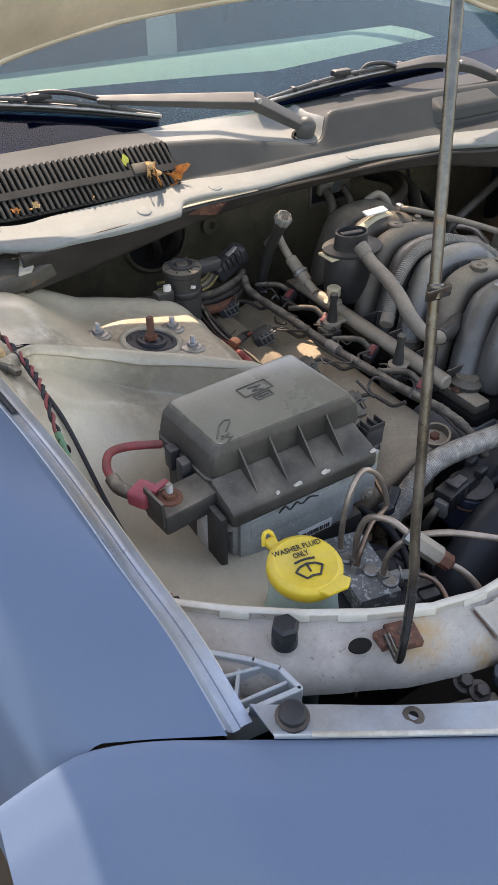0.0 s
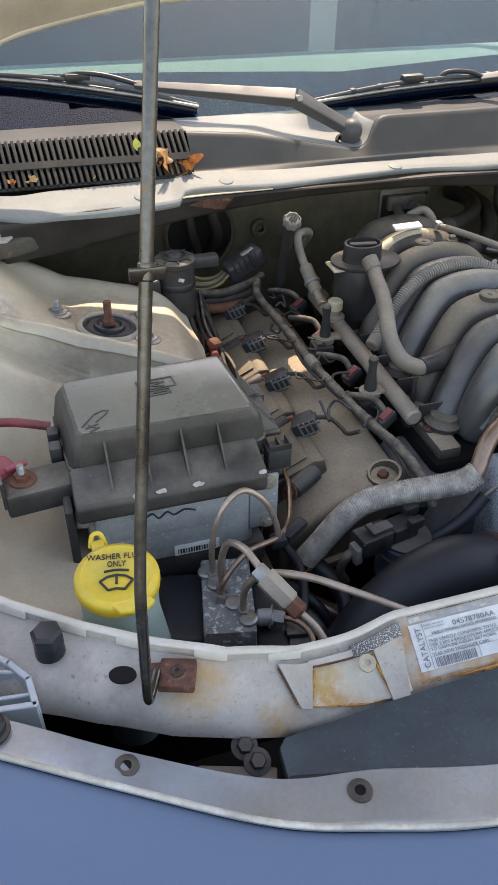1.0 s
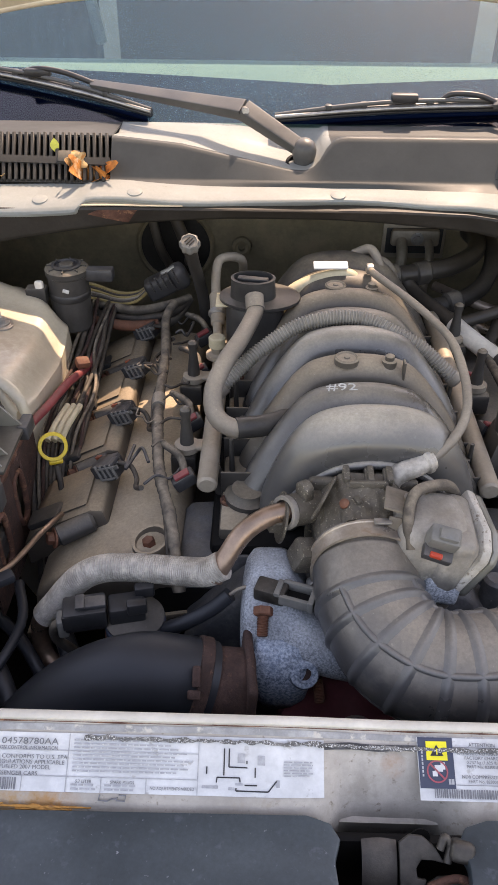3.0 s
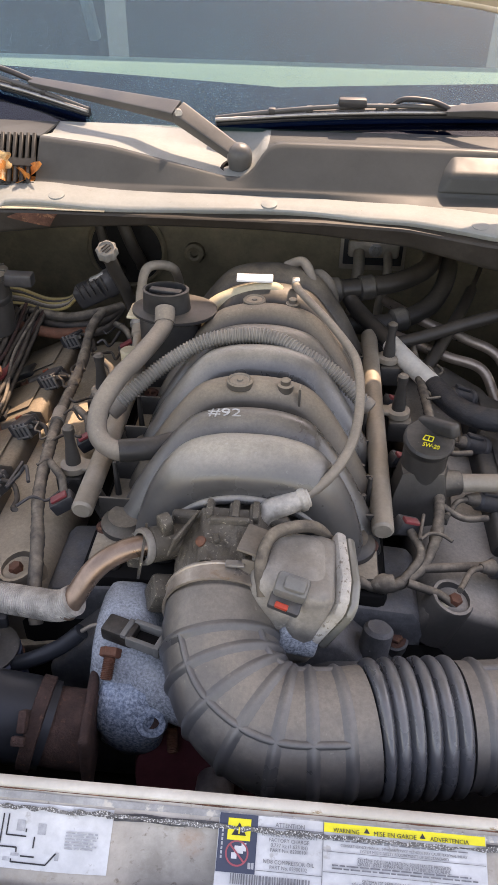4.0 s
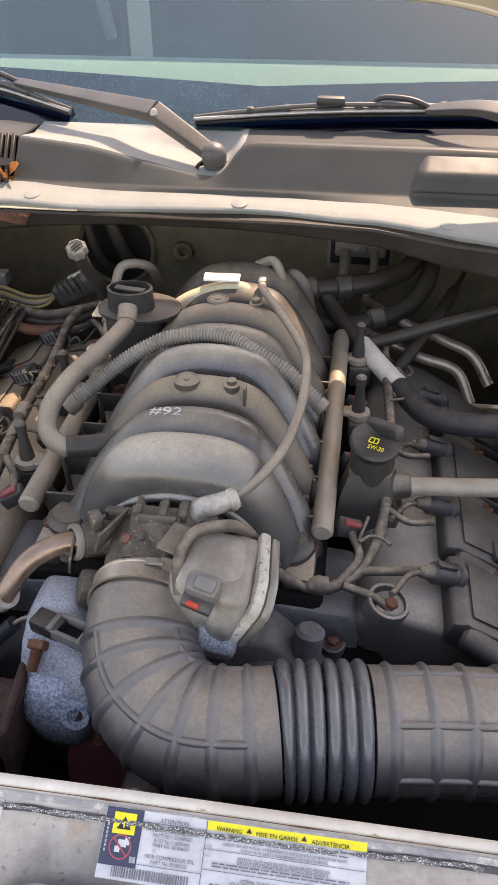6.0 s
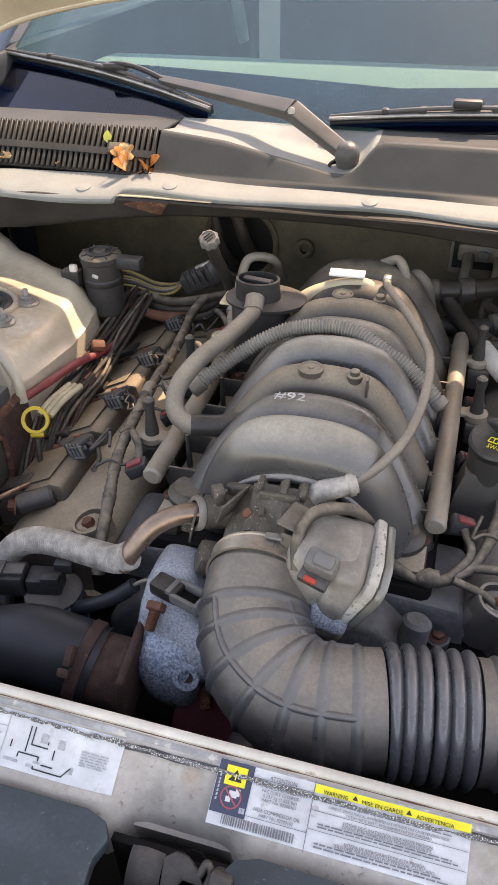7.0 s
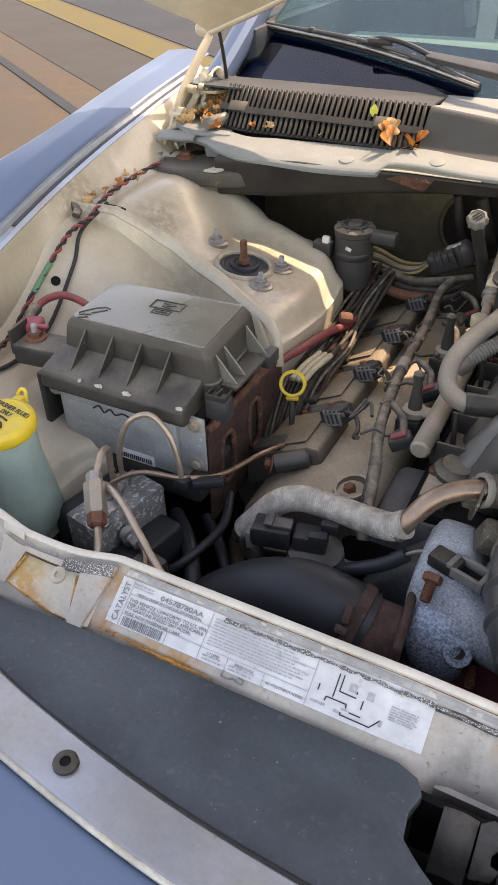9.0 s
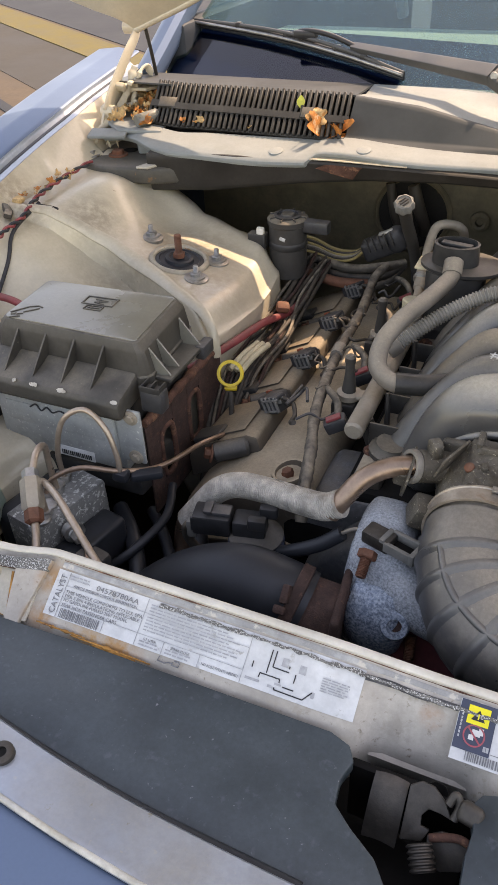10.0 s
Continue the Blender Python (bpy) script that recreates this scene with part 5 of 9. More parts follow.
for sx in (-1, 1):
    part("head_front", prism([(0.095 * sx, 0.62), (0.225 * sx, 0.62), (0.225 * sx, 0.705), (0.200 * sx, 0.742), (0.120 * sx, 0.748), (0.095 * sx, 0.72)], 0.335, 0.44, "y", 0.008), M["sootalu"], block, "sooty cylinder head front")
    part("head_boss", lathe([(0.020, -0.03), (0.018, 0.004), (0.013, 0.007), (0.008, 0.006)], (0.150 * sx, 0.392, 0.748), (0, -0.2, 1), 22), M["sootalu"], block)
    part("boss_bolt", hexbolt((0.150 * sx, 0.392, 0.753), (0, -0.2, 1), 0.010, 0.009), M["rust"], block, "rusty head bolt")

# intake manifold with arched runners
mani = thing("intake_manifold", (0, 0.6, 0.75), "dusty black plastic intake manifold with arched runners", "intake manifold")
part("plenum", box((0, 0.61, 0.80), (0.17, 0.50, 0.10), 0.035, seg=4), M["intake"], mani)


def runner(y, r, wide, z=0.884, arch=((0.036, 0.004), (0.061, 0.015), (0.097, 0.056), (0.123, 0.096), (0.139, 0.130)), skew=-0.034, cx=0.010):
    """An arched pipe over the valley; arch gives half widths and drops from the crest."""
    turn = [0, 0.15, 0.7, 1.2, 1.6]
    half = [(hx, y + skew * k, z - d) for (hx, d), k in zip(arch, turn)]
    pts = [(cx - hx, yy, zz) for hx, yy, zz in half[::-1]] + [(cx, y, z)] + [(cx + hx, yy, zz) for hx, yy, zz in half]
    return sweep(curve(pts, 6), lambda i, s: r * (0.70 + 0.30 * math.sin(math.pi * s) ** 0.45), 20, flat=wide / r, up=(0, 1, 0))


for y, r, w, z, m in ((0.466, 0.027, 0.0290, 0.876, "intakedark"), (0.530, 0.0245, 0.0275, 0.881, "runner"), (0.597, 0.0265, 0.029, 0.883, "intake"), (0.658, 0.024, 0.026, 0.882, "intakedark"), (0.716, 0.025, 0.026, 0.883, "runner"), (0.79, 0.019, 0.030, 0.884, "blackp"), (0.85, 0.024, 0.034, 0.884, "blackp")):
    part("runner", runner(y, r, w, z), M[m], mani, sharp=70)
DOME = ((0.030, 0.002), (0.054, 0.012), (0.076, 0.045), (0.092, 0.085), (0.101, 0.120))
part("front_runner", runner(0.396, 0.038, 0.0365, 0.879, DOME, -0.004, 0.015), M["intake"], mani, "smooth grey front runner dome", sharp=70)
part("front_dome", sheet(lambda a, s: (0.015 + 0.101 * math.copysign(abs(math.cos(a)) ** 0.85, math.cos(a)) * (1 - 0.10 * s ** 2), 0.402 - 0.041 * s, 0.765 + 0.118 * math.sin(a) ** 0.72 * (1 - 0.10 * s ** 1.8)), 0.02, math.pi - 0.02, 0, 1, 44, 16, 0.003), M["intake"], mani, sharp=70)
part("front_rib", tube([(-0.092, 0.362, 0.79), (-0.067, 0.360, 0.829), (-0.035, 0.360, 0.856), (0.0, 0.359, 0.868), (0.032, 0.359, 0.867), (0.062, 0.360, 0.857), (0.090, 0.361, 0.832), (0.112, 0.363, 0.79)], 0.0050, 8), M["intake"], mani)
for y in (0.523, 0.731):
    part("round_boss", lathe([(0.0155, -0.004), (0.0155, 0.003), (0.013, 0.005), (0.011, 0.003), (0.004, 0.003), (0.003, 0.0045)], (-0.008, y, 0.9045), n=24), M["runner"], mani)
    part("peg", lathe([(0.0095, -0.004), (0.0095, 0.006), (0.006, 0.007), (0.006, 0.012), (0.004, 0.0135)], (0.045, y, 0.899), n=16), M["runner"], mani)
part("fin", box((0.062, 0.512, 0.895), (0.003, 0.012, 0.03), 0.001), M["runner"], mani)
for sx in (-1, 1):
    part("foot_rail", box((0.142 * sx, 0.61, 0.765), (0.035, 0.52, 0.022), 0.006), M["runner"], mani)
    for y in (0.42, 0.49, 0.56, 0.63, 0.70, 0.77):
        part("web", box((0.135 * sx, y, 0.785), (0.05, 0.003, 0.04), 0.001), M["blackp"], mani)
    for y in (0.40, 0.545, 0.68, 0.80):
        part("foot_bolt", hexbolt((0.15 * sx, y, 0.777), (0, 0, 1), 0.0065, 0.006), M["rust"], mani)
    part("spike", tube([(0.148 * sx, 0.46, 0.775), (0.149 * sx, 0.46, 0.825)], lambda i, s: 0.004 - 0.0015 * s, 8), M["blackp"], mani)
    part("spike", tube([(0.148 * sx, 0.60, 0.775), (0.149 * sx, 0.60, 0.825)], lambda i, s: 0.004 - 0.0015 * s, 8), M["blackp"], mani)
part("base_plate", prism([(0.085, 0.425), (0.150, 0.420), (0.166, 0.44), (0.166, 0.66), (0.085, 0.66)], 0.766, 0.775, "z", 0.003), M["runner"], mani, "dusty brown foot plate")
part("plate_hole", lathe([(0.0135, -0.001), (0.0135, 0.0012), (0.0105, 0.0016), (0.010, 0.0004), (0.001, 0.0004)], (0.135, 0.461, 0.7752), n=22), M["dark"], mani, "dark round hole")
for y in (0.445, 0.50):
    part("slim_post", tube([(0.143, y, 0.772), (0.142, y, 0.812)], lambda i, s: 0.0042 - 0.0014 * s, 8), M["blackp"], mani)
for x, y, r in ((-0.128, 0.405, 0.024), (-0.128, 0.545, 0.022), (0.128, 0.395, 0.025)):
    part("runner_foot", lathe([(r * 0.86, -0.05), (r * 0.88, -0.008), (r * 1.12, -0.006), (r * 1.12, 0.0), (r * 0.9, 0.004), (r * 0.8, 0.010)], (x, y, 0.782), (0.10 if x < 0 else -0.10, 0, 1), 24), M["blackp"], mani, "flanged runner foot")
part("marking", lettering("#92", 0.020, Matrix.Translation((-0.0185, 0.4605, 0.9040)) @ pose(0, 0, 0, 2, 0, 3), fit=0.036), M["chalk"], mani, "white hand-written marking")
part("rear_tag", box((-0.012, 0.788, 0.913), (0.052, 0.016, 0.004), 0.001, (12, 0, 2)), M["white"], mani, "white paper tag")
part("tan_sleeve", tube([(-0.10, 0.735, 0.845), (-0.075, 0.765, 0.873), (-0.04, 0.782, 0.888), (0.012, 0.788, 0.897), (0.032, 0.783, 0.885)], 0.011, 12), M["cream"], mani, "cream rubber seal")

# oil separator with its hose
sep = thing("oil_separator", (-0.125, 0.72, 0.78), "black oil separator canister with an oval cap", "canister")
part("canister", lathe([(0.040, 0.0), (0.043, 0.02), (0.043, 0.085), (0.040, 0.09)], (-0.125, 0.722, 0.80), n=28), M["blackc"], sep)
fl = lathe([(0.05, 0), (0.054, 0.003), (0.054, 0.007), (0.045, 0.010)], (0, 0, 0), n=32)
fl.transform(pose(-0.118, 0.722, 0.886) @ Matrix.Diagonal((1.1, 0.85, 1, 1)))
part("flange", fl, M["blackc"], sep, "flat flange")
cap = lathe([(0.032, 0), (0.030, 0.028), (0.0305, 0.031), (0.027, 0.032), (0.0265, 0.022), (0.010, 0.022)], (0, 0, 0), n=28)
cap.transform(pose(-0.128, 0.716, 0.893) @ Matrix.Diagonal((1.05, 0.8, 1, 1)))
part("cap", cap, M["blackc"], sep, "oval cap with a recessed top")
part("cap_bar", box((-0.128, 0.716, 0.921), (0.012, 0.045, 0.006), 0.002, (0, 0, 80)), M["blackc"], sep)
part("cream_plate", box((-0.168, 0.72, 0.886), (0.028, 0.04, 0.004), 0.001), M["cream"], sep)
BH = [(-0.126, 0.694, 0.905), (-0.124, 0.676, 0.893), (-0.130, 0.65, 0.888), (-0.143, 0.60, 0.886), (-0.160, 0.55, 0.882), (-0.173, 0.505, 0.868), (-0.168, 0.474, 0.850), (-0.143, 0.462, 0.840), (-0.105, 0.474, 0.838), (-0.075, 0.492, 0.838)]
bh = thing("breather_hose", (-0.15, 0.55, 0.83), "dusty grey rubber breather hose in an S bend", "hose")
part("hose", tube(BH, 0.0118, 16), M["hose"], bh)
part("end_boot", tube(BH[-3:], 0.0136, 16), M["blackc"], bh, "darker rubber end boot")
part("upper_boot", tube(BH[:2], 0.0136, 16), M["hose"], bh)
cdt = thing("conduit", (0, 0.65, 0.8), "grey ribbed plastic conduit over the manifold", "conduit")
part("ribbed_tube", bellows([(-0.166, 0.560, 0.838), (-0.120, 0.598, 0.869), (-0.072, 0.620, 0.895), (-0.035, 0.627, 0.905), (0.004, 0.629, 0.908), (0.034, 0.624, 0.905), (0.062, 0.612, 0.896), (0.103, 0.602, 0.876), (0.146, 0.586, 0.842)], 0.0088, 0.0044, 0.0017, 16), M["conv"], cdt)
part("end_collar", cyl((-0.176, 0.553, 0.828), (-0.162, 0.563, 0.839), 0.0118, n=18, bev=0.002), M["hose"], cdt)
part("end_collar", cyl((0.142, 0.5875, 0.845), (0.152, 0.584, 0.837), 0.0112, n=18, bev=0.002), M["hose"], cdt)
vac = thing("vacuum_pipe", (0.1, 0.55, 0.85), "thin grey plastic vacuum pipe beside the manifold", "pipe")
part("pipe", tube([(0.047, 0.785, 0.908), (0.055, 0.748, 0.914), (0.094, 0.667, 0.913), (0.122, 0.602, 0.909), (0.129, 0.555, 0.911), (0.130, 0.508, 0.909), (0.126, 0.455, 0.907), (0.117, 0.412, 0.902), (0.102, 0.384, 0.893), (0.086, 0.371, 0.881), (0.068, 0.362, 0.8715)], 0.0056, 10), M["hose"], vac)
part("end_fitting", tube([(0.076, 0.366, 0.873), (0.054, 0.356, 0.868), (0.038, 0.351, 0.862), (0.033, 0.350, 0.842)], 0.0115, 14), M["foil"], vac, "pale elbow fitting")
part("end_collar", cyl((0.074, 0.365, 0.8725), (0.066, 0.361, 0.871), 0.0135, n=16, bev=0.002), M["foil"], vac)
part("top_clip", box((0.047, 0.785, 0.91), (0.012, 0.014, 0.014), 0.003), M["steel"], vac)

# fuel rails
for sx, x0, posts, y1 in ((-1, -0.176, ((-0.207, 0.483), (-0.212, 0.650)), 0.80), (1, 0.163, ((0.196, 0.641), (0.192, 0.784)), 0.845)):
    fr = thing("fuel_rail", (x0, 0.6, 0.75), "dull tan fuel rail tube with bolted brackets", "fuel rail", "fuel rails")
    part("rail_tube", cyl((x0, 0.402, 0.797), (x0 + 0.002, y1, 0.800), 0.0125, n=22, bev=0.003), M["rail"], fr)
    for px, py in posts:
        part("bracket", box(((px + x0) / 2, py, 0.798), (abs(px - x0) + 0.02, 0.020, 0.006), 0.002), M["rail"], fr)
        part("collar", lathe([(0.016, 0), (0.016, 0.008), (0.012, 0.010)], (px, py, 0.792), n=18), M["rail"], fr)
        part("post", lathe([(0.0095, 0.0), (0.009, 0.012), (0.0062, 0.034), (0.006, 0.046), (0.0072, 0.049), (0.0072, 0.056), (0.004, 0.059)], (px, py, 0.797), n=16), M["blackp"], fr, "tall black cone bolt cap")
        part("base_block", box((px + 0.004 * sx, py, 0.772), (0.034, 0.034, 0.034), 0.006), M["blackp"], fr)
    for y in (0.44, 0.56, 0.69, 0.80):
        inj = thing("fuel_injector", (x0 + 0.012 * sx, y, 0.75), "black fuel injector with a faded red connector", "injector", "fuel injectors")
        part("injector_body", cyl((x0 - 0.004 * sx, y, 0.795), (x0 - 0.022 * sx, y, 0.745), 0.010, n=16, bev=0.002), M["blackp"], inj)
        c = part("connector", box((x0 + 0.030 * sx, y - 0.012, 0.785), (0.030, 0.018, 0.018), 0.003, (0, 25 * sx, 20)), M["conn"], inj)
        part("lock_tab", box((x0 + 0.033 * sx, y - 0.016, 0.796), (0.020, 0.010, 0.004), 0.001, (0, 25 * sx, 20)), M["red"], c, "faded red lock tab")
valve = thing("test_valve", (-0.183, 0.688, 0.80), "brass test valve on the fuel rail", "valve")
part("stem", lathe([(0.017, 0.0), (0.017, 0.006), (0.009, 0.008), (0.009, 0.020)], (-0.180, 0.690, 0.808), n=20), M["rail"], valve)
part("cap", lathe([(0.0125, 0.018), (0.0125, 0.032), (0.010, 0.034)], (-0.180, 0.690, 0.808), n=18), M["cream"], valve)
fl2 = thing("fuel_line", (-0.185, 0.82, 0.80), "grey fuel line with a quick connector", "fuel line")
part("line", tube([(-0.182, 0.74, 0.81), (-0.186, 0.79, 0.835), (-0.190, 0.835, 0.865), (-0.186, 0.862, 0.885), (-0.168, 0.878, 0.886), (-0.15, 0.90, 0.87), (-0.15, 0.95, 0.82)], 0.0075, 12), M["rail"], fl2)
part("quick_connector", cyl((-0.183, 0.765, 0.820), (-0.188, 0.815, 0.850), 0.0115, n=16, bev=0.003), M["rail"], fl2)
part("lock_ring", cyl((-0.1845, 0.780, 0.829), (-0.1855, 0.788, 0.834), 0.0145, n=16, bev=0.002), M["steel"], fl2)


# valve covers, coils
def valve_cover(sx):
    vc = thing("valve_cover", (0.3 * sx, 0.6, 0.66), "dust-caked valve cover of the V8 engine", "valve cover", "valve covers")
    prof = [(-0.395, 0.60), (-0.388, 0.672), (-0.362, 0.700), (-0.30, 0.735), (-0.245, 0.752), (-0.215, 0.748), (-0.202, 0.725), (-0.200, 0.62)]
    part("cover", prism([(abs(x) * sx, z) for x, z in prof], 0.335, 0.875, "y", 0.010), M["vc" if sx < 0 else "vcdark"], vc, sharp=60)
    part("rim", prism([(abs(x) * sx, z) for x, z in ((-0.405, 0.60), (-0.405, 0.612), (-0.19, 0.66), (-0.19, 0.645))], 0.325, 0.885, "y", 0.003), M["vc"], vc)
    for y in (0.375,):
        b = part("bolt_tower", lathe([(0.027, -0.06), (0.0245, -0.004), (0.0230, 0.0), (0.0195, 0.0), (0.018, -0.014), (0.001, -0.014)], (0.240 * sx, y - 0.024, 0.757), (0.25 * sx, -0.1, 1), 18), M["vc" if sx < 0 else "vcdark"], vc)
        part("cover_bolt", hexbolt((0.240 * sx, y - 0.024, 0.744), (0.25 * sx, -0.1, 1), 0.008, 0.014), M["rustbolt"], b)
    return vc


valve_cover(-1)
valve_cover(1)


def coil(sx, y):
    c = thing("ignition_coil", (0.34 * sx, y, 0.72), "dusty black ignition coil pack on the valve cover", "ignition coil", "ignition coils")
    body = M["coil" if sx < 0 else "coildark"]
    prof = [(-0.412, 0.655), (-0.414, 0.694), (-0.396, 0.718), (-0.322, 0.7555), (-0.306, 0.755), (-0.298, 0.725)]
    part("coil_body", prism([(abs(x) * sx, z) for x, z in prof], y - 0.062, y + 0.040, "y", 0.005), body, c)
    part("top_plate", prism([(abs(x) * sx, z + 0.006) for x, z in ((-0.392, 0.7150), (-0.330, 0.7465), (-0.328, 0.7500), (-0.392, 0.7190))], y - 0.050, y + 0.030, "y", 0.001), body, c)
    part("screw_boss", cyl((0.362 * sx, y - 0.082, 0.728), (0.318 * sx, y - 0.060, 0.738), 0.0135, n=18, bev=0.004), M["coildark"], c)
    part("coil_bolt", hexbolt((0.364 * sx, y - 0.083, 0.728), (0.85 * sx, -0.42, 0.25), 0.008, 0.010), M["rustbolt"], c)
    part("black_pad", box((0.384 * sx, y - 0.044, 0.7285), (0.046, 0.030, 0.010), 0.003, (0, -26 * sx * -1, 0)), M["blackc"], c, "black rubber corner pad")
    if sx > 0:
        k = part("connector", cyl((0.322, y + 0.008, 0.752), (0.284, y - 0.006, 0.770), 0.0125, n=20, bev=0.003), M["conn"], c)
        part("plug_collar", cyl((0.318, y + 0.0065, 0.754), (0.311, y + 0.004, 0.7573), 0.0150, n=20, bev=0.002), M["conn"], k)
        part("plug_clip", box((0.301, y - 0.001, 0.777), (0.026, 0.010, 0.005), 0.002, (0, 25, 20)), M["conn"], k)
        part("boot", cyl((0.286, y - 0.005, 0.769), (0.270, y - 0.013, 0.776), 0.0095, 0.006, n=16, bev=0.002), M["tape"], k)
        part("lead", tube([(0.272, y - 0.012, 0.775), (0.258, y - 0.022, 0.778), (0.246, y - 0.045, 0.782), (0.239, y - 0.06, 0.788)], 0.0034, 8), M["tape"], c)
        return
    k = part("connector", box((0.310 * sx, y + 0.012, 0.764), (0.034, 0.032, 0.026), 0.004, (0, 28 * sx, 20 * sx)), M["conn"], c)
    for q in (-0.012, -0.004, 0.004, 0.012):
        part("face_rib", box((0.310 * sx + q * 0.9, y - 0.0055 + 0.3 * q * sx, 0.770 - 0.42 * q * sx), (0.0022, 0.004, 0.022), 0.0006, (0, 28 * sx, 20 * sx)), M["plug"], k)
    for q in (-0.009, 0.009):
        part("face_rib", box((0.310 * sx, y - 0.0060, 0.768 + q), (0.030, 0.004, 0.0022), 0.0006, (0, 28 * sx, 20 * sx)), M["plug"], k)
    for q in (-0.008, 0.0, 0.008):
        part("connector_rib", box((0.299 * sx, y + 0.006 + q, 0.776), (0.012, 0.003, 0.006), 0.001, (0, 28 * sx, 20 * sx)), M["plug"], k)
    part("connector_lock", box((0.306 * sx, y + 0.004, 0.779), (0.020, 0.020, 0.005), 0.001, (0, 28 * sx, 20 * sx)), M["conn"], k)
    part("orange_tab", box((0.326 * sx, y + 0.030, 0.767), (0.009, 0.006, 0.004), 0.001, (0, 28 * sx, 20 * sx)), M["orange"], k, "orange lock tab")
    part("lead", tube([(0.295 * sx, y + 0.006, 0.778), (0.278 * sx, y - 0.002, 0.779), (0.268 * sx, y - 0.02, 0.774), (0.266 * sx, y - 0.04, 0.776), ((0.256 if sx < 0 else 0.238) * sx, y - 0.055, 0.788)], 0.0032, 8), M["wire"], c)


for y, yr in ((0.462, 0.392), (0.585, 0.505), (0.710, 0.622), (0.832, 0.742)):
    coil(-1, y)
    coil(1, yr)

har = thing("wiring_harness", (-0.25, 0.6, 0.77), "tape-wrapped engine wiring harness with dust", "wiring harness", "wiring harnesses")
part("trunk", sweep(even(curve([(-0.200, 0.285, 0.74), (-0.205, 0.31, 0.765), (-0.216, 0.36, 0.782), (-0.240, 0.45, 0.79), (-0.256, 0.585, 0.792), (-0.262, 0.72, 0.794), (-0.272, 0.82, 0.80), (-0.262, 0.86, 0.81)], 8), 0.006), lambda i, s: 0.0072 + 0.0008 * (i % 2) + 0.0018 * noise.noise(Vector((i * 0.21, 0, 0))), 10), M["tape"], har)
for k in range(1):
    part("wire", tube([(-0.214 - 0.004 * k, 0.31, 0.757), (-0.224 - 0.006 * k, 0.37, 0.781), (-0.246 - 0.005 * k, 0.47, 0.789 + 0.003 * k), (-0.266 + 0.004 * k, 0.60, 0.787), (-0.256 - 0.008 * k, 0.72, 0.793), (-0.270, 0.81, 0.80)], 0.0026, 6), M["wire"], har)
for y, x2 in ((0.44, -0.205), (0.56, -0.207), (0.69, -0.207), (0.80, -0.20)):
    part("branch", tube([(-0.24, y + 0.05, 0.793), (-0.226, y + 0.03, 0.80), (-0.212, y + 0.01, 0.802), (x2, y - 0.008, 0.792)], 0.005, 8), M["tape"], har)
part("pale_wrap", sweep(curve([(-0.2555, 0.575, 0.793), (-0.2575, 0.60, 0.7935)], 4), 0.0095, 12), M["hose"], har)
rhar = thing("wiring_harness", (0.22, 0.4, 0.75), "tape-wrapped engine wiring harness with dust", "wiring harness", "wiring harnesses")
part("trunk", sweep(even(curve([(0.118, 0.345, 0.79), (0.14, 0.35, 0.77), (0.165, 0.352, 0.762), (0.195, 0.365, 0.768), (0.215, 0.39, 0.775), (0.228, 0.43, 0.785), (0.236, 0.50, 0.79), (0.24, 0.62, 0.79), (0.235, 0.75, 0.79), (0.232, 0.84, 0.79)], 8), 0.006), lambda i, s: 0.0062 + 0.0008 * (i % 2) + 0.0016 * noise.noise(Vector((i * 0.21, 4, 0))), 10), M["tape"], rhar)
part("knot", sweep(even(curve([(0.150, 0.352, 0.766), (0.175, 0.356, 0.766)], 6), 0.005), lambda i, s: 0.0105 + 0.0012 * (i % 2) - 0.004 * abs(2 * s - 1) ** 2, 12), M["tape"], rhar)
part("branch", tube([(0.185, 0.358, 0.768), (0.205, 0.385, 0.782), (0.196, 0.418, 0.786)], 0.005, 8), M["tape"], rhar)
part("branch", tube([(0.205, 0.375, 0.772), (0.25, 0.385, 0.768), (0.29, 0.40, 0.758), (0.305, 0.41, 0.75)], 0.0055, 8), M["tape"], rhar)
part("branch", tube([(0.19, 0.356, 0.768), (0.225, 0.352, 0.758), (0.245, 0.345, 0.745)], 0.005, 8), M["tape"], rhar)
part("sensor_clip", box((0.243, 0.347, 0.742), (0.036, 0.014, 0.012), 0.002, (0, 15, -12)), M["cream"], rhar, "pale ladder clip")
for y in (0.46, 0.585, 0.71):
    part("branch", tube([(0.236, y, 0.79), (0.26, y - 0.01, 0.782), (0.29, y, 0.776)], 0.004, 8), M["tape"], rhar)

# thin loose wires that stray from the harnesses over the valve covers
rnd = random.Random(37)
for owner, sx, x0 in ((har, -1, 0.252), (rhar, 1, 0.238)):
    for k in range(12 if sx < 0 else 5):
        y = 0.40 + (0.038 if sx < 0 else 0.09) * k + rnd.uniform(-0.01, 0.01)
        side = rnd.choice((-1, 1))
        reach = rnd.uniform(0.022, 0.042)
        pts = [(sx * x0, y, 0.797)]
        for q in (0.35, 0.7, 1.0):
            pts.append((sx * (x0 + side * reach * q), y + rnd.uniform(-0.020, 0.020) + 0.02 * q, 0.799 - 0.016 * q * (1 if side > 0 else 0.5) + rnd.uniform(-0.003, 0.006)))
        pts.append((sx * (x0 + side * reach * rnd.uniform(0.7, 1.1)), y + rnd.uniform(0.03, 0.06), 0.784))
        part("stray_wire", tube(pts, rnd.uniform(0.0014, 0.0024), 8, 9), M[rnd.choice(("wire", "tape", "conn", "wire"))], owner)

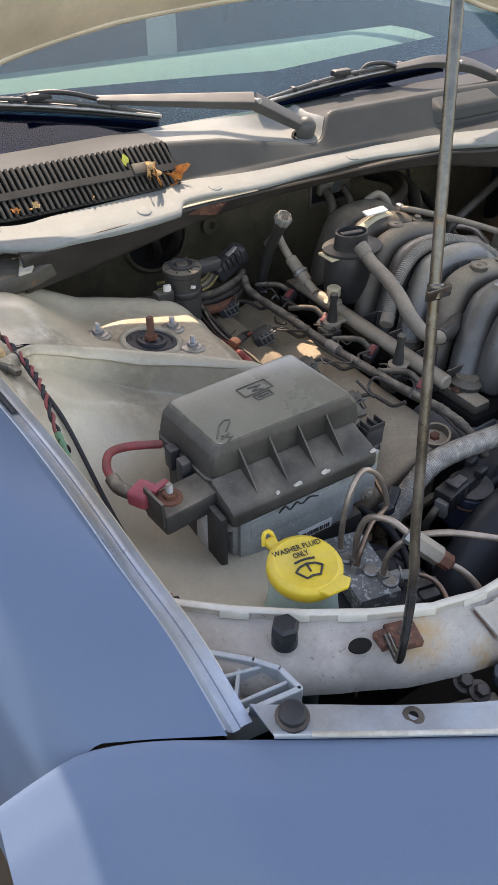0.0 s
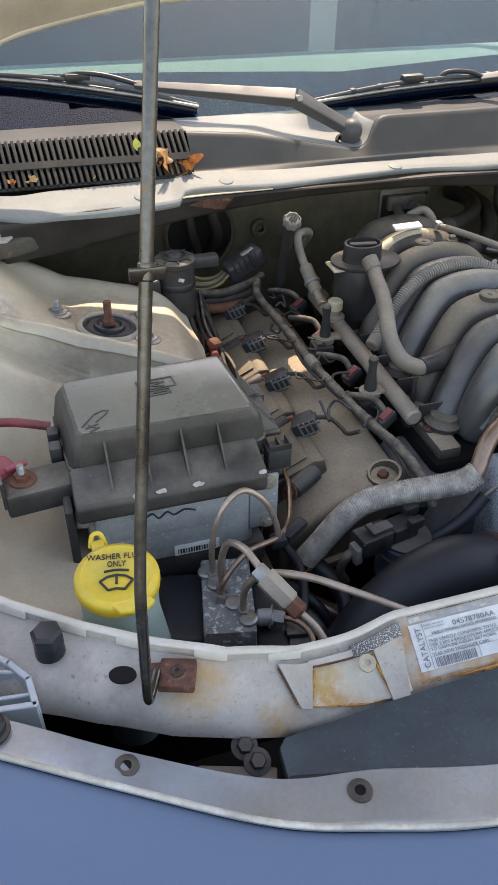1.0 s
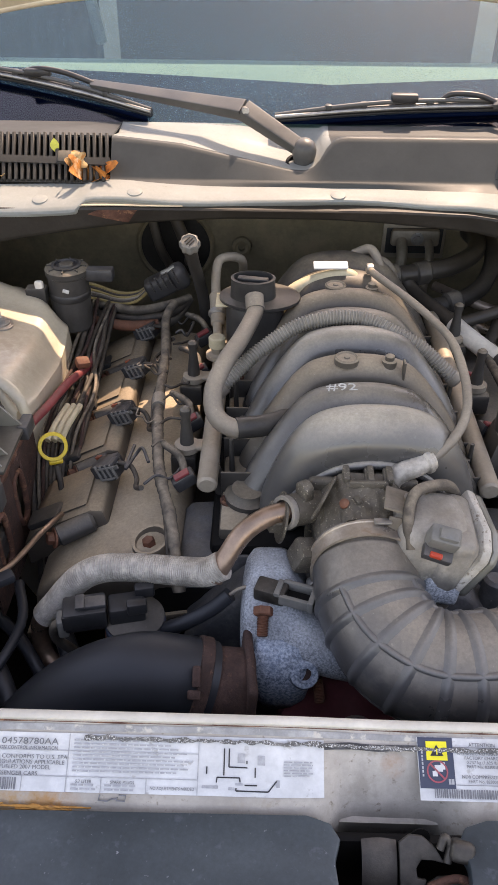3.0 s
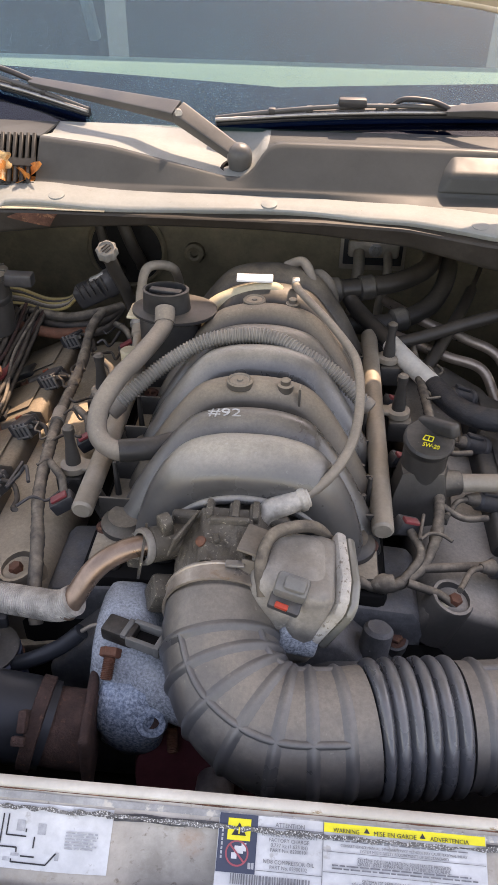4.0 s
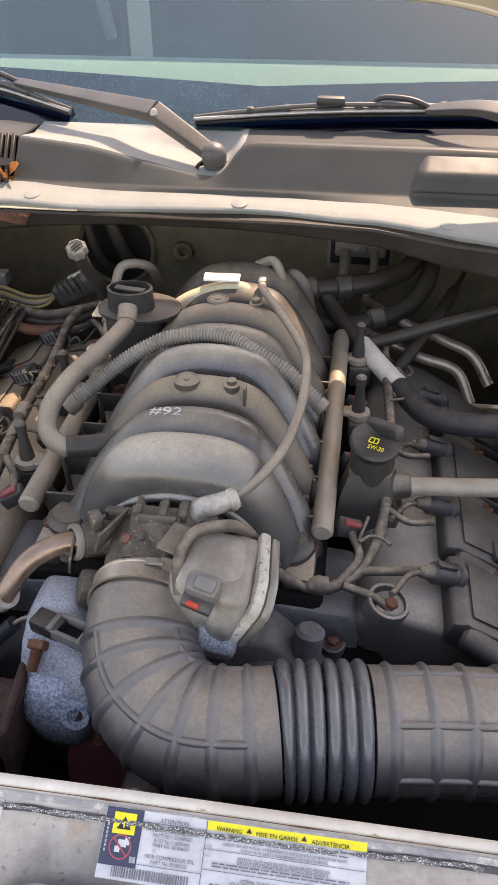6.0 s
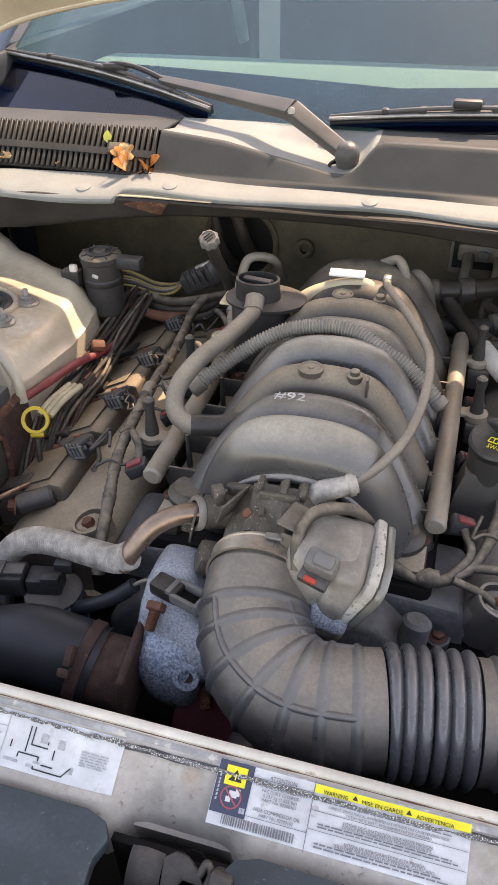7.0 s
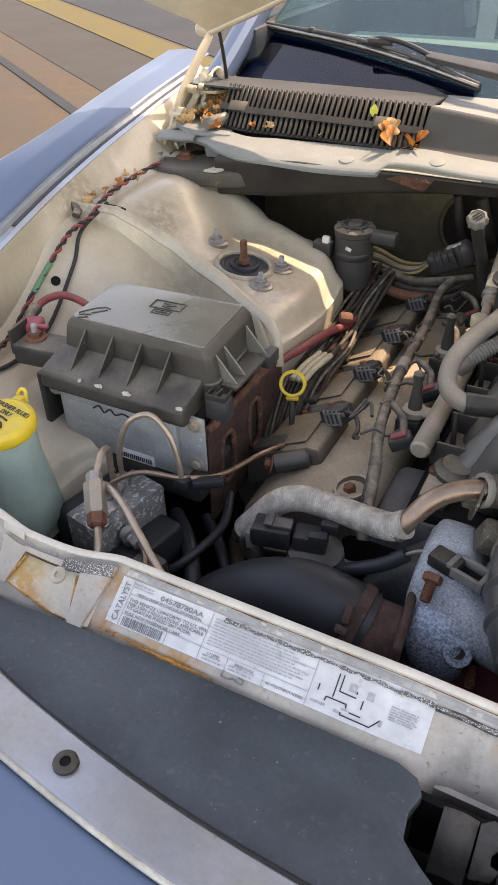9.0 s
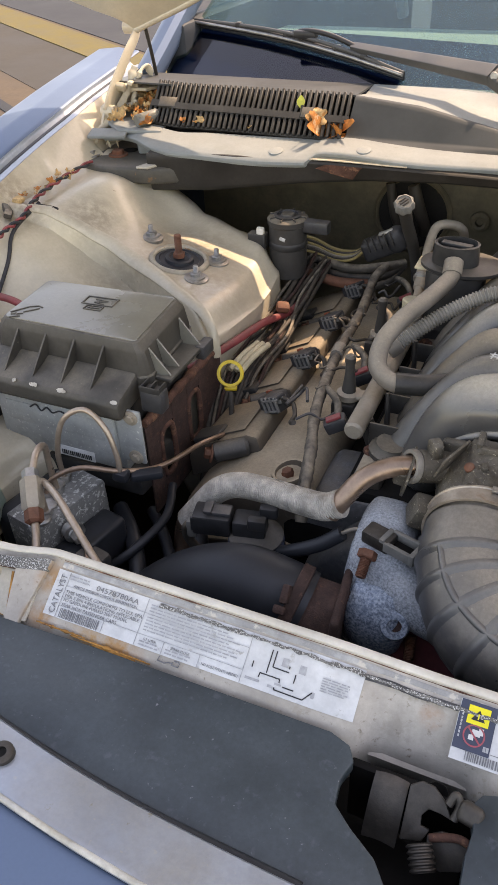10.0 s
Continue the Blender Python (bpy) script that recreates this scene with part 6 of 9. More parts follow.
# throttle body and the ribbed intake duct
tb = thing("throttle_body", (0.0, 0.31, 0.77), "grimy cast aluminium throttle body with a motor housing", "throttle body")
part("flange", box((0.0, 0.346, 0.812), (0.120, 0.012, 0.096), 0.010, seg=3), M["tbalu"], tb)
part("bore", cyl((0, 0.348, 0.813), (0, 0.275, 0.806), 0.050, n=36, bev=0.004), M["tbalu"], tb)


def casting(a, s):
    """Rough cast shell over the bore, swelling towards the flange, with two ridges."""
    r = 0.0515 + 0.006 * s ** 1.5 + 0.0045 * math.exp(-((a - 1.95) / 0.13) ** 2) + 0.0035 * math.exp(-((a - 1.15) / 0.16) ** 2)
    r += 0.0022 * noise.noise(Vector((a * 9, s * 5, 0.0))) + 0.0010 * noise.noise(Vector((a * 30, s * 15, 3.0)))
    return (r * math.cos(a), 0.281 + 0.062 * s, 0.807 + 0.006 * s + r * math.sin(a))


part("casting", sheet(casting, -0.2, math.pi + 0.2, 0, 1, 90, 26, 0.003), M["tbalu"], tb, "rough grimy casting", sharp=60)
part("left_fin", box((-0.044, 0.318, 0.856), (0.003, 0.046, 0.030), 0.001, (0, 20, -22)), M["tbalu"], tb)
for dx in (-0.020, 0.006, 0.026):
    part("top_rib", box((dx, 0.340, 0.869), (0.007, 0.022, 0.012), 0.002, (8, 0, 0)), M["tbalu"], tb)
part("housing", join(box((0.062, 0.284, 0.828), (0.078, 0.082, 0.094), 0.026, (0, 6, 0), seg=5), box((0.082, 0.280, 0.826), (0.036, 0.086, 0.084), 0.012, (0, 14, -4), seg=3)), M["tbhouse"], tb, "rounded motor housing")
RIM = [(-0.041, 0.043), (-0.040, -0.018), (-0.031, -0.039), (-0.020, -0.046), (0.032, -0.044), (0.044, -0.030), (0.042, 0.020), (0.032, 0.042)]


def cover(grow, z0, z1, x):
    bm = prism([(u * grow, v * grow) for u, v in RIM], z0, z1, "z", 0.004)
    bm.transform(pose(x, 0.283, 0.827, 0, 116, 5))
    return bm


part("housing_cover", cover(1.0, -0.006, 0.006, 0.097), M["chalky"], tb, "chalky white cover plate edge")
part("outer_cover", cover(0.97, 0.0065, 0.0165, 0.097), M["lid"], tb, "grey plastic outer cover")
conn = part("connector", box((0.065, 0.240, 0.874), (0.030, 0.020, 0.026), 0.004, (24, 10, -10)), M["plug"], tb, "grey plug connector")
part("connector_step", box((0.068, 0.234, 0.884), (0.020, 0.013, 0.012), 0.003, (24, 10, -10)), M["plug"], conn)
part("connector_mouth", box((0.060, 0.233, 0.861), (0.029, 0.015, 0.011), 0.002, (24, 14, -10)), M["conn"], conn)
part("connector_tab", box((0.057, 0.2268, 0.8645), (0.012, 0.005, 0.007), 0.001, (24, 14, -10)), M["redtab"], conn, "red lock tab")
part("cable_sleeve", tube([(0.040, 0.250, 0.850), (0.036, 0.268, 0.872), (0.044, 0.293, 0.884), (0.066, 0.310, 0.882), (0.09, 0.322, 0.868), (0.118, 0.345, 0.80)], 0.0062, 10), M["tape"], tb)
rnd = random.Random(8)
for k in range(3):
    part("cast_lump", box((rnd.uniform(-0.040, 0.026), rnd.uniform(0.284, 0.334), 0.866 + rnd.uniform(-0.008, 0.002)), (rnd.uniform(0.005, 0.012), rnd.uniform(0.005, 0.014), rnd.uniform(0.005, 0.010)), 0.0015, (rnd.uniform(-20, 20), rnd.uniform(-15, 15), rnd.uniform(0, 60))), M["tbalu"], tb)
for dx in (-0.018, 0.002, 0.022):
    part("bridge_rib", box((dx, 0.337, 0.866), (0.005, 0.028, 0.010), 0.002, (10, 0, 0)), M["tbalu"], tb)
part("bridge", box((0.002, 0.326, 0.868), (0.040, 0.006, 0.010), 0.002), M["tbalu"], tb)
part("white_crust", box((0.074, 0.244, 0.800), (0.040, 0.016, 0.030), 0.006, (-14, 12, 0), seg=3), M["alu"], tb, "white corroded housing foot")
part("housing_foot", box((0.060, 0.256, 0.778), (0.060, 0.034, 0.034), 0.012, (20, 0, 0), seg=3), M["tbhouse"], tb)
part("torn_gasket", box((0.028, 0.298, 0.872), (0.024, 0.044, 0.003), 0.001, (-10, 10, -12)), M["cardb"], tb, "torn brown gasket flap")
part("gasket_drop", box((0.026, 0.268, 0.852), (0.020, 0.003, 0.038), 0.001, (-18, 4, -10)), M["cardb"], tb)
part("nut", hexbolt((-0.088, 0.323, 0.822), (-1, -0.1, 0.2), 0.018, 0.014), M["tbalu"], tb)
part("boss", box((-0.060, 0.288, 0.800), (0.034, 0.030, 0.032), 0.006, (10, 20, 20)), M["tbalu"], tb)
part("screw", lathe([(0.0055, -0.004), (0.0052, 0.002), (0.003, 0.0035), (0.001, 0.004)], (-0.024, 0.302, 0.862), (-0.3, -0.4, 0.85), 18), M["rustbolt"], tb, "rust-stained boss")
clampr = thing("hose_clamp", (0, 0.276, 0.75), "stained steel band clamp round the duct", "clamp")
part("band", lathe([(0.0565, -0.010), (0.0592, -0.010), (0.0592, -0.008), (0.0580, -0.007), (0.0580, 0.007), (0.0592, 0.008), (0.0592, 0.010), (0.0565, 0.010), (0.0565, -0.010)], (0.001, 0.272, 0.805), (0, -1, -0.1), 48, caps=False), M["rustband"], clampr)
part("screw_box", box((-0.052, 0.268, 0.776), (0.016, 0.014, 0.012), 0.003, (0, 40, 0)), M["steel"], clampr)
part("band_tag", box((0.012, 0.272, 0.866), (0.018, 0.008, 0.003), 0.001), M["steel"], clampr)

DUCT = [(0.0, 0.292, 0.807), (0.0, 0.262, 0.801), (0.004, 0.228, 0.790), (0.022, 0.190, 0.779), (0.058, 0.168, 0.771), (0.105, 0.168, 0.771), (0.150, 0.177, 0.771), (0.20, 0.184, 0.771), (0.24, 0.189, 0.771), (0.30, 0.196, 0.771), (0.45, 0.208, 0.770), (0.66, 0.218, 0.770)]
dpath = even(curve(DUCT, 24), 0.00125)
dlen = len(dpath)
share = lambda x: min(range(dlen), key=lambda i: abs(dpath[i].x - x) + (1 if i < 60 else 0))
B0, B1 = share(0.139), share(0.219)


def duct_r(i, s):
    r = 0.0555
    if i < 20:
        return 0.054
    if B0 <= i <= B1:
        k = (i - B0) / (B1 - B0) * 6
        return 0.0490 + 0.0118 * abs(math.sin(math.pi * k)) ** 0.32
    return r


duct = thing("intake_duct", (0.2, 0.18, 0.71), "dusty black ribbed rubber air intake duct with bellows", "air duct")
part("elbow", sweep(dpath[:B0 + 1], duct_r, 48, up=(0, 0, 1)), M["duct"], duct, sharp=50)
part("bellows", sweep(dpath[B0:B1 + 1], lambda i, s: duct_r(i + B0, s), 48, up=(0, 0, 1)), M["ductrib"], duct, "grey rubber bellows", sharp=50)
part("straight", sweep(dpath[B1:], lambda i, s: duct_r(i + B1, s), 48, up=(0, 0, 1)), M["duct"], duct, sharp=50)
for i in list(range(48, B0 - 26, 20)) + [B0 - 20] + list(range(B1 + 14, dlen - 8, 26)):
    t = dpath[i + 1] - dpath[i - 1]
    part("rib_ring", lathe([(0.0550, -0.0068), (0.0557, -0.0050), (0.0572, -0.0030), (0.0582, -0.0013), (0.0585, 0.0), (0.0582, 0.0013), (0.0572, 0.0030), (0.0557, 0.0050), (0.0550, 0.0068)], dpath[i], t, 56, caps=False), M["ductcrest"], duct, sharp=80)
for ang, spans in ((28, 1), (78, 1), (-25, 1), (42, 0), (-38, 0), (128, 0)):
    for a, b in (((48, B0 - 19),), ((B1 + 14, dlen - 12),))[spans]:
        pts = []
        for i in range(a, b, 6):
            t = (dpath[i + 1] - dpath[i - 1]).normalized()
            u = Vector((0, 0, 1)) - t * t.z
            u.normalize()
            v = t.cross(u)
            pts.append(dpath[i] + (u * math.cos(radians(ang)) + v * math.sin(radians(ang))) * 0.0537)
        part("rib", sweep(pts, 0.0048, 12, flat=0.8), M["ductcrest"], duct, sharp=80)

# thermostat housing, radiator hose
th = thing("thermostat_housing", (-0.08, 0.25, 0.66), "white-corroded aluminium thermostat housing", "thermostat housing")
slab = []
for k, (z, x0, x1, y0, y1) in enumerate(((0.655, -0.128, -0.050, 0.205, 0.300), (0.700, -0.130, -0.046, 0.206, 0.306), (0.735, -0.131, -0.050, 0.216, 0.310), (0.760, -0.129, -0.058, 0.232, 0.312), (0.778, -0.126, -0.068, 0.250, 0.313), (0.788, -0.120, -0.078, 0.268, 0.311), (0.7915, -0.112, -0.086, 0.280, 0.306))):
    cx, cy, hx, hy = (x0 + x1) / 2, (y0 + y1) / 2, (x1 - x0) / 2, (y1 - y0) / 2
    slab.append([(cx + hx * math.copysign(abs(math.cos(a)) ** 0.45, math.cos(a)), cy + hy * math.copysign(abs(math.sin(a)) ** 0.45, math.sin(a)), z) for a in [2 * math.pi * q / 32 for q in range(32)]])
part("upper_body", loft(slab), M["alu"], th, sharp=70)
web = []
for z, x0, x1, y0 in ((0.640, -0.106, -0.070, 0.206), (0.665, -0.116, -0.056, 0.196), (0.700, -0.124, -0.050, 0.190), (0.725, -0.122, -0.056, 0.196), (0.742, -0.112, -0.064, 0.208)):
    cx, hx = (x0 + x1) / 2, (x1 - x0) / 2
    web.append([(cx + hx * math.copysign(abs(math.cos(a)) ** 0.6, math.cos(a)), 0.222 + (0.222 - y0) * math.copysign(abs(math.sin(a)) ** 0.6, math.sin(a)), z) for a in [2 * math.pi * q / 24 for q in range(24)]])
part("front_web", loft(web), M["alublue"], th, sharp=70)
part("neck", tube([(-0.080, 0.262, 0.735), (-0.062, 0.238, 0.730), (-0.040, 0.228, 0.722), (-0.010, 0.226, 0.712), (0.02, 0.23, 0.70)], lambda i, s: 0.032 - 0.006 * s, 24), M["alu"], th)
part("lug", lathe([(0.017, -0.034), (0.0160, 0.002), (0.0140, 0.005), (0.0080, 0.005), (0.0075, -0.006)], (-0.062, 0.198, 0.716), (0.10, -0.82, 0.50), 24), M["alublue"], th, "bolt lug")
part("lug_bolt", cyl((-0.062, 0.203, 0.713), (-0.0615, 0.199, 0.7155), 0.0076, n=14), M["rustdark"], th, "rust in the lug hole")
part("front_stud", stud((-0.106, 0.240, 0.770), (-0.02, -0.75, -0.42), 0.0062, 0.030), M["rustbolt"], th, "rusty orange stud")
part("stud_nut", hexbolt((-0.106, 0.240, 0.770), (-0.02, -0.75, -0.42), 0.0105, 0.009, False), M["rustbolt"], th)
part("side_stud", stud((-0.046, 0.212, 0.690), (0.1, -0.5, -0.6), 0.006, 0.026), M["rustbolt"], th)
part("outlet_flange", box((-0.121, 0.190, 0.703), (0.010, 0.082, 0.090), 0.02, (0, 4, 6), seg=3), M["rustdark"], th, "rusty outlet flange")
part("outlet", cyl((-0.118, 0.190, 0.705), (-0.166, 0.187, 0.713), 0.038, n=28, bev=0.003), M["rustdark"], th, "rusty outlet pipe")
sens = thing("temperature_sensor", (-0.09, 0.265, 0.76), "grey temperature sensor plug with a thin wire", "sensor")
part("plug", box((-0.098, 0.252, 0.782), (0.034, 0.022, 0.017), 0.003, (0, 0, -18)), M["latchsteel"], sens)
part("frame_bar", box((-0.068, 0.2535, 0.786), (0.034, 0.005, 0.012), 0.001, (0, 0, -18)), M["plug"], sens)
part("frame_bar", box((-0.074, 0.2345, 0.784), (0.034, 0.005, 0.012), 0.001, (0, 0, -18)), M["plug"], sens)
part("frame_bar", box((-0.055, 0.2385, 0.785), (0.006, 0.026, 0.014), 0.001, (0, 0, -18)), M["plug"], sens)
part("frame_bar", box((-0.090, 0.2495, 0.786), (0.006, 0.022, 0.012), 0.001, (0, 0, -18)), M["plug"], sens)
part("plug_window", box((-0.072, 0.2440, 0.779), (0.030, 0.018, 0.006), 0.001, (0, 0, -18)), M["dark"], sens)
part("wire", tube([(-0.100, 0.258, 0.783), (-0.125, 0.262, 0.776), (-0.14, 0.262, 0.766), (-0.155, 0.258, 0.752)], 0.0022, 8), M["hose"], sens)
part("sleeve", tube([(-0.142, 0.262, 0.764), (-0.165, 0.255, 0.745), (-0.20, 0.25, 0.725), (-0.235, 0.26, 0.70)], 0.0085, 12), M["rubber"], sens)
rh = thing("radiator_hose", (-0.27, 0.18, 0.6), "thick black rubber upper radiator hose", "radiator hose")
part("hose", tube([(-0.160, 0.188, 0.712), (-0.19, 0.187, 0.722), (-0.235, 0.184, 0.728), (-0.29, 0.180, 0.704), (-0.345, 0.168, 0.655), (-0.39, 0.15, 0.58), (-0.43, 0.11, 0.48)], 0.042, 32, 10), M["rubber"], rh)
part("hose_clamp", lathe([(0.0425, -0.007), (0.0450, -0.006), (0.0450, 0.006), (0.0425, 0.007), (0.0425, -0.007)], (-0.172, 0.1875, 0.716), (1, 0, -0.3), 40, caps=False), M["rustdark"], rh, "rusty spring clamp")
part("clamp_ear", box((-0.170, 0.162, 0.757), (0.008, 0.020, 0.014), 0.002, (40, 0, 0)), M["rustdark"], rh)
part("clamp_ear", box((-0.172, 0.148, 0.747), (0.013, 0.009, 0.008), 0.002, (40, 0, 0)), M["rustdark"], rh)

# exhaust gas pipe with its heat sleeve
eg = thing("heater_pipe", (-0.25, 0.3, 0.68), "copper-brown steel pipe in a ribbed silver heat sleeve", "pipe")
part("heat_sleeve", bellows([(-0.366, 0.305, 0.672), (-0.350, 0.303, 0.695), (-0.318, 0.302, 0.738), (-0.288, 0.302, 0.757), (-0.25, 0.299, 0.763), (-0.20, 0.288, 0.771), (-0.168, 0.278, 0.781), (-0.150, 0.277, 0.793)], 0.0152, 0.0027, 0.0010, 24), M["foil"], eg, "ribbed silver heat sleeve")
part("steel_pipe", tube([(-0.160, 0.272, 0.778), (-0.149, 0.279, 0.797), (-0.130, 0.297, 0.820), (-0.105, 0.312, 0.831), (-0.07, 0.323, 0.836)], 0.0112, 18), M["copper"], eg)
part("lower_pipe", tube([(-0.355, 0.304, 0.688), (-0.375, 0.305, 0.655), (-0.37, 0.29, 0.615), (-0.33, 0.26, 0.60)], 0.0115, 16), M["copper"], eg)
part("collar", lathe([(0.0142, -0.002), (0.0160, -0.0035), (0.0185, -0.002), (0.0192, 0.001), (0.0185, 0.005), (0.0142, 0.005), (0.0142, -0.002)], (-0.083, 0.3165, 0.8355), (-0.76, -0.58, 0.28), 36, caps=False), M["tbhouse"], eg, "grey collar ring")
part("socket", cyl((-0.079, 0.3196, 0.8345), (-0.044, 0.338, 0.829), 0.0182, n=28, bev=0.002), M["tbalu"], eg)
tab = prism([(-0.010, 0.0), (0.010, 0.0), (0.009, 0.016), (0.004, 0.020), (-0.004, 0.020), (-0.009, 0.016)], -0.006, 0.006, "z", 0.002)
tab.transform(pose(-0.064, 0.329, 0.847, 90, 0, -55))
part("socket_tab", tab, M["tbalu"], eg)
ev = thing("purge_valve", (-0.255, 0.262, 0.66), "blue-grey valve unit with a black plug connector", "valve")
part("can", cyl((-0.248, 0.262, 0.655), (-0.248, 0.262, 0.722), 0.034, n=28, bev=0.005), M["navy"], ev, "dark blue can")
part("rim", lathe([(0.034, 0), (0.0355, 0.002), (0.034, 0.004)], (-0.248, 0.262, 0.700), n=28), M["rustbolt"], ev)
part("lid_disc", lathe([(0.033, 0.0), (0.033, 0.003), (0.024, 0.006), (0.012, 0.006)], (-0.248, 0.262, 0.721), n=28), M["coildark"], ev, "dark can lid")
part("head", box((-0.256, 0.264, 0.736), (0.040, 0.028, 0.024), 0.004, (0, 0, 12)), M["blackplug"], ev)
part("plug", box((-0.300, 0.254, 0.738), (0.046, 0.030, 0.028), 0.003, (0, 0, 12)), M["blackplug"], ev)
for k in range(3):
    part("plug_rib", box((-0.316 + 0.014 * k, 0.2372 + 0.003 * k, 0.740), (0.010, 0.004, 0.020), 0.001, (0, 0, 12)), M["blackplug"], ev)
part("plug_latch", box((-0.291, 0.254, 0.7545), (0.030, 0.016, 0.006), 0.002, (0, 0, 12)), M["conn"], ev)
part("latch_bridge", box((-0.303, 0.251, 0.7585), (0.010, 0.020, 0.004), 0.001, (0, 0, 12)), M["conn"], ev)
for q in (-0.012, 0.012):
    part("head_block", box((-0.240 + 0.2 * q, 0.266 + q, 0.750), (0.022, 0.012, 0.016), 0.003, (0, 0, 12)), M["blackplug"], ev)
part("plug_clip", box((-0.324, 0.246, 0.728), (0.012, 0.020, 0.026), 0.003, (0, 0, 12)), M["plug"], ev)
part("plug_tail", tube([(-0.324, 0.250, 0.730), (-0.336, 0.250, 0.716), (-0.338, 0.256, 0.690), (-0.325, 0.262, 0.662)], 0.006, 10), M["tape"], ev)

# oil filler
of = thing("oil_filler", (0.21, 0.5, 0.74), "black oil filler neck with a finned cap", "oil filler")
nb = [[(0.172, 0.462, 0.735), (0.252, 0.470, 0.735), (0.262, 0.500, 0.735), (0.248, 0.545, 0.735), (0.182, 0.548, 0.735), (0.168, 0.505, 0.735)], [(0.180, 0.470, 0.795), (0.240, 0.476, 0.795), (0.248, 0.502, 0.795), (0.240, 0.534, 0.795), (0.190, 0.536, 0.795), (0.180, 0.506, 0.795)], [(0.188, 0.480, 0.818), (0.236, 0.483, 0.818), (0.242, 0.503, 0.818), (0.236, 0.527, 0.818), (0.194, 0.529, 0.818), (0.187, 0.506, 0.818)]]
part("neck_body", loft(nb), M["blackp"], of, sharp=30)
part("neck", cyl((0.213, 0.503, 0.800), (0.2145, 0.505, 0.846), 0.0265, n=28, bev=0.002), M["blackp"], of)
cap = part("cap", lathe([(0.0285, 0), (0.0295, 0.003), (0.0295, 0.009), (0.027, 0.012), (0.010, 0.0125)], (0.2145, 0.505, 0.846), (0.06, -0.28, 1), 32), M["blackc"], of, "round black cap")
part("cap_grip", box((0.225, 0.512, 0.866), (0.015, 0.054, 0.018), 0.005, (-16, 3, 42), seg=3), M["blackc"], cap)
tilt = Matrix.Translation((0.2090, 0.4900, 0.8556)) @ pose(0, 0, 0, 15.6, -3.4, -24)
part("cap_print", lettering("SAE 5W-20", 0.0085, tilt, fit=0.033), M["warn"], cap, "yellow printed grade")
part("cap_symbol", join(*[tube([tuple(tilt @ Vector((a, b, 0.0006))), tuple(tilt @ Vector((c, d, 0.0006)))], 0.0007, 5, 1) for a, b, c, d in ((-0.005, 0.006, 0.006, 0.006), (0.006, 0.006, 0.006, 0.013), (0.006, 0.013, -0.004, 0.013), (-0.004, 0.013, -0.005, 0.006), (0.001, 0.006, 0.001, 0.013))]), M["warn"], cap)
part("outlet", cyl((0.232, 0.498, 0.792), (0.262, 0.500, 0.795), 0.019, 0.0145, n=22, bev=0.002), M["blackp"], of)
solo("breather_pipe", tube([(0.255, 0.4995, 0.794), (0.32, 0.502, 0.797), (0.42, 0.508, 0.80), (0.55, 0.52, 0.79)], 0.0112, 16), M["rail"], (0.35, 0.5, 0.78), "tan breather pipe from the oil filler", "pipe")

# ---- fuse box and control module ----
fb = thing("fuse_box", (-0.535, 0.385, 0.76), "dusty black fuse box with a pale-topped ribbed lid", "fuse box")
LID = [(-0.646, 0.452), (-0.434, 0.466), (-0.424, 0.334), (-0.638, 0.334)]
lc = Vector((-0.5355, 0.3965))


def lid_ring(grow, z, cut=0.010):
    """The lid's outline with cut corners, grown outwards."""
    out, n = [], len(LID)
    P = [lc + (Vector(p) - lc) * (1 + grow / 0.085 * (0.8 if abs(p[0] - lc.x) > 0.05 else 1)) for p in LID]
    for i in range(n):
        p, a, b = P[i], P[i - 1], P[(i + 1) % n]
        for q in ((a - p).normalized(), ((a - p).normalized() + (b - p).normalized()) * 0.35, (b - p).normalized()):
            out.append((*(p + q * cut), z))
    return out


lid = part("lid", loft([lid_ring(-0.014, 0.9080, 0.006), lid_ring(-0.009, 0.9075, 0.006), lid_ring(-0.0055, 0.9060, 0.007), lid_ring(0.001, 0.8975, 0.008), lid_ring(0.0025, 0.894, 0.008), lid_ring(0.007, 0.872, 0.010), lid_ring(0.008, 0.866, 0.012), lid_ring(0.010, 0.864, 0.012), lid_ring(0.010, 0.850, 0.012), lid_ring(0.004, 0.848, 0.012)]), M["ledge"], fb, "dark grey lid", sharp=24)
part("lid_top", loft([lid_ring(-0.012, 0.9074, 0.006), lid_ring(-0.0085, 0.9076, 0.006), lid_ring(-0.0090, 0.9087, 0.006), lid_ring(-0.0110, 0.9092, 0.006)]), M["lidtop"], lid, "top face, sky sheen put into its pale colour", sharp=24)
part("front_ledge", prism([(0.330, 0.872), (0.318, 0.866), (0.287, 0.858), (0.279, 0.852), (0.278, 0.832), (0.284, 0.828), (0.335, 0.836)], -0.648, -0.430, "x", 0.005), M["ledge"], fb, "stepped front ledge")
for x in (-0.605, -0.562, -0.519, -0.476):
    part("fin", prism([(0.333, 0.898), (0.330, 0.866), (0.290, 0.8585)], x - 0.0012, x + 0.0012, "x"), M["ledge"], fb)
for y in (0.350, 0.372, 0.43):
    part("side_fin", prism([(-0.424, 0.896), (-0.396, 0.862), (-0.424, 0.858)], y, y + 0.0025, "y"), M["lid"], fb)
part("side_ledge", box((-0.410, 0.395, 0.857), (0.034, 0.10, 0.006), 0.002), M["ledge"], fb)
part("side_latch", box((-0.405, 0.322, 0.843), (0.030, 0.020, 0.030), 0.003), M["conn"], fb)
for k in range(3):
    part("latch_wall", box((-0.417 + 0.012 * k, 0.322, 0.861), (0.002, 0.020, 0.008), 0.0006), M["blackc"], fb)
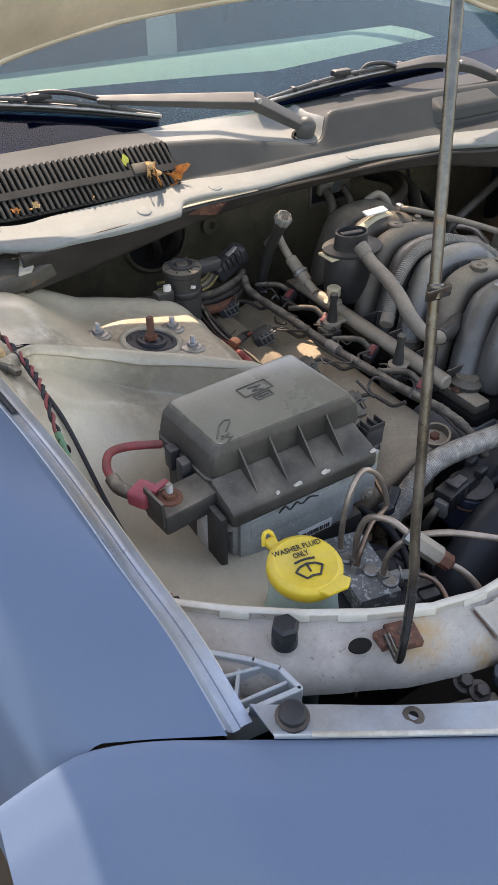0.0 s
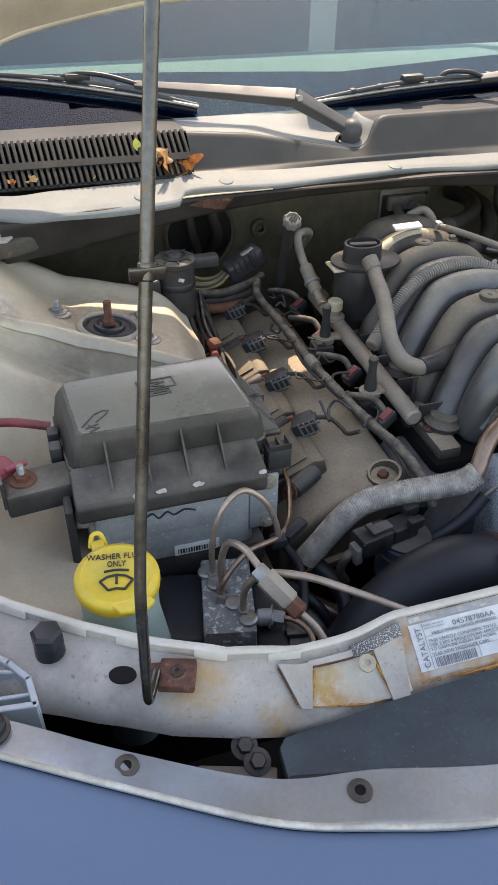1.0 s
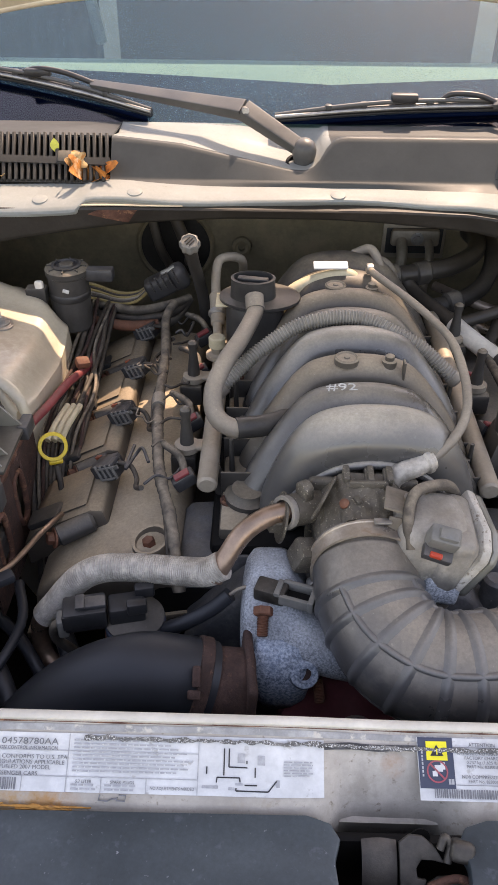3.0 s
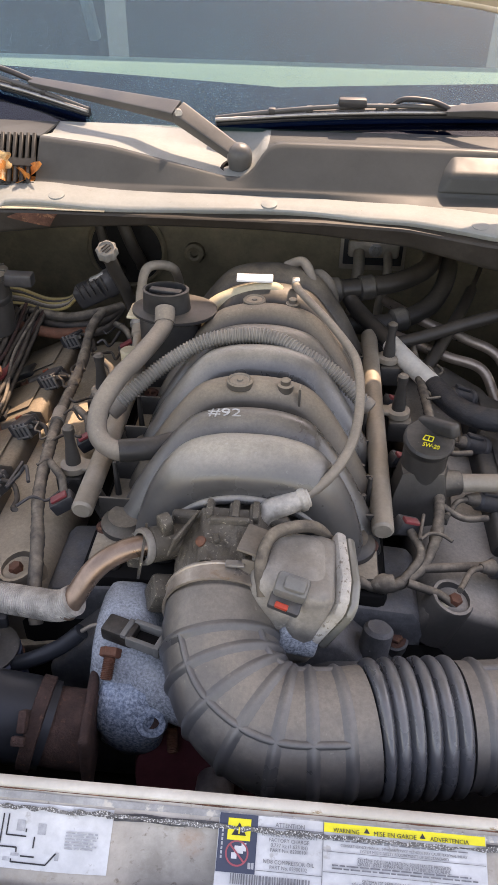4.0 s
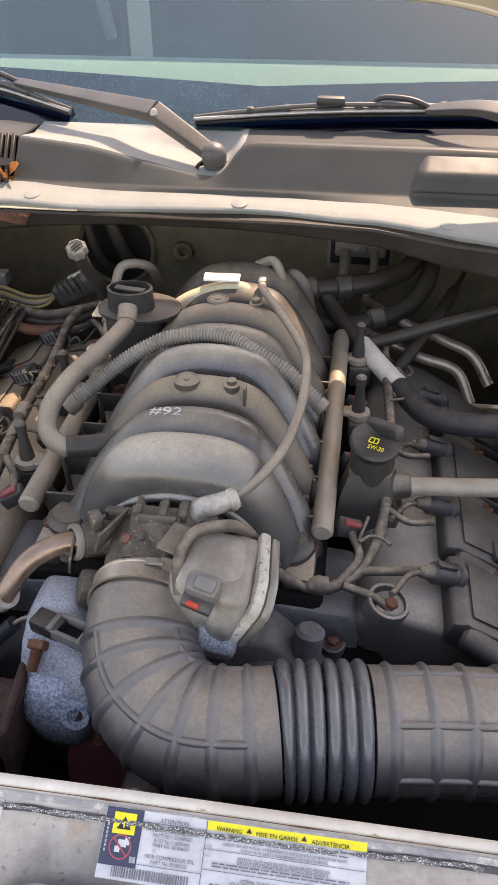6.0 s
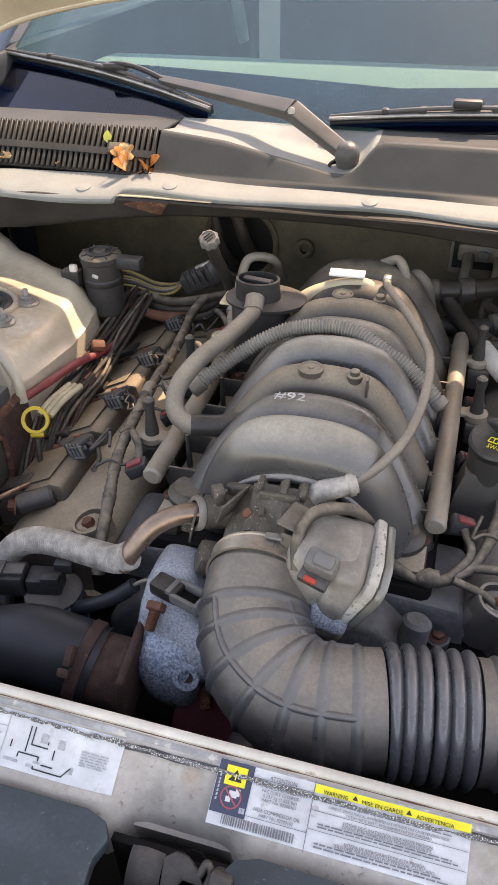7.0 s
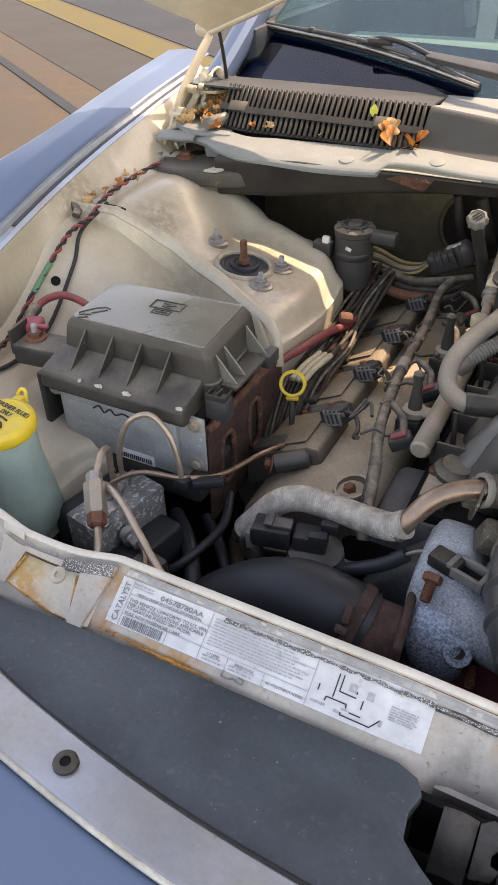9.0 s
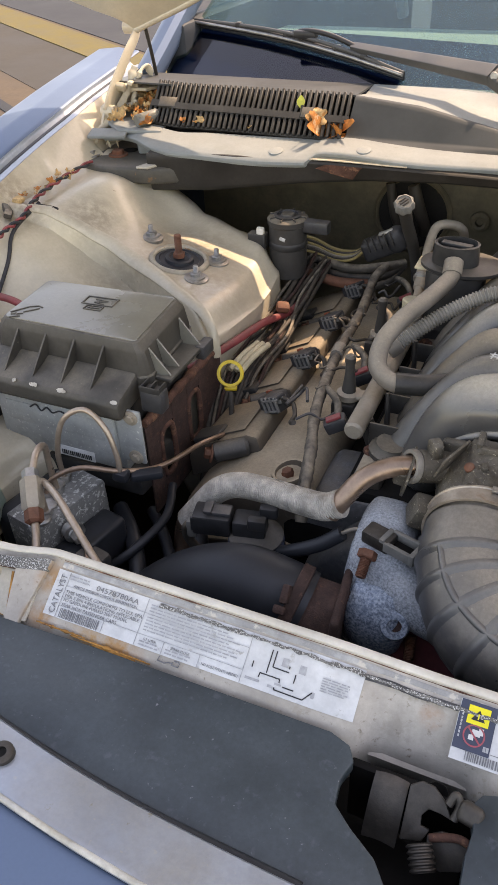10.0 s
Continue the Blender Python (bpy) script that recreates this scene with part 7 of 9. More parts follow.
part("latch_wall", box((-0.405, 0.3125, 0.861), (0.028, 0.002, 0.008), 0.0006), M["blackc"], fb)
part("side_latch", box((-0.395, 0.44, 0.852), (0.014, 0.03, 0.02), 0.003), M["conn"], fb)
for y in (0.375, 0.405):
    part("clip", box((-0.658, y, 0.858), (0.014, 0.018, 0.032), 0.003), M["conn"], fb)
part("tray", box((-0.537, 0.39, 0.815), (0.205, 0.145, 0.07), 0.006), M["blackc"], fb)


def emboss(cx, cy, turn, strokes):
    """Raised line symbols on the lid."""
    bms = []
    for (a, b), (c, d) in strokes:
        v = Vector((c - a, d - b))
        ang = math.degrees(math.atan2(v.y, v.x))
        k = radians(turn)
        mx, my = (a + c) / 2, (b + d) / 2
        bms.append(box((cx + mx * math.cos(k) - my * math.sin(k), cy + mx * math.sin(k) + my * math.cos(k), 0.9098), (v.length + 0.0014, 0.0019, 0.0018), 0.0004, (0, 0, ang + turn), 1))
    return join(*bms)


part("bolt_symbol", emboss(-0.530, 0.412, 4, [((-0.022, 0.012), (0.022, 0.012)), ((0.022, 0.012), (0.022, -0.008)), ((-0.022, 0.012), (-0.022, -0.008)), ((-0.022, -0.008), (0.022, -0.008)), ((-0.008, 0.006), (0.010, 0.004)), ((0.010, 0.004), (-0.006, -0.002)), ((-0.006, -0.002), (0.008, -0.005)), ((-0.012, -0.012), (0.012, -0.012)), ((-0.012, -0.012), (-0.012, -0.022)), ((-0.012, -0.022), (0.012, -0.022)), ((0.012, -0.012), (0.012, -0.022)), ((-0.003, -0.012), (-0.003, -0.022)), ((-0.008, -0.017), (0.008, -0.017))]), M["ledge"], lid)
part("plier_symbol", emboss(-0.610, 0.362, 40, [((-0.02, 0.0), (0.004, 0.006)), ((0.004, 0.006), (0.016, 0.004)), ((0.016, 0.004), (0.02, -0.002)), ((-0.004, -0.006), (0.016, -0.004)), ((-0.02, -0.006), (-0.006, -0.010)), ((-0.022, -0.014), (-0.010, -0.016)), ((-0.014, -0.004), (-0.012, -0.016))]), M["ledge"], lid)
rnd = random.Random(21)
for sx, w in ((-0.583, 0.006), (-0.553, 0.013), (-0.512, 0.015), (-0.437, 0.010)):
    ring = [(sx + w * 0.5 * math.cos(a) * rnd.uniform(0.7, 1.1), 0.003 * math.sin(a) * rnd.uniform(0.6, 1.2)) for a in [k * math.pi / 7 for k in range(14)]]
    bm = prism(ring, -0.0006, 0.0006)
    bm.transform(pose(0, 0.2815, 0.8555, 48, 0, 0))
    part("scuff", bm, M["chalky"], fb, "pale worn scuff")
tb2 = thing("power_terminal", (-0.69, 0.338, 0.83), "black terminal block with a rusty stud and red cable boot", "terminal block")
part("block", box((-0.683, 0.335, 0.846), (0.075, 0.046, 0.030), 0.004, (0, 0, 6)), M["blackp"], tb2)
part("side_wall", box((-0.721, 0.33, 0.862), (0.004, 0.040, 0.036), 0.001, (0, 0, 6)), M["blackp"], tb2)
nut = part("terminal_nut", hexbolt((-0.698, 0.336, 0.862), (0, 0, 1), 0.0095, 0.009), M["rustbolt"], tb2)
part("terminal_stud", stud((-0.698, 0.336, 0.868), (0, 0, 1), 0.0045, 0.014), M["steel"], nut)
part("red_boot", box((-0.722, 0.358, 0.862), (0.032, 0.028, 0.022), 0.006, (0, 0, 30), seg=3), M["pinkred"], tb2, "pinkish red boot")
part("red_tongue", box((-0.703, 0.352, 0.870), (0.026, 0.008, 0.005), 0.002, (0, 0, 20)), M["pinkred"], tb2)
part("cable_wrap", tube([(-0.730, 0.362, 0.862), (-0.742, 0.378, 0.866), (-0.744, 0.395, 0.870)], 0.0085, 12), M["tape"], tb2)
part("red_cable", tube([(-0.744, 0.393, 0.869), (-0.742, 0.412, 0.874), (-0.728, 0.432, 0.876), (-0.70, 0.438, 0.870), (-0.66, 0.43, 0.862)], 0.0055, 12), M["red"], tb2, "red cable")
cm = thing("control_module", (-0.54, 0.33, 0.73), "speckled grey alloy engine control module", "control module")
part("case", box((-0.540, 0.350, 0.783), (0.196, 0.108, 0.094), 0.006), M["module"], cm)
part("front_face", box((-0.540, 0.294, 0.783), (0.180, 0.008, 0.082), 0.003), M["module"], cm)
for x in (-0.640,):
    for z in (0.750, 0.822):
        t = part("corner_tab", box((x, 0.297, z), (0.022, 0.006, 0.022), 0.003), M["steel"], cm)
        part("tab_screw", hexbolt((x, 0.293, z), (0, -1, 0), 0.0055, 0.004), M["steel"], t)
ear = part("mounting_ear", box((-0.430, 0.2965, 0.798), (0.036, 0.005, 0.080), 0.003), M["module"], cm, "bolted mounting ear")
for z in (0.768, 0.828):
    part("ear_bolt", hexbolt((-0.425, 0.2935, z), (0, -1, 0), 0.0062, 0.005), M["rail"], ear)
part("heat_ribs", box((-0.54, 0.2898, 0.80), (0.15, 0.0015, 0.03), 0.0006), M["module"], cm)
st = part("sticker", box((-0.515, 0.2890, 0.752), (0.055, 0.0012, 0.016), 0.0003), M["paper"], cm, "white barcode sticker")
random.seed(3)
part("barcode", join(*[box((-0.538 + 0.0032 * i, 0.2880, 0.7505), (random.choice((0.001, 0.0016, 0.0022)), 0.0006, 0.007), 0) for i in range(15)]), M["ink"], st)
part("marker_scrawl", tube([(-0.575, 0.2885, 0.812), (-0.565, 0.2885, 0.818), (-0.558, 0.2885, 0.810), (-0.548, 0.2885, 0.817), (-0.540, 0.2885, 0.811), (-0.528, 0.2885, 0.816), (-0.515, 0.2885, 0.812)], 0.0011, 6), M["ink"], cm, "black marker scrawl")
part("carrier", box((-0.54, 0.36, 0.715), (0.23, 0.13, 0.035), 0.006), M["blackc"], cm, "black plastic carrier")
part("side_plate", box((-0.655, 0.35, 0.79), (0.010, 0.13, 0.11), 0.003), M["blackc"], cm)
part("side_label", box((-0.6605, 0.33, 0.80), (0.001, 0.026, 0.06), 0.0003), M["paper"], cm)

# ---- washer tank ----
wt = thing("washer_tank", (-0.62, 0.175, 0.6), "cloudy green washer fluid tank with a yellow cap", "washer tank")
part("tank_neck", lathe([(0.030, 0.0), (0.032, 0.07), (0.052, 0.11), (0.045, 0.16), (0.039, 0.20), (0.0385, 0.242), (0.036, 0.244)], (-0.620, 0.176, 0.600), n=36), M["tank"], wt)
wcap = part("cap", lathe([(0.0405, -0.008), (0.0418, -0.006), (0.0418, 0.004), (0.040, 0.007), (0.035, 0.0095), (0.0335, 0.0085), (0.003, 0.0085)], (-0.620, 0.176, 0.845), (0.02, -0.08, 1), 44), M["yellow"], wt, "bright yellow snap cap")
part("cap_tab", prism([(-0.632, 0.140), (-0.624, 0.128), (-0.600, 0.126), (-0.590, 0.134), (-0.596, 0.144)], 0.846, 0.851, "z", 0.0015), M["yellow"], wcap)
part("cap_hinge", join(box((-0.632, 0.222, 0.848), (0.014, 0.016, 0.008), 0.003), tube([(-0.640, 0.226, 0.845), (-0.636, 0.232, 0.856), (-0.628, 0.232, 0.856), (-0.624, 0.226, 0.845)], 0.0025, 8)), M["yellow"], wcap)
cp = Matrix.Translation((-0.620, 0.176, 0.8545)) @ pose(0, 0, 0, 4.5, 1, -9)
part("cap_words", join(lettering("WASHER FLUID", 0.0098, cp @ Matrix.Translation((0, 0.020, 0)), fit=0.058), lettering("ONLY", 0.0098, cp @ Matrix.Translation((0, 0.0105, 0)), fit=0.018)), M["ink"], wcap, "dark raised words")
arc = [(0.021 * math.sin(a), 0.021 * math.cos(a) - 0.024) for a in (-0.85, -0.45, 0, 0.45, 0.85)]
fan = [Vector((x, y, 0)) for x, y in arc] + [Vector((0.008, -0.021, 0)), Vector((0, -0.0195, 0)), Vector((-0.008, -0.021, 0))]
part("cap_symbol", join(*[tube([tuple(cp @ fan[i]), tuple(cp @ fan[(i + 1) % len(fan)])], 0.0012, 6, 2) for i in range(len(fan))], tube([tuple(cp @ Vector((0, -0.014, 0))), tuple(cp @ Vector((0, -0.004, 0)))], 0.0012, 6, 2), tube([tuple(cp @ Vector((-0.012, 0.0015, 0))), tuple(cp @ Vector((0, 0.003, 0))), tuple(cp @ Vector((0.012, 0.0015, 0)))], 0.0012, 6, 4)), M["ink"], wcap, "windscreen washer symbol")

# ---- brake hydraulics ----
ab = thing("brake_unit", (-0.50, 0.21, 0.62), "corroded brake hydraulic block on a black motor", "brake unit")
part("valve_block", box((-0.498, 0.215, 0.712), (0.058, 0.112, 0.062), 0.003, (0, 0, -12)), M["corroded"], ab)
part("motor", box((-0.545, 0.235, 0.672), (0.06, 0.11, 0.09), 0.012, (0, 0, -12), seg=3), M["rubber"], ab)
part("control_half", box((-0.452, 0.20, 0.662), (0.040, 0.105, 0.09), 0.008, (0, 0, -12), seg=3), M["rubber"], ab)
part("unit_plug", box((-0.425, 0.168, 0.690), (0.030, 0.045, 0.030), 0.006, (0, 0, -12)), M["conn"], ab)
part("plug_lever", box((-0.425, 0.166, 0.708), (0.034, 0.012, 0.008), 0.002, (0, 0, -12)), M["conn"], ab)
for px, py in ((-0.513, 0.252), (-0.508, 0.232), (-0.495, 0.198), (-0.486, 0.172)):
    part("port", lathe([(0.0105, 0), (0.0105, 0.004), (0.008, 0.006)], (px, py, 0.7425), n=14), M["steel"], ab)
part("side_port", cyl((-0.470, 0.19, 0.72), (-0.452, 0.185, 0.722), 0.010, n=14, bev=0.002), M["module"], ab)
LINES = [
    ("brake_line", "brake", 0.0036, [(-0.506, 0.245, 0.735), (-0.507, 0.246, 0.79), (-0.494, 0.253, 0.835), (-0.467, 0.263, 0.850), (-0.441, 0.262, 0.830), (-0.427, 0.257, 0.795), (-0.424, 0.254, 0.765)]),
    ("brake_line", "brake", 0.0042, [(-0.500, 0.222, 0.735), (-0.503, 0.222, 0.785), (-0.497, 0.215, 0.822), (-0.486, 0.190, 0.835), (-0.477, 0.168, 0.828), (-0.472, 0.156, 0.820)]),
    ("brake_line", "brake", 0.0042, [(-0.489, 0.183, 0.735), (-0.487, 0.180, 0.785), (-0.468, 0.168, 0.814), (-0.432, 0.148, 0.820), (-0.39, 0.12, 0.814), (-0.343, 0.090, 0.802), (-0.30, 0.072, 0.785)]),
    ("brake_line", "copper", 0.0034, [(-0.512, 0.208, 0.735), (-0.500, 0.215, 0.768), (-0.468, 0.235, 0.782), (-0.424, 0.256, 0.774), (-0.395, 0.30, 0.757), (-0.372, 0.365, 0.752), (-0.36, 0.42, 0.735)]),
    ("brake_line", "copper", 0.0034, [(-0.455, 0.186, 0.722), (-0.43, 0.172, 0.722), (-0.418, 0.150, 0.716), (-0.43, 0.12, 0.71), (-0.46, 0.10, 0.70)]),
]
for name, m, r, pts in LINES:
    bl = thing(name, pts[0], "thin tan steel brake line bent from the hydraulic block", "brake line", "brake lines")
    part("pipe", tube(pts, r, 10, 10), M[m], bl)
    d = Vector(pts[1]) - Vector(pts[0])
    part("flare_nut", hexbolt(pts[0], d, 0.0085, 0.016), M["steel"], bl)
hx = thing("brake_fitting", (-0.46, 0.14, 0.80), "dull brass hexagonal brake line coupling", "fitting")
part("hex", lathe([(0.0125, 0), (0.0125, 0.034), (0.0105, 0.037)], (-0.4735, 0.158, 0.822), (0.033, -0.045, -0.028), 6), M["rail"], hx)
part("nut", lathe([(0.0105, 0.037), (0.0105, 0.050), (0.007, 0.053)], (-0.4735, 0.158, 0.822), (0.033, -0.045, -0.028), 6), M["rustbolt"], hx)
part("top_nut", lathe([(0.0085, -0.012), (0.0095, -0.010), (0.0095, 0.0)], (-0.4735, 0.158, 0.822), (0.033, -0.045, -0.028), 6), M["steel"], hx)
part("tail", tube([(-0.447, 0.122, 0.799), (-0.435, 0.105, 0.790), (-0.428, 0.085, 0.775), (-0.43, 0.06, 0.755)], 0.0045, 10), M["brake"], hx)
jc = thing("line_clip", (-0.424, 0.254, 0.76), "dark rubber clip joining brake lines", "clip")
part("body", box((-0.424, 0.256, 0.768), (0.020, 0.018, 0.014), 0.004), M["rubber"], jc)
part("arm", box((-0.398, 0.272, 0.764), (0.040, 0.016, 0.012), 0.004, (0, 0, 35)), M["rubber"], jc)

# ---- rusty shield and loose cables beside the engine ----
hs = thing("heat_shield", (-0.425, 0.41, 0.66), "rusty brown heat shield plate with two slots", "heat shield")


def slot_plate(y0, y1, z0, z1, holes, x, t):
    """A plate across x with tall holes cut through it."""
    ys = [y0] + [v for h in holes for v in h[:2]] + [y1]
    bms = [box((x, (ys[i] + ys[i + 1]) / 2, (z0 + z1) / 2), (t, ys[i + 1] - ys[i], z1 - z0), 0.0006, seg=1) for i in range(0, len(ys), 2)]
    for a, b, c, d in holes:
        bms.append(box((x, (a + b) / 2, (z0 + c) / 2), (t, b - a, c - z0), 0.0006, seg=1))
        bms.append(box((x, (a + b) / 2, (d + z1) / 2), (t, b - a, z1 - d), 0.0006, seg=1))
    return join(*bms)


pl = slot_plate(0.318, 0.535, 0.650, 0.795, [(0.350, 0.386, 0.690, 0.768), (0.428, 0.464, 0.695, 0.773)], -0.424, 0.003)
part("plate", pl, M["rustdark"], hs)
for yc, zc in ((0.368, 0.729), (0.446, 0.734)):
    ring = [(yc + 0.0175 * math.copysign(abs(math.cos(a)) ** 0.6, math.cos(a)), zc + 0.0385 * math.copysign(abs(math.sin(a)) ** 0.6, math.sin(a))) for a in [2 * math.pi * k / 28 for k in range(29)]]
    part("slot_rim", sweep([Vector((-0.4235, a, b)) for a, b in ring], 0.0040, 8), M["rust"], hs, "rusty flanged slot rim")
part("rolled_edge", sweep(even(curve([(-0.424, 0.318, 0.802), (-0.426, 0.41, 0.799), (-0.428, 0.535, 0.795)], 6), 0.006), lambda i, s: 0.0055 + 0.0015 * ((i // 3) % 2), 10), M["rust"], hs)

random.seed(5)
for i in range(15):
    dx, dz = -0.032 + 0.0048 * i + random.uniform(-0.004, 0.004), random.uniform(-0.014, 0.012)
    m = ("wire", "wire", "tape", "wire", "rustdark")[i % 5]
    pts = [(-0.385 + dx * 0.6, 0.86 + 0.02 * (i % 3), 0.80 + dz), (-0.388 + dx * 0.7 + random.uniform(-0.012, 0.012), 0.76, 0.775 + dz), (-0.393 + dx * 0.8 + random.uniform(-0.010, 0.010), 0.66, 0.760 + dz), (-0.400 + dx, 0.56, 0.745 + dz * 0.8), (-0.396 + dx * 0.8, 0.48, 0.690 + dz), (-0.390 + dx * 0.5, 0.42, 0.63 + dz), (-0.388 + dx * 0.4, 0.36, 0.55)]
    solo("cable", tube(pts, random.choice((0.0028, 0.0036, 0.0048)), 8), M[m], pts[3], "dusty dark engine bay cable running beside the valve cover", "cable", "cables beside the engine")
solo("battery_cable", tube([(-0.452, 0.478, 0.780), (-0.435, 0.503, 0.787), (-0.412, 0.57, 0.790), (-0.396, 0.64, 0.788), (-0.384, 0.72, 0.770), (-0.38, 0.80, 0.765)], 0.0062, 14), M["red"], (-0.41, 0.58, 0.77), "dusty dark red battery cable", "cable")
# Cream tubes stand in for sun patches on the cable bundle.
for i in range(3):
    solo("sunlit_wire", tube([(-0.402 + 0.009 * i, 0.525, 0.768), (-0.396 + 0.009 * i, 0.555, 0.776), (-0.390 + 0.009 * i, 0.60, 0.775)], 0.0045, 8), M["cream"], (-0.395, 0.56, 0.76), "cream tube painting a sun patch on the cables", "cable sleeve", "pale cable sleeves")
solo("paper_scrap", box((-0.386, 0.695, 0.790), (0.022, 0.018, 0.014), 0.005, (20, 10, 30), seg=2), M["rustbolt"], (-0.386, 0.695, 0.783), "crumpled orange-brown scrap on the cables", "scrap")
for i, pts in enumerate(([(-0.47, 0.30, 0.66), (-0.42, 0.25, 0.67), (-0.385, 0.20, 0.655), (-0.37, 0.14, 0.60)], [(-0.44, 0.33, 0.64), (-0.40, 0.29, 0.65), (-0.365, 0.25, 0.635), (-0.34, 0.22, 0.58)], [(-0.56, 0.14, 0.68), (-0.52, 0.12, 0.69), (-0.47, 0.115, 0.68), (-0.42, 0.13, 0.64)], [(-0.40, 0.33, 0.70), (-0.385, 0.28, 0.69), (-0.40, 0.22, 0.68), (-0.43, 0.19, 0.66)], [(-0.35, 0.30, 0.66), (-0.33, 0.26, 0.645), (-0.335, 0.22, 0.62), (-0.36, 0.18, 0.58)])):
    solo("lower_hose", tube(pts, (0.011, 0.008, 0.007, 0.006, 0.012)[i], 12), M["rubber"], pts[1], "black rubber hose deep beside the brake unit", "hose", "lower hoses")
ds = thing("oil_dipstick", (-0.383, 0.487, 0.75), "yellow ring handle of the oil dipstick", "dipstick")
part("ring", lathe([(0.0145, -0.003), (0.0185, -0.0035), (0.0195, 0.0), (0.0185, 0.0035), (0.0145, 0.003), (0.0145, -0.003)], (-0.383, 0.487, 0.787), (0.30, -0.80, 0.52), 32, caps=False), M["yellow"], ds)
part("grip", box((-0.380, 0.480, 0.768), (0.018, 0.007, 0.008), 0.002, (30, 0, 20)), M["yellow"], ds)
part("tube", tube([(-0.379, 0.477, 0.764), (-0.375, 0.468, 0.74), (-0.372, 0.455, 0.66)], 0.004, 8), M["wire"], ds)

# ---- things on the firewall ----
cn = thing("vacuum_canister", (-0.42, 0.808, 0.79), "black round vacuum canister with a plug", "canister")
part("canister", lathe([(0.030, 0.0), (0.0315, 0.03), (0.0315, 0.088), (0.034, 0.090), (0.034, 0.098), (0.030, 0.101), (0.012, 0.102), (0.010, 0.106)], (-0.421, 0.808, 0.795), n=28), M["blackp"], cn)
part("cap_ring", lathe([(0.022, 0.101), (0.023, 0.104), (0.018, 0.105), (0.017, 0.102)], (-0.421, 0.808, 0.795), n=26), M["conn"], cn)
for k in range(8):
    a = k * math.pi / 4
    part("cap_rib", box((-0.421 + 0.0265 * math.cos(a), 0.808 + 0.0265 * math.sin(a), 0.8965), (0.010, 0.002, 0.004), 0.0006, (0, 0, math.degrees(a))), M["blackp"], cn)
part("band", lathe([(0.0315, 0.050), (0.0330, 0.052), (0.0330, 0.060), (0.0315, 0.062)], (-0.421, 0.808, 0.795), n=28, caps=False), M["blackc"], cn)
part("paint_mark", box((-0.4185, 0.7757, 0.868), (0.010, 0.001, 0.006), 0.0003, (0, 20, 4)), M["chalk"], cn, "white paint dab")
part("side_plug", box((-0.371, 0.808, 0.884), (0.046, 0.022, 0.020), 0.004), M["conn"], cn)
part("side_bracket", box((-0.468, 0.79, 0.856), (0.032, 0.020, 0.026), 0.003), M["blackp"], cn)
part("clip_nut", box((-0.462, 0.787, 0.872), (0.014, 0.010, 0.016), 0.004), M["wtape"], cn)
part("wire", tube([(-0.435, 0.78, 0.80), (-0.445, 0.765, 0.78), (-0.44, 0.76, 0.75)], 0.003, 8), M["wire"], cn)
gc = thing("wiring_plug", (-0.288, 0.893, 0.79), "grey multi-pin wiring plug with coloured wires", "plug")
part("plug_body", box((-0.285, 0.893, 0.828), (0.058, 0.036, 0.036), 0.008, (0, -25, 8), seg=3), M["conn"], gc)
for k in range(5):
    part("plug_rib", box((-0.300 + 0.010 * k, 0.872, 0.834 + 0.0045 * k), (0.0025, 0.006, 0.026), 0.001, (0, -25, 8)), M["blackp"], gc)
part("plug_lever", box((-0.274, 0.886, 0.857), (0.026, 0.010, 0.005), 0.002, (0, -25, 8)), M["foil"], gc, "worn pale locking lever")
part("plug_cap", box((-0.256, 0.893, 0.844), (0.030, 0.040, 0.042), 0.012, (0, -25, 8), seg=3), M["conn"], gc)
for i in range(6):
    k = i - 2.5
    part("wire", tube([(-0.31, 0.89 + 0.005 * k, 0.820), (-0.33, 0.885 + 0.003 * k, 0.808 + 0.002 * k), (-0.36, 0.88, 0.808 + 0.004 * k), (-0.40, 0.875, 0.822 + 0.005 * k), (-0.44, 0.87, 0.826 + 0.006 * k)], 0.0026, 6), M[("brass", "wire", "hose", "brass", "wire", "brass")[i]], gc)
for i in range(3):
    solo("loom", tube([(-0.47, 0.90, 0.80 - 0.02 * i), (-0.40, 0.885, 0.795 - 0.018 * i), (-0.33, 0.87, 0.79 - 0.016 * i), (-0.27, 0.875, 0.80 - 0.016 * i), (-0.24, 0.90, 0.80)], 0.008, 10), M[("tape", "wire", "tape")[i]], (-0.36, 0.88, 0.77), "taped wiring loom along the firewall", "loom", "firewall looms")
solo("orange_loom", tube([(-0.46, 0.86, 0.775), (-0.40, 0.845, 0.782), (-0.34, 0.84, 0.776), (-0.29, 0.85, 0.775)], 0.009, 10), M["rustbolt"], (-0.38, 0.85, 0.77), "orange-brown sleeved wiring loom by the firewall", "loom")
dp = thing("fluid_dipstick", (-0.225, 0.80, 0.80), "fluid tube with a crinkled grey screw cap", "dipstick tube")
ku, kv, kw = basis((0.02, -0.55, 0.83))
kc = Vector((-0.225, 0.790, 0.942))
knob = loft([[kc + kw * hh + (ku * math.cos(a) + kv * math.sin(a)) * rr * (1 + fl * math.cos(8 * a)) for a in [2 * math.pi * k / 64 for k in range(64)]] for rr, hh, fl in ((0.0115, -0.008, 0.0), (0.0148, -0.005, 0.07), (0.0150, 0.004, 0.08), (0.0130, 0.008, 0.05), (0.0112, 0.0085, 0.0), (0.0108, 0.0068, 0.0), (0.002, 0.0066, 0.0))])
kn = part("cap", knob, M["plug"], dp, "fluted grey screw cap")
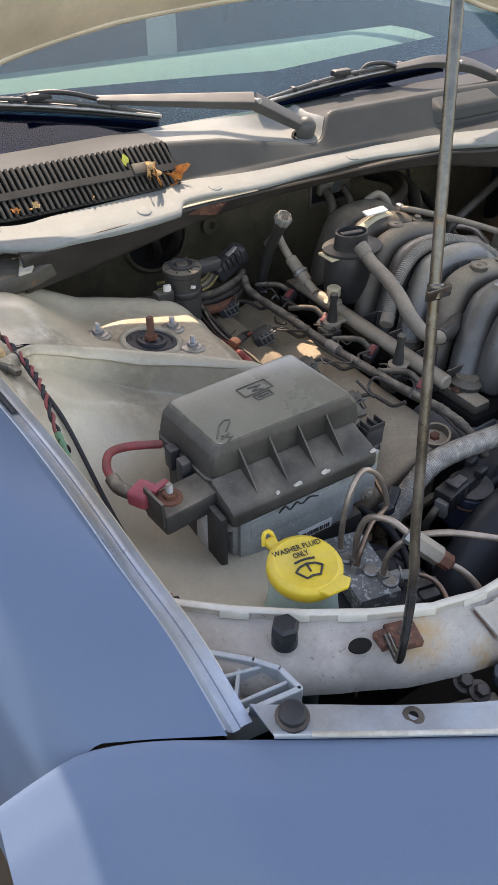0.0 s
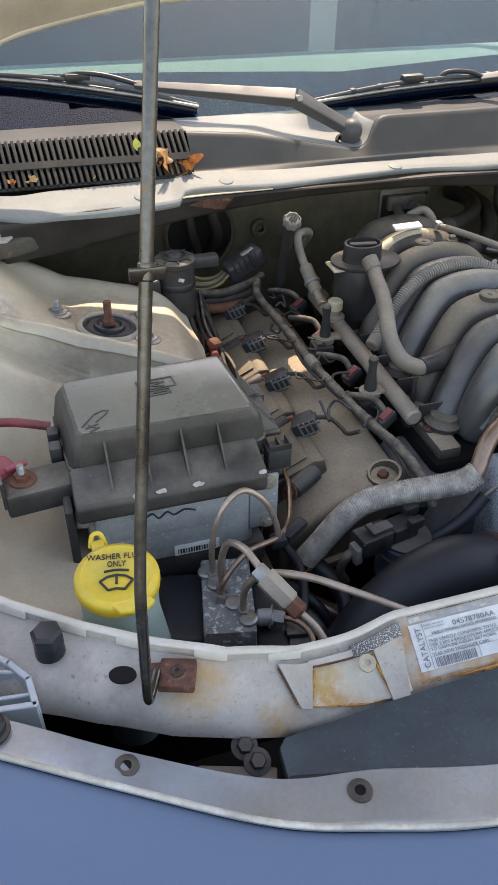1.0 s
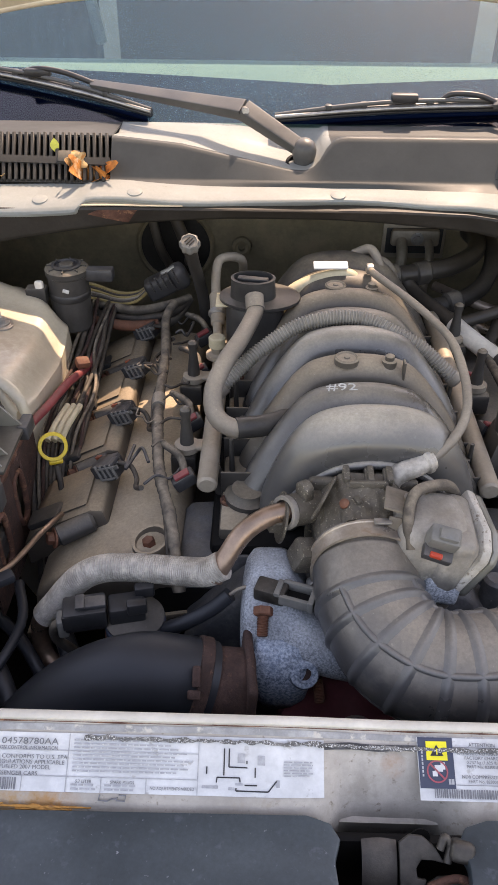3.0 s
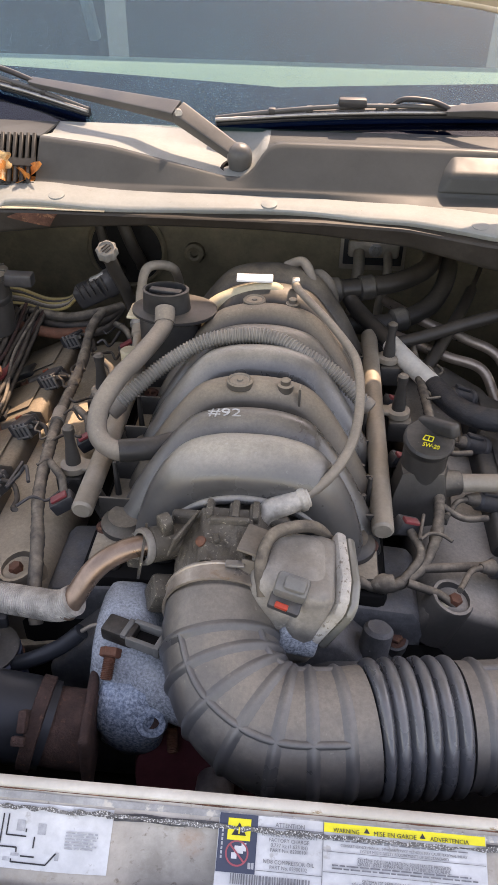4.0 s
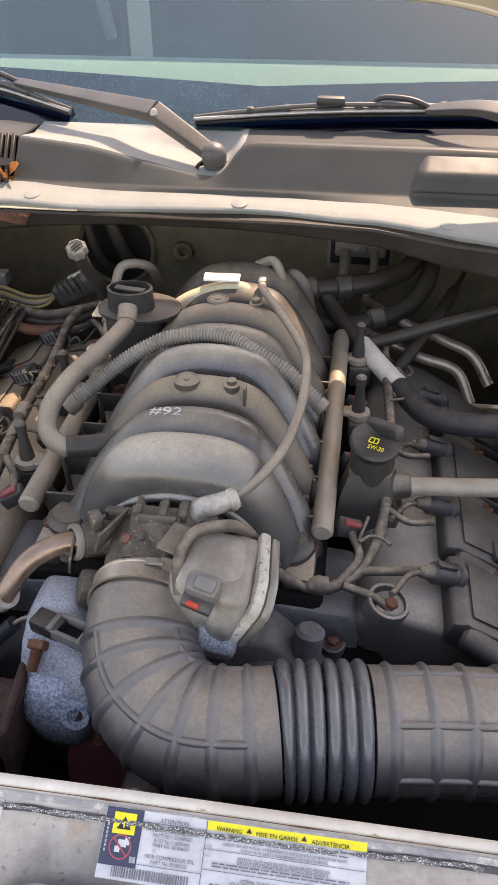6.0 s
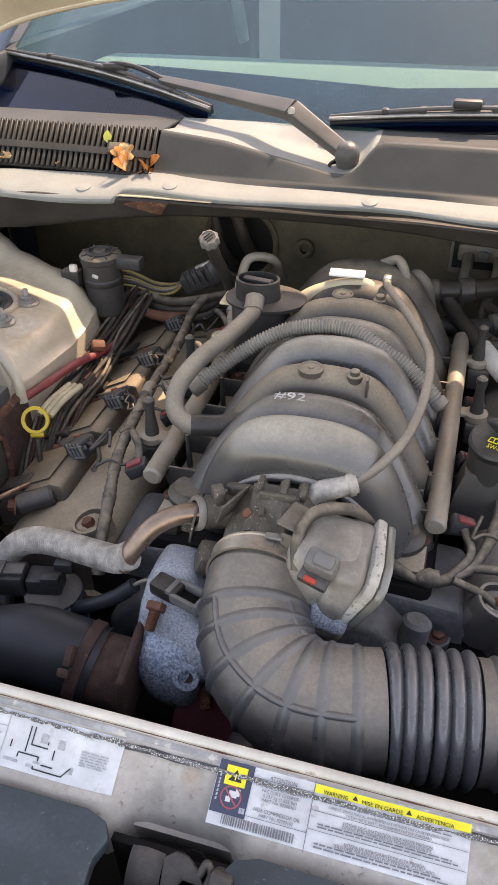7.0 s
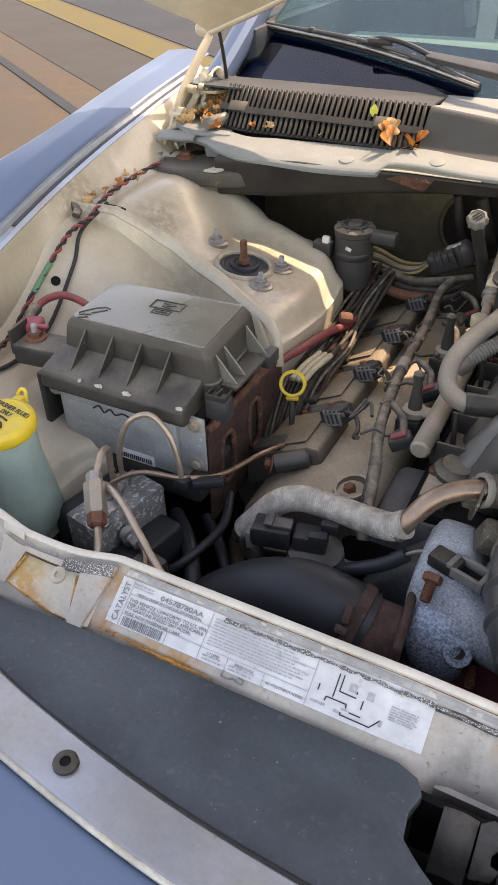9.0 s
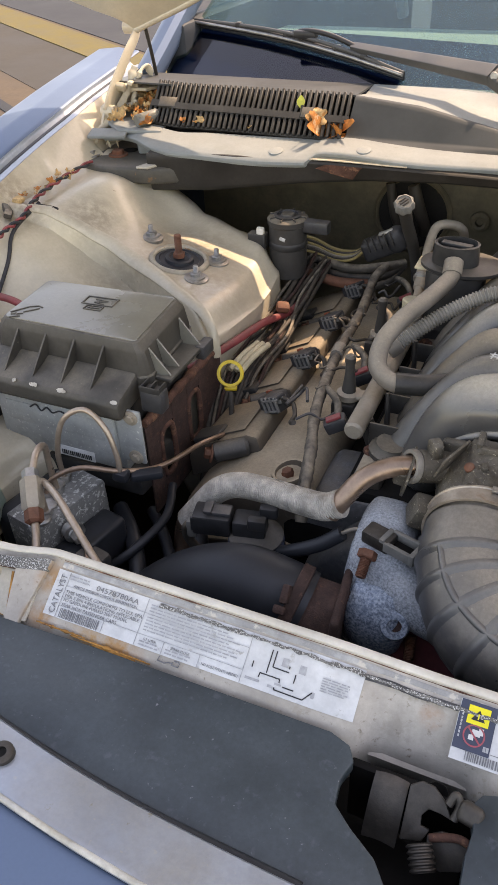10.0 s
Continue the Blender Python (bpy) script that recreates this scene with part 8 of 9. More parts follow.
for k in range(3):
    part("raised_bar", cyl(kc + kw * 0.0078 + kv * (0.0045 * (k - 1)) - ku * (0.0075 - 0.002 * abs(k - 1)), kc + kw * 0.0078 + kv * (0.0045 * (k - 1)) + ku * (0.0075 - 0.002 * abs(k - 1)), 0.0011, n=6), M["latchsteel"], kn)
part("neck", cyl(kc - kw * 0.016, kc - kw * 0.006, 0.0112, n=18, bev=0.001), M["latchsteel"], dp)
part("tube", tube([(-0.225, 0.792, 0.938), (-0.223, 0.812, 0.905), (-0.217, 0.845, 0.855), (-0.212, 0.87, 0.80), (-0.21, 0.89, 0.72)], 0.0098, 14), M["blackp"], dp)
fw = thing("firewall_opening", (-0.33, 1.17, 0.72), "round rubber-rimmed opening in the firewall", "opening")
part("rim", lathe([(0.070, -0.004), (0.078, -0.003), (0.080, 0.004), (0.075, 0.008), (0.070, 0.006), (0.070, -0.004)], (-0.293, 1.172, 0.784), (0, -1, 0), 40, caps=False), M["wall"], fw)
part("hole", lathe([(0.070, -0.002), (0.070, 0.002)], (-0.293, 1.173, 0.784), (0, -1, 0), 36), M["beam"], fw)
part("inner_pipe", tube([(-0.27, 1.19, 0.74), (-0.262, 1.15, 0.77), (-0.268, 1.12, 0.81), (-0.285, 1.12, 0.86)], 0.012, 12), M["coil"], fw)
part("inner_pipe", tube([(-0.31, 1.19, 0.73), (-0.306, 1.14, 0.76), (-0.318, 1.12, 0.80), (-0.33, 1.12, 0.86)], 0.009, 12), M["coil"], fw)
bs = thing("firewall_boss", (-0.159, 1.168, 0.77), "dusty round boss on the firewall", "boss")
part("boss", lathe([(0.020, 0), (0.019, 0.012), (0.013, 0.015), (0.008, 0.013), (0.007, 0.002)], (-0.159, 1.174, 0.784), (0, -1, 0.1), 24), M["wall"], bs)
ac = thing("heater_plate", (0.183, 1.16, 0.77), "dull block plate joining two heater pipes to the firewall", "pipe block")
part("frame", box((0.185, 1.172, 0.803), (0.125, 0.006, 0.075), 0.003), M["rail"], ac)
part("recess", box((0.185, 1.168, 0.803), (0.112, 0.004, 0.052), 0.002), M["coildark"], ac)
part("block", box((0.185, 1.160, 0.813), (0.096, 0.016, 0.034), 0.006), M["rail"], ac)
part("bolt", hexbolt((0.188, 1.152, 0.813), (0, -1, 0), 0.008, 0.006), M["steel"], ac)
part("pipe", tube([(0.158, 1.155, 0.808), (0.158, 1.13, 0.79), (0.155, 1.12, 0.76), (0.152, 1.12, 0.70)], 0.011, 14), M["rail"], ac)
part("pipe", tube([(0.212, 1.155, 0.806), (0.212, 1.13, 0.79), (0.208, 1.11, 0.76), (0.20, 1.09, 0.73), (0.198, 1.05, 0.70)], 0.0085, 14), M["rail"], ac)
h1 = thing("heater_hose", (0.2, 0.97, 0.79), "black rubber heater hose with a moulded joint", "heater hose", "heater hoses")
part("hose", tube([(0.055, 0.905, 0.832), (0.10, 0.925, 0.834), (0.155, 0.940, 0.836), (0.215, 0.965, 0.838), (0.262, 1.01, 0.842), (0.282, 1.07, 0.842), (0.285, 1.15, 0.83)], 0.0165, 18), M["hoseblack"], h1)
for x, y in ((0.105, 0.926), (0.160, 0.942)):
    part("joint_collar", cyl((x - 0.014, y - 0.004, 0.834), (x + 0.014, y + 0.004, 0.836), 0.0205, n=20, bev=0.004), M["blackp"], h1)
part("branch", tube([(0.130, 0.932, 0.828), (0.142, 0.915, 0.815), (0.160, 0.880, 0.810), (0.182, 0.842, 0.806), (0.202, 0.808, 0.800)], 0.013, 16), M["hoseblack"], h1)
part("white_wrap", tube([(0.197, 0.817, 0.802), (0.218, 0.782, 0.796), (0.240, 0.750, 0.790), (0.258, 0.722, 0.787)], 0.0148, 16), M["wtape"], h1, "white cloth tape wrap")
part("braided_end", tube([(0.254, 0.728, 0.787), (0.268, 0.696, 0.787), (0.290, 0.662, 0.788), (0.330, 0.640, 0.792), (0.40, 0.632, 0.800), (0.52, 0.66, 0.79)], 0.0160, 20), M["braid"], h1, "black braided sleeve")
h2 = thing("heater_hose", (0.2, 0.95, 0.77), "black rubber heater hose with a moulded joint", "heater hose", "heater hoses")
part("hose", tube([(0.075, 0.955, 0.815), (0.092, 0.925, 0.795), (0.13, 0.912, 0.783), (0.18, 0.915, 0.783), (0.232, 0.93, 0.790), (0.278, 0.965, 0.805), (0.305, 1.03, 0.832), (0.308, 1.12, 0.835)], 0.0155, 18), M["hoseblack"], h2)
part("joint_collar", cyl((0.205, 0.92, 0.786), (0.232, 0.93, 0.790), 0.020, n=20, bev=0.004), M["blackp"], h2)
part("valve_stub", cyl((0.186, 0.905, 0.785), (0.187, 0.895, 0.745), 0.018, n=18, bev=0.004), M["blackp"], h2)
for i, pts in enumerate(([(0.20, 1.0, 0.785), (0.262, 0.935, 0.782), (0.33, 0.89, 0.776), (0.372, 0.868, 0.765), (0.40, 0.84, 0.73)], [(0.17, 0.94, 0.775), (0.225, 0.883, 0.776), (0.29, 0.848, 0.768), (0.345, 0.83, 0.758), (0.37, 0.80, 0.72)])):
    solo("refrigerant_pipe", tube(pts, 0.0082, 14), M["brake"], pts[2], "bright aluminium refrigerant pipe", "pipe", "refrigerant pipes")
solo("cable_conduit", tube([(0.19, 0.815, 0.80), (0.25, 0.83, 0.812), (0.34, 0.858, 0.832), (0.50, 0.91, 0.86)], 0.010, 14), M["hoseblack"], (0.3, 0.84, 0.8), "black conduit crossing to the fender", "conduit")
solo("control_cable", tube([(0.39, 1.13, 0.86), (0.372, 1.09, 0.81), (0.33, 0.97, 0.80), (0.27, 0.83, 0.782), (0.24, 0.78, 0.765)], lambda i, s: 0.0045 if s < 0.4 else 0.010, 12), M["hoseblack"], (0.33, 0.95, 0.79), "grey control cable with a thick sleeve", "cable")
solo("rear_hose", tube([(0.03, 0.865, 0.90), (0.055, 0.855, 0.912), (0.07, 0.84, 0.89), (0.075, 0.85, 0.84)], 0.0075, 12), M["hose"], (0.05, 0.85, 0.86), "small vacuum hose behind the manifold", "hose")
solo("rear_hose", tube([(0.075, 0.95, 0.80), (0.075, 0.925, 0.85), (0.082, 0.905, 0.868), (0.10, 0.90, 0.85), (0.11, 0.91, 0.80)], 0.011, 14), M["hose"], (0.085, 0.91, 0.83), "brown vacuum hose at the firewall", "hose")

# ---- front pulleys below the duct ----
pu = thing("fan_pulley", (0.0, 0.20, 0.55), "dark maroon pulley deep below the duct", "pulley")
part("pulley", lathe([(0.02, -0.02), (0.085, -0.02), (0.088, -0.01), (0.080, 0.0), (0.088, 0.01), (0.085, 0.02), (0.02, 0.02)], (0.0, 0.215, 0.615), (0, -1, 0.3), 36), M["maroon"], pu)
part("hub", cyl((0, 0.20, 0.62), (0, 0.16, 0.63), 0.02, n=18, bev=0.003), M["steel"], pu)
lump = thing("alternator", (0.12, 0.25, 0.62), "corroded alternator body low in the bay", "alternator")
part("case", lathe([(0.05, -0.04), (0.062, -0.03), (0.064, 0.03), (0.05, 0.045), (0.02, 0.048)], (0.13, 0.26, 0.66), (0, -1, 0.1), 28), M["sootalu"], lump)
part("boss", cyl((0.155, 0.30, 0.70), (0.16, 0.31, 0.748), 0.016, n=18, bev=0.004), M["sootalu"], lump)
for (x, y, z) in ((0.10, 0.335, 0.735), (0.185, 0.335, 0.70)):
    c = thing("cover_bolt", (x, y, z - 0.01), "rusty flange bolt on the timing cover", "bolt", "timing cover bolts")
    part("boss", lathe([(0.015, -0.03), (0.014, 0.0), (0.010, 0.001)], (x, y, z), (0, -0.3, 1), 18), M["sootalu"], c)
    part("bolt", hexbolt((x, y, z), (0, -0.3, 1), 0.007, 0.007), M["rust"], c)

# ---- labels on the support ----
def label_pose(x, s, lift):
    """A pose on the sloped face: x along it, y up it."""
    p = on_support(x, s)
    up = (on_support(x, s + 0.1) - p).normalized()
    out = Vector((1, 0, 0)).cross(up)
    p = p + out * lift
    return Matrix(((1, up.x, out.x, p.x), (0, up.y, out.y, p.y), (0, up.z, out.z, p.z), (0, 0, 0, 1)))


H = 0.0444


def card(x0, x1, s0, s1, lift, t=0.0003):
    if x1 - x0 < 0.06:
        bm = box((0, 0, 0), (x1 - x0, (s1 - s0) * H, t), 0)
        bm.transform(label_pose((x0 + x1) / 2, (s0 + s1) / 2, lift))
        return bm
    return sheet(lambda x, s: tuple(label_pose(x, s, lift).translation), x0, x1, s0, s1, 24, 2, t)


def words(text, x, s, size, fit=None, align="LEFT", turn=0, lift=0.0016):
    return lettering(text, size, label_pose(x, s, lift) @ pose(0, 0, 0, 0, 0, turn), 0.0001, align, fit)


def bars(x0, x1, s0, s1, rows, lift=0.0016, seed=1, thick=0.45):
    rnd = random.Random(seed)
    out = []
    for i in range(rows):
        s = s1 - (s1 - s0) * (i + 0.5) / rows
        h = (s1 - s0) / rows * thick
        x = x0
        end = x1 - rnd.uniform(0, 0.2) * (x1 - x0)
        while x < end:
            w = min(rnd.uniform(0.003, 0.009), end - x)
            out.append(card(x, x + w, s - h / 2, s + h / 2, lift, 0.0002))
            x += w + 0.0011
    return join(*out)


def stripes(x0, x1, s0, s1, seed):
    rnd = random.Random(seed)
    out, x = [], x0
    while x < x1:
        w = rnd.choice((0.0007, 0.0011, 0.0016))
        out.append(card(x, x + w, s0, s1, 0.0016, 0.0002))
        x += w + rnd.choice((0.0007, 0.001))
    return join(*out)


M["print"] = mat("faded grey print", (0.19, 0.19, 0.195), 0.6, 0, 0.3, 200, bump=0.0)
M["faint"] = mat("very faded print", (0.38, 0.38, 0.38), 0.6, 0, 0.2, 200, bump=0.0)
el = thing("emission_label", tuple(on_support(-0.21, 0.5)), "weathered white emission control label on the support", "label")
part("paper", card(-0.362, -0.056, 0.075, 1.06, 0.0008, 0.0004), M["paper"], el)
part("side_word", words("CATALYST", -0.3535, 0.555, 0.0088, 0.037, "CENTER", 90), M["print"], el)
part("number", words("04578780AA", -0.317, 0.905, 0.0070, 0.046), M["print"], el)
part("title", words("VEHICLE EMISSION CONTROL INFORMATION", -0.341, 0.795, 0.0038, 0.070), M["print"], el)
for t, s, w in (("THIS VEHICLE CONFORMS TO U.S. EPA", 0.645, 0.084), ("TIER 2 BIN 4 REGULATIONS APPLICABLE", 0.555, 0.082), ("TO GASOLINE FUELED 2007 MODEL", 0.470, 0.071), ("YEAR NEW PASSENGER CARS.", 0.365, 0.062)):
    part("line", words(t, -0.3465, s, 0.0044, w), M["print"], el)
tagged(part("barcode", stripes(-0.345, -0.301, 0.095, 0.295, 4), M["print"], el), kind="stuff")
tagged(part("maker_bars", bars(-0.347, -0.321, 0.89, 1.02, 2, seed=2), M["faint"], el), kind="stuff")
tagged(part("small_print", bars(-0.258, -0.161, 0.40, 0.98, 9, seed=7, thick=0.4), M["faint"], el), kind="stuff")
for x, t, w, s in ((-0.248, "5.7 LITER", 0.013, 0.255), (-0.217, "SPARK PLUGS", 0.019, 0.255), (-0.177, "NO ADJUSTMENTS NEEDED", 0.035, 0.175)):
    part("box_words", words(t, x, s, 0.0034, w, "CENTER"), M["print"], el)
tagged(part("box_print", join(bars(-0.258, -0.238, 0.10, 0.235, 2, seed=9), bars(-0.231, -0.203, 0.10, 0.235, 2, seed=10)), M["faint"], el), kind="stuff")
rules = [card(-0.3485, -0.3479, 0.08, 1.05, 0.0016), card(-0.2623, -0.2617, 0.08, 1.05, 0.0016), card(-0.348, -0.157, 0.325, 0.336, 0.0016), card(-0.1573, -0.1567, 0.08, 1.05, 0.0016), card(-0.2343, -0.2337, 0.08, 0.33, 0.0016), card(-0.1983, -0.1977, 0.08, 0.33, 0.0016), card(-0.298, -0.2975, 0.08, 0.33, 0.0016), card(-0.348, -0.262, 0.755, 0.765, 0.0016), card(-0.262, -0.157, 0.755, 0.765, 0.0016)]
part("rules", join(*rules), M["faint"], el)
HOSES = (((-0.1362, 0.87), (-0.1362, 0.42)), ((-0.1323, 0.87), (-0.1323, 0.56), (-0.1175, 0.555)), ((-0.1420, 0.30), (-0.1416, 0.385), (-0.1235, 0.385), (-0.1232, 0.315)), ((-0.1195, 0.265), (-0.1095, 0.265)), ((-0.1262, 0.215), (-0.1262, 0.17), (-0.1005, 0.165), (-0.0940, 0.345)), ((-0.1112, 0.56), (-0.1112, 0.395)), ((-0.1500, 0.56), (-0.1500, 0.44)), ((-0.1180, 0.67), (-0.1180, 0.62)))
part("diagram", join(*[tube([tuple(label_pose(x, s, 0.0013).translation) for x, s in (p, q)], 0.0005, 5, 1) for run in HOSES for p, q in zip(run, run[1:])]), M["ink"], el, "printed vacuum hose diagram")
tagged(part("diagram_note", bars(-0.0885, -0.063, 0.41, 0.69, 6, seed=12), M["faint"], el), kind="stuff")
tagged(part("diagram_blocks", join(*[card(x, x + w, s, s + h, 0.0012, 0.0002) for x, w, s, h in ((-0.1535, 0.013, 0.20, 0.05), (-0.1255, 0.006, 0.63, 0.16), (-0.1095, 0.006, 0.60, 0.16), (-0.1325, 0.005, 0.18, 0.05), (-0.1270, 0.006, 0.26, 0.04), (-0.0945, 0.003, 0.24, 0.12))]), M["faint"], el), kind="stuff")
part("stamped_mark", join(tube([tuple(on_support(x, s) + Vector((0, -0.0004, 0.0008))) for x, s in ((-0.234, 0.045), (-0.235, -0.045), (-0.228, -0.055), (-0.224, -0.015), (-0.220, -0.02))], 0.0006, 5, 1), tube([tuple(on_support(x, s) + Vector((0, -0.0004, 0.0008))) for x, s in ((-0.220, 0.01), (-0.221, -0.045), (-0.214, -0.05), (-0.2135, 0.04), (-0.219, 0.045))], 0.0006, 5, 1)), M["print"], support, "stamped outline in the beam")
al = thing("refrigerant_label", tuple(on_support(0.12, 0.5)), "white air conditioning label with a yellow warning band", "label")
part("paper", card(0.0215, 0.2175, 0.03, 1.185, 0.0008, 0.0004), M["paper"], al)
part("navy_block", card(0.0220, 0.0505, 0.285, 1.15, 0.0014, 0.0004), M["navy"], al)
part("yellow_square", card(0.0285, 0.0455, 0.775, 1.10, 0.0018, 0.0004), M["warn"], al)
tri_bm = bmesh.new()
tri_bm.faces.new([tri_bm.verts.new(label_pose(x, s, 0.0023) @ Vector((0, 0, 0))) for x, s in ((0.0315, 0.84), (0.0425, 0.84), (0.037, 1.05))])
part("warning_triangle", tri_bm, M["ink"], al)
part("triangle_mark", card(0.0365, 0.0375, 0.87, 0.97, 0.0026, 0.0002), M["warn"], al)
ring_at = label_pose(0.0365, 0.555, 0.0018)
ringbm = lathe([(0.0074, 0), (0.0086, 0), (0.0086, 0.0002), (0.0074, 0.0002), (0.0074, 0)], ring_at.translation, ring_at.col[2].to_3d(), 28, caps=False)
slash = box((0, 0, 0), (0.0150, 0.0013, 0.0003), 0)
slash.transform(label_pose(0.0365, 0.555, 0.0022) @ pose(0, 0, 0, 0, 0, -45))
part("prohibition_ring", join(ringbm, slash), M["pinkred"], al, "red prohibition ring")
part("hand_patch", join(card(0.0345, 0.0410, 0.56, 0.67, 0.0017, 0.0002), card(0.0325, 0.0365, 0.47, 0.56, 0.0017, 0.0002), card(0.0395, 0.0430, 0.60, 0.72, 0.0017, 0.0002)), M["paper"], al, "white warning figure")
part("book_mark", join(card(0.0450, 0.0470, 0.33, 0.42, 0.0017, 0.0002), card(0.0474, 0.0494, 0.33, 0.42, 0.0017, 0.0002)), M["faint"], al, "small open book symbol")
side = random.Random(3)
tagged(part("side_bars", join(*[card(0.0243, 0.0256, 0.46 + 0.07 * k, 0.50 + 0.07 * k + side.uniform(0, 0.015), 0.0017, 0.0002) for k in range(7)]), M["faint"], al), kind="stuff")
part("heading", words("ATTENTION", 0.0745, 1.06, 0.0042, 0.0215, "CENTER"), M["print"], al)
for t, s, size, w in (("R134a A/C REFRIGERANT", 0.90, 0.0036, 0.041), ("FACTORY CHARGE:", 0.815, 0.0036, 0.030), ("0.737 kg (1.625 lbs)", 0.735, 0.0034, 0.027), ("PART No. 82300101", 0.655, 0.0034, 0.027), ("ND8 COMPRESSOR OIL", 0.47, 0.0038, 0.037), ("PART No. 82300102", 0.385, 0.0034, 0.027)):
    part("line", words(t, 0.0745, s, size, w, "CENTER"), M["print"], al)
tagged(part("barcode", stripes(0.033, 0.090, 0.085, 0.235, 8), M["print"], al), kind="stuff")
part("yellow_band", card(0.0995, 0.2170, 1.030, 1.18, 0.0014, 0.0004), M["warn"], al)
for t, x, w in (("WARNING", 0.1160, 0.0190), ("MISE EN GARDE", 0.1515, 0.0310), ("ADVERTENCIA", 0.1910, 0.0280)):
    part("band_words", words(t, x, 1.065, 0.0042, w, "CENTER", lift=0.002), M["ink"], al)
for x in (0.1308, 0.1715):
    tri_bm = bmesh.new()
    tri_bm.faces.new([tri_bm.verts.new(label_pose(x + dx, s, 0.0021) @ Vector((0, 0, 0))) for dx, s in ((-0.0022, 1.06), (0.0022, 1.06), (0, 1.145))])
    tagged(part("band_triangle", tri_bm, M["ink"], al), kind="stuff")
for t, s, size, w in (("HIGH PRESSURE REFRIGERANT SYSTEM", 0.945, 0.0030, 0.050), ("CONSULT SERVICE MANUAL. IMPROPER SERVICE METHODS MAY CAUSE PERSONAL INJURY.", 0.83, 0.0026, 0.092), ("SYSTEM MEETS SAFETY REQUIREMENTS OF SAE STANDARD", 0.765, 0.0026, 0.064), ("SYSTÈME DE CLIMATISATION SOUS HAUTE PRESSION", 0.625, 0.0033, 0.067), ("DEVANT ÊTRE RÉPARÉ PAR UN TECHNICIEN QUALIFIÉ.", 0.565, 0.0033, 0.067), ("SISTEMA DE REFRIGERANTE DE ALTA PRESIÓN", 0.295, 0.0033, 0.060), ("SÓLO DEBE SER REPARADO POR PERSONAL CALIFICADO.", 0.235, 0.0033, 0.075)):
    part("line", words(t, 0.158, s, size, w, "CENTER"), M["print"], al)
for i, (s0, s1, n) in enumerate(((0.885, 0.925, 1), (0.44, 0.54, 2), (0.10, 0.215, 2))):
    tagged(part("small_print", bars(0.106, 0.214, s0, s1, n, seed=40 + i, thick=0.42), M["print"], al), kind="stuff")
part("rules", join(card(0.0988, 0.0993, 0.04, 1.17, 0.0016), card(0.0996, 0.2165, 0.718, 0.727, 0.0016), card(0.0996, 0.2165, 0.395, 0.404, 0.0016), card(0.051, 0.099, 1.005, 1.015, 0.0016), card(0.051, 0.099, 0.315, 0.325, 0.0016)), M["print"], al)
M["grime"] = mat("blue-grey grime smear", (0.33, 0.325, 0.31), 0.6, 0, 0.3, 40, bump=0.2, spots=(0.52, 0.48, 0.41), spot_scale=55, spot_cut=0.55)
M["tar"] = mat("charcoal seam band", (0.085, 0.082, 0.080), 0.7, 0, 0.4, 60, bump=0.5, spots=(0.30, 0.28, 0.25), spot_scale=130, spot_cut=0.58, spot_soft=0.12)
M["crust"] = mat("crusted peeling seam", (0.13, 0.125, 0.115), 0.8, 0, 0.4, 60, bump=0.9, grain=420, spots=(0.58, 0.565, 0.53), spot_scale=800, spot_cut=0.53)


def seam(u, v):
    x = -0.250 + 0.55 * u
    s = 0.985 - 0.025 * smooth(-0.2, 0.05, x) + 0.07 * smooth(0.17, 0.26, x)
    top, low = (0.035 + 0.05 * noise.noise(Vector((u * q, k, 0.3)))  for q, k in ((60, 1.0), (75, 5.0)))
    p = on_support(x, s + top - (top + low) * v) + Vector((0, -0.0012, 0.0021)) * (1 + 0.25 * noise.noise(Vector((u * 160, v * 6, 2.0))))
    return tuple(p)


part("peeling_seam", sheet(seam, 0, 1, 0, 1, 300, 4, 0.0006), M["crust"], support, "crusted peeling seam line")
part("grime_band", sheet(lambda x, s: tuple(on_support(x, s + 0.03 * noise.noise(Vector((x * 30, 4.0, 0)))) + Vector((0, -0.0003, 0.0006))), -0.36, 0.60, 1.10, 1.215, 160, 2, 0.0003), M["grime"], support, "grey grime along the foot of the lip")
# Charcoal band below the seam on both sides of the right label.
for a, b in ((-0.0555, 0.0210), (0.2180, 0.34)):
    part("seam_band", sheet(lambda x, s: tuple(on_support(x, 0.905 + 0.12 * s + 0.03 * noise.noise(Vector((x * 45, 3.0 * s, 0))) + 0.07 * smooth(0.17, 0.26, x)) + Vector((0, -0.0004, 0.0008))), a, b, 0, 1, 60, 2, 0.0003), M["tar"], support, "charcoal band under the peeling seam")
part("peeling_patch", patch(-0.425, -0.372, 0.90, 1.17, 0.0062, 8), M["crust"], support)

# ---- loom along the fender, debris ----
lm = thing("fender_loom", (-0.78, 0.45, 0.86), "twisted red and black wire pair with green tape", "wire loom")
LOOM = curve([(x, y, max(apron_z(x, y), apron_z(x - 0.012, y)) + 0.009) for x, y in ((-0.790, 0.80), (-0.786, 0.70), (-0.776, 0.62), (-0.768, 0.568), (-0.770, 0.522), (-0.775, 0.48), (-0.778, 0.415), (-0.773, 0.364), (-0.767, 0.31), (-0.762, 0.255))] + [(-0.758, 0.21, 0.845)], 14)
for ph, m in ((0, "red"), (math.pi, "ink")):
    pts = []
    for i, p in enumerate(LOOM):
        a = i * 0.75 + ph
        pts.append(p + Vector((math.cos(a), 0, math.sin(a))) * 0.0025)
    part("wire", sweep(pts, 0.0022, 7), M[m], lm, "red wire" if m == "red" else "black wire")
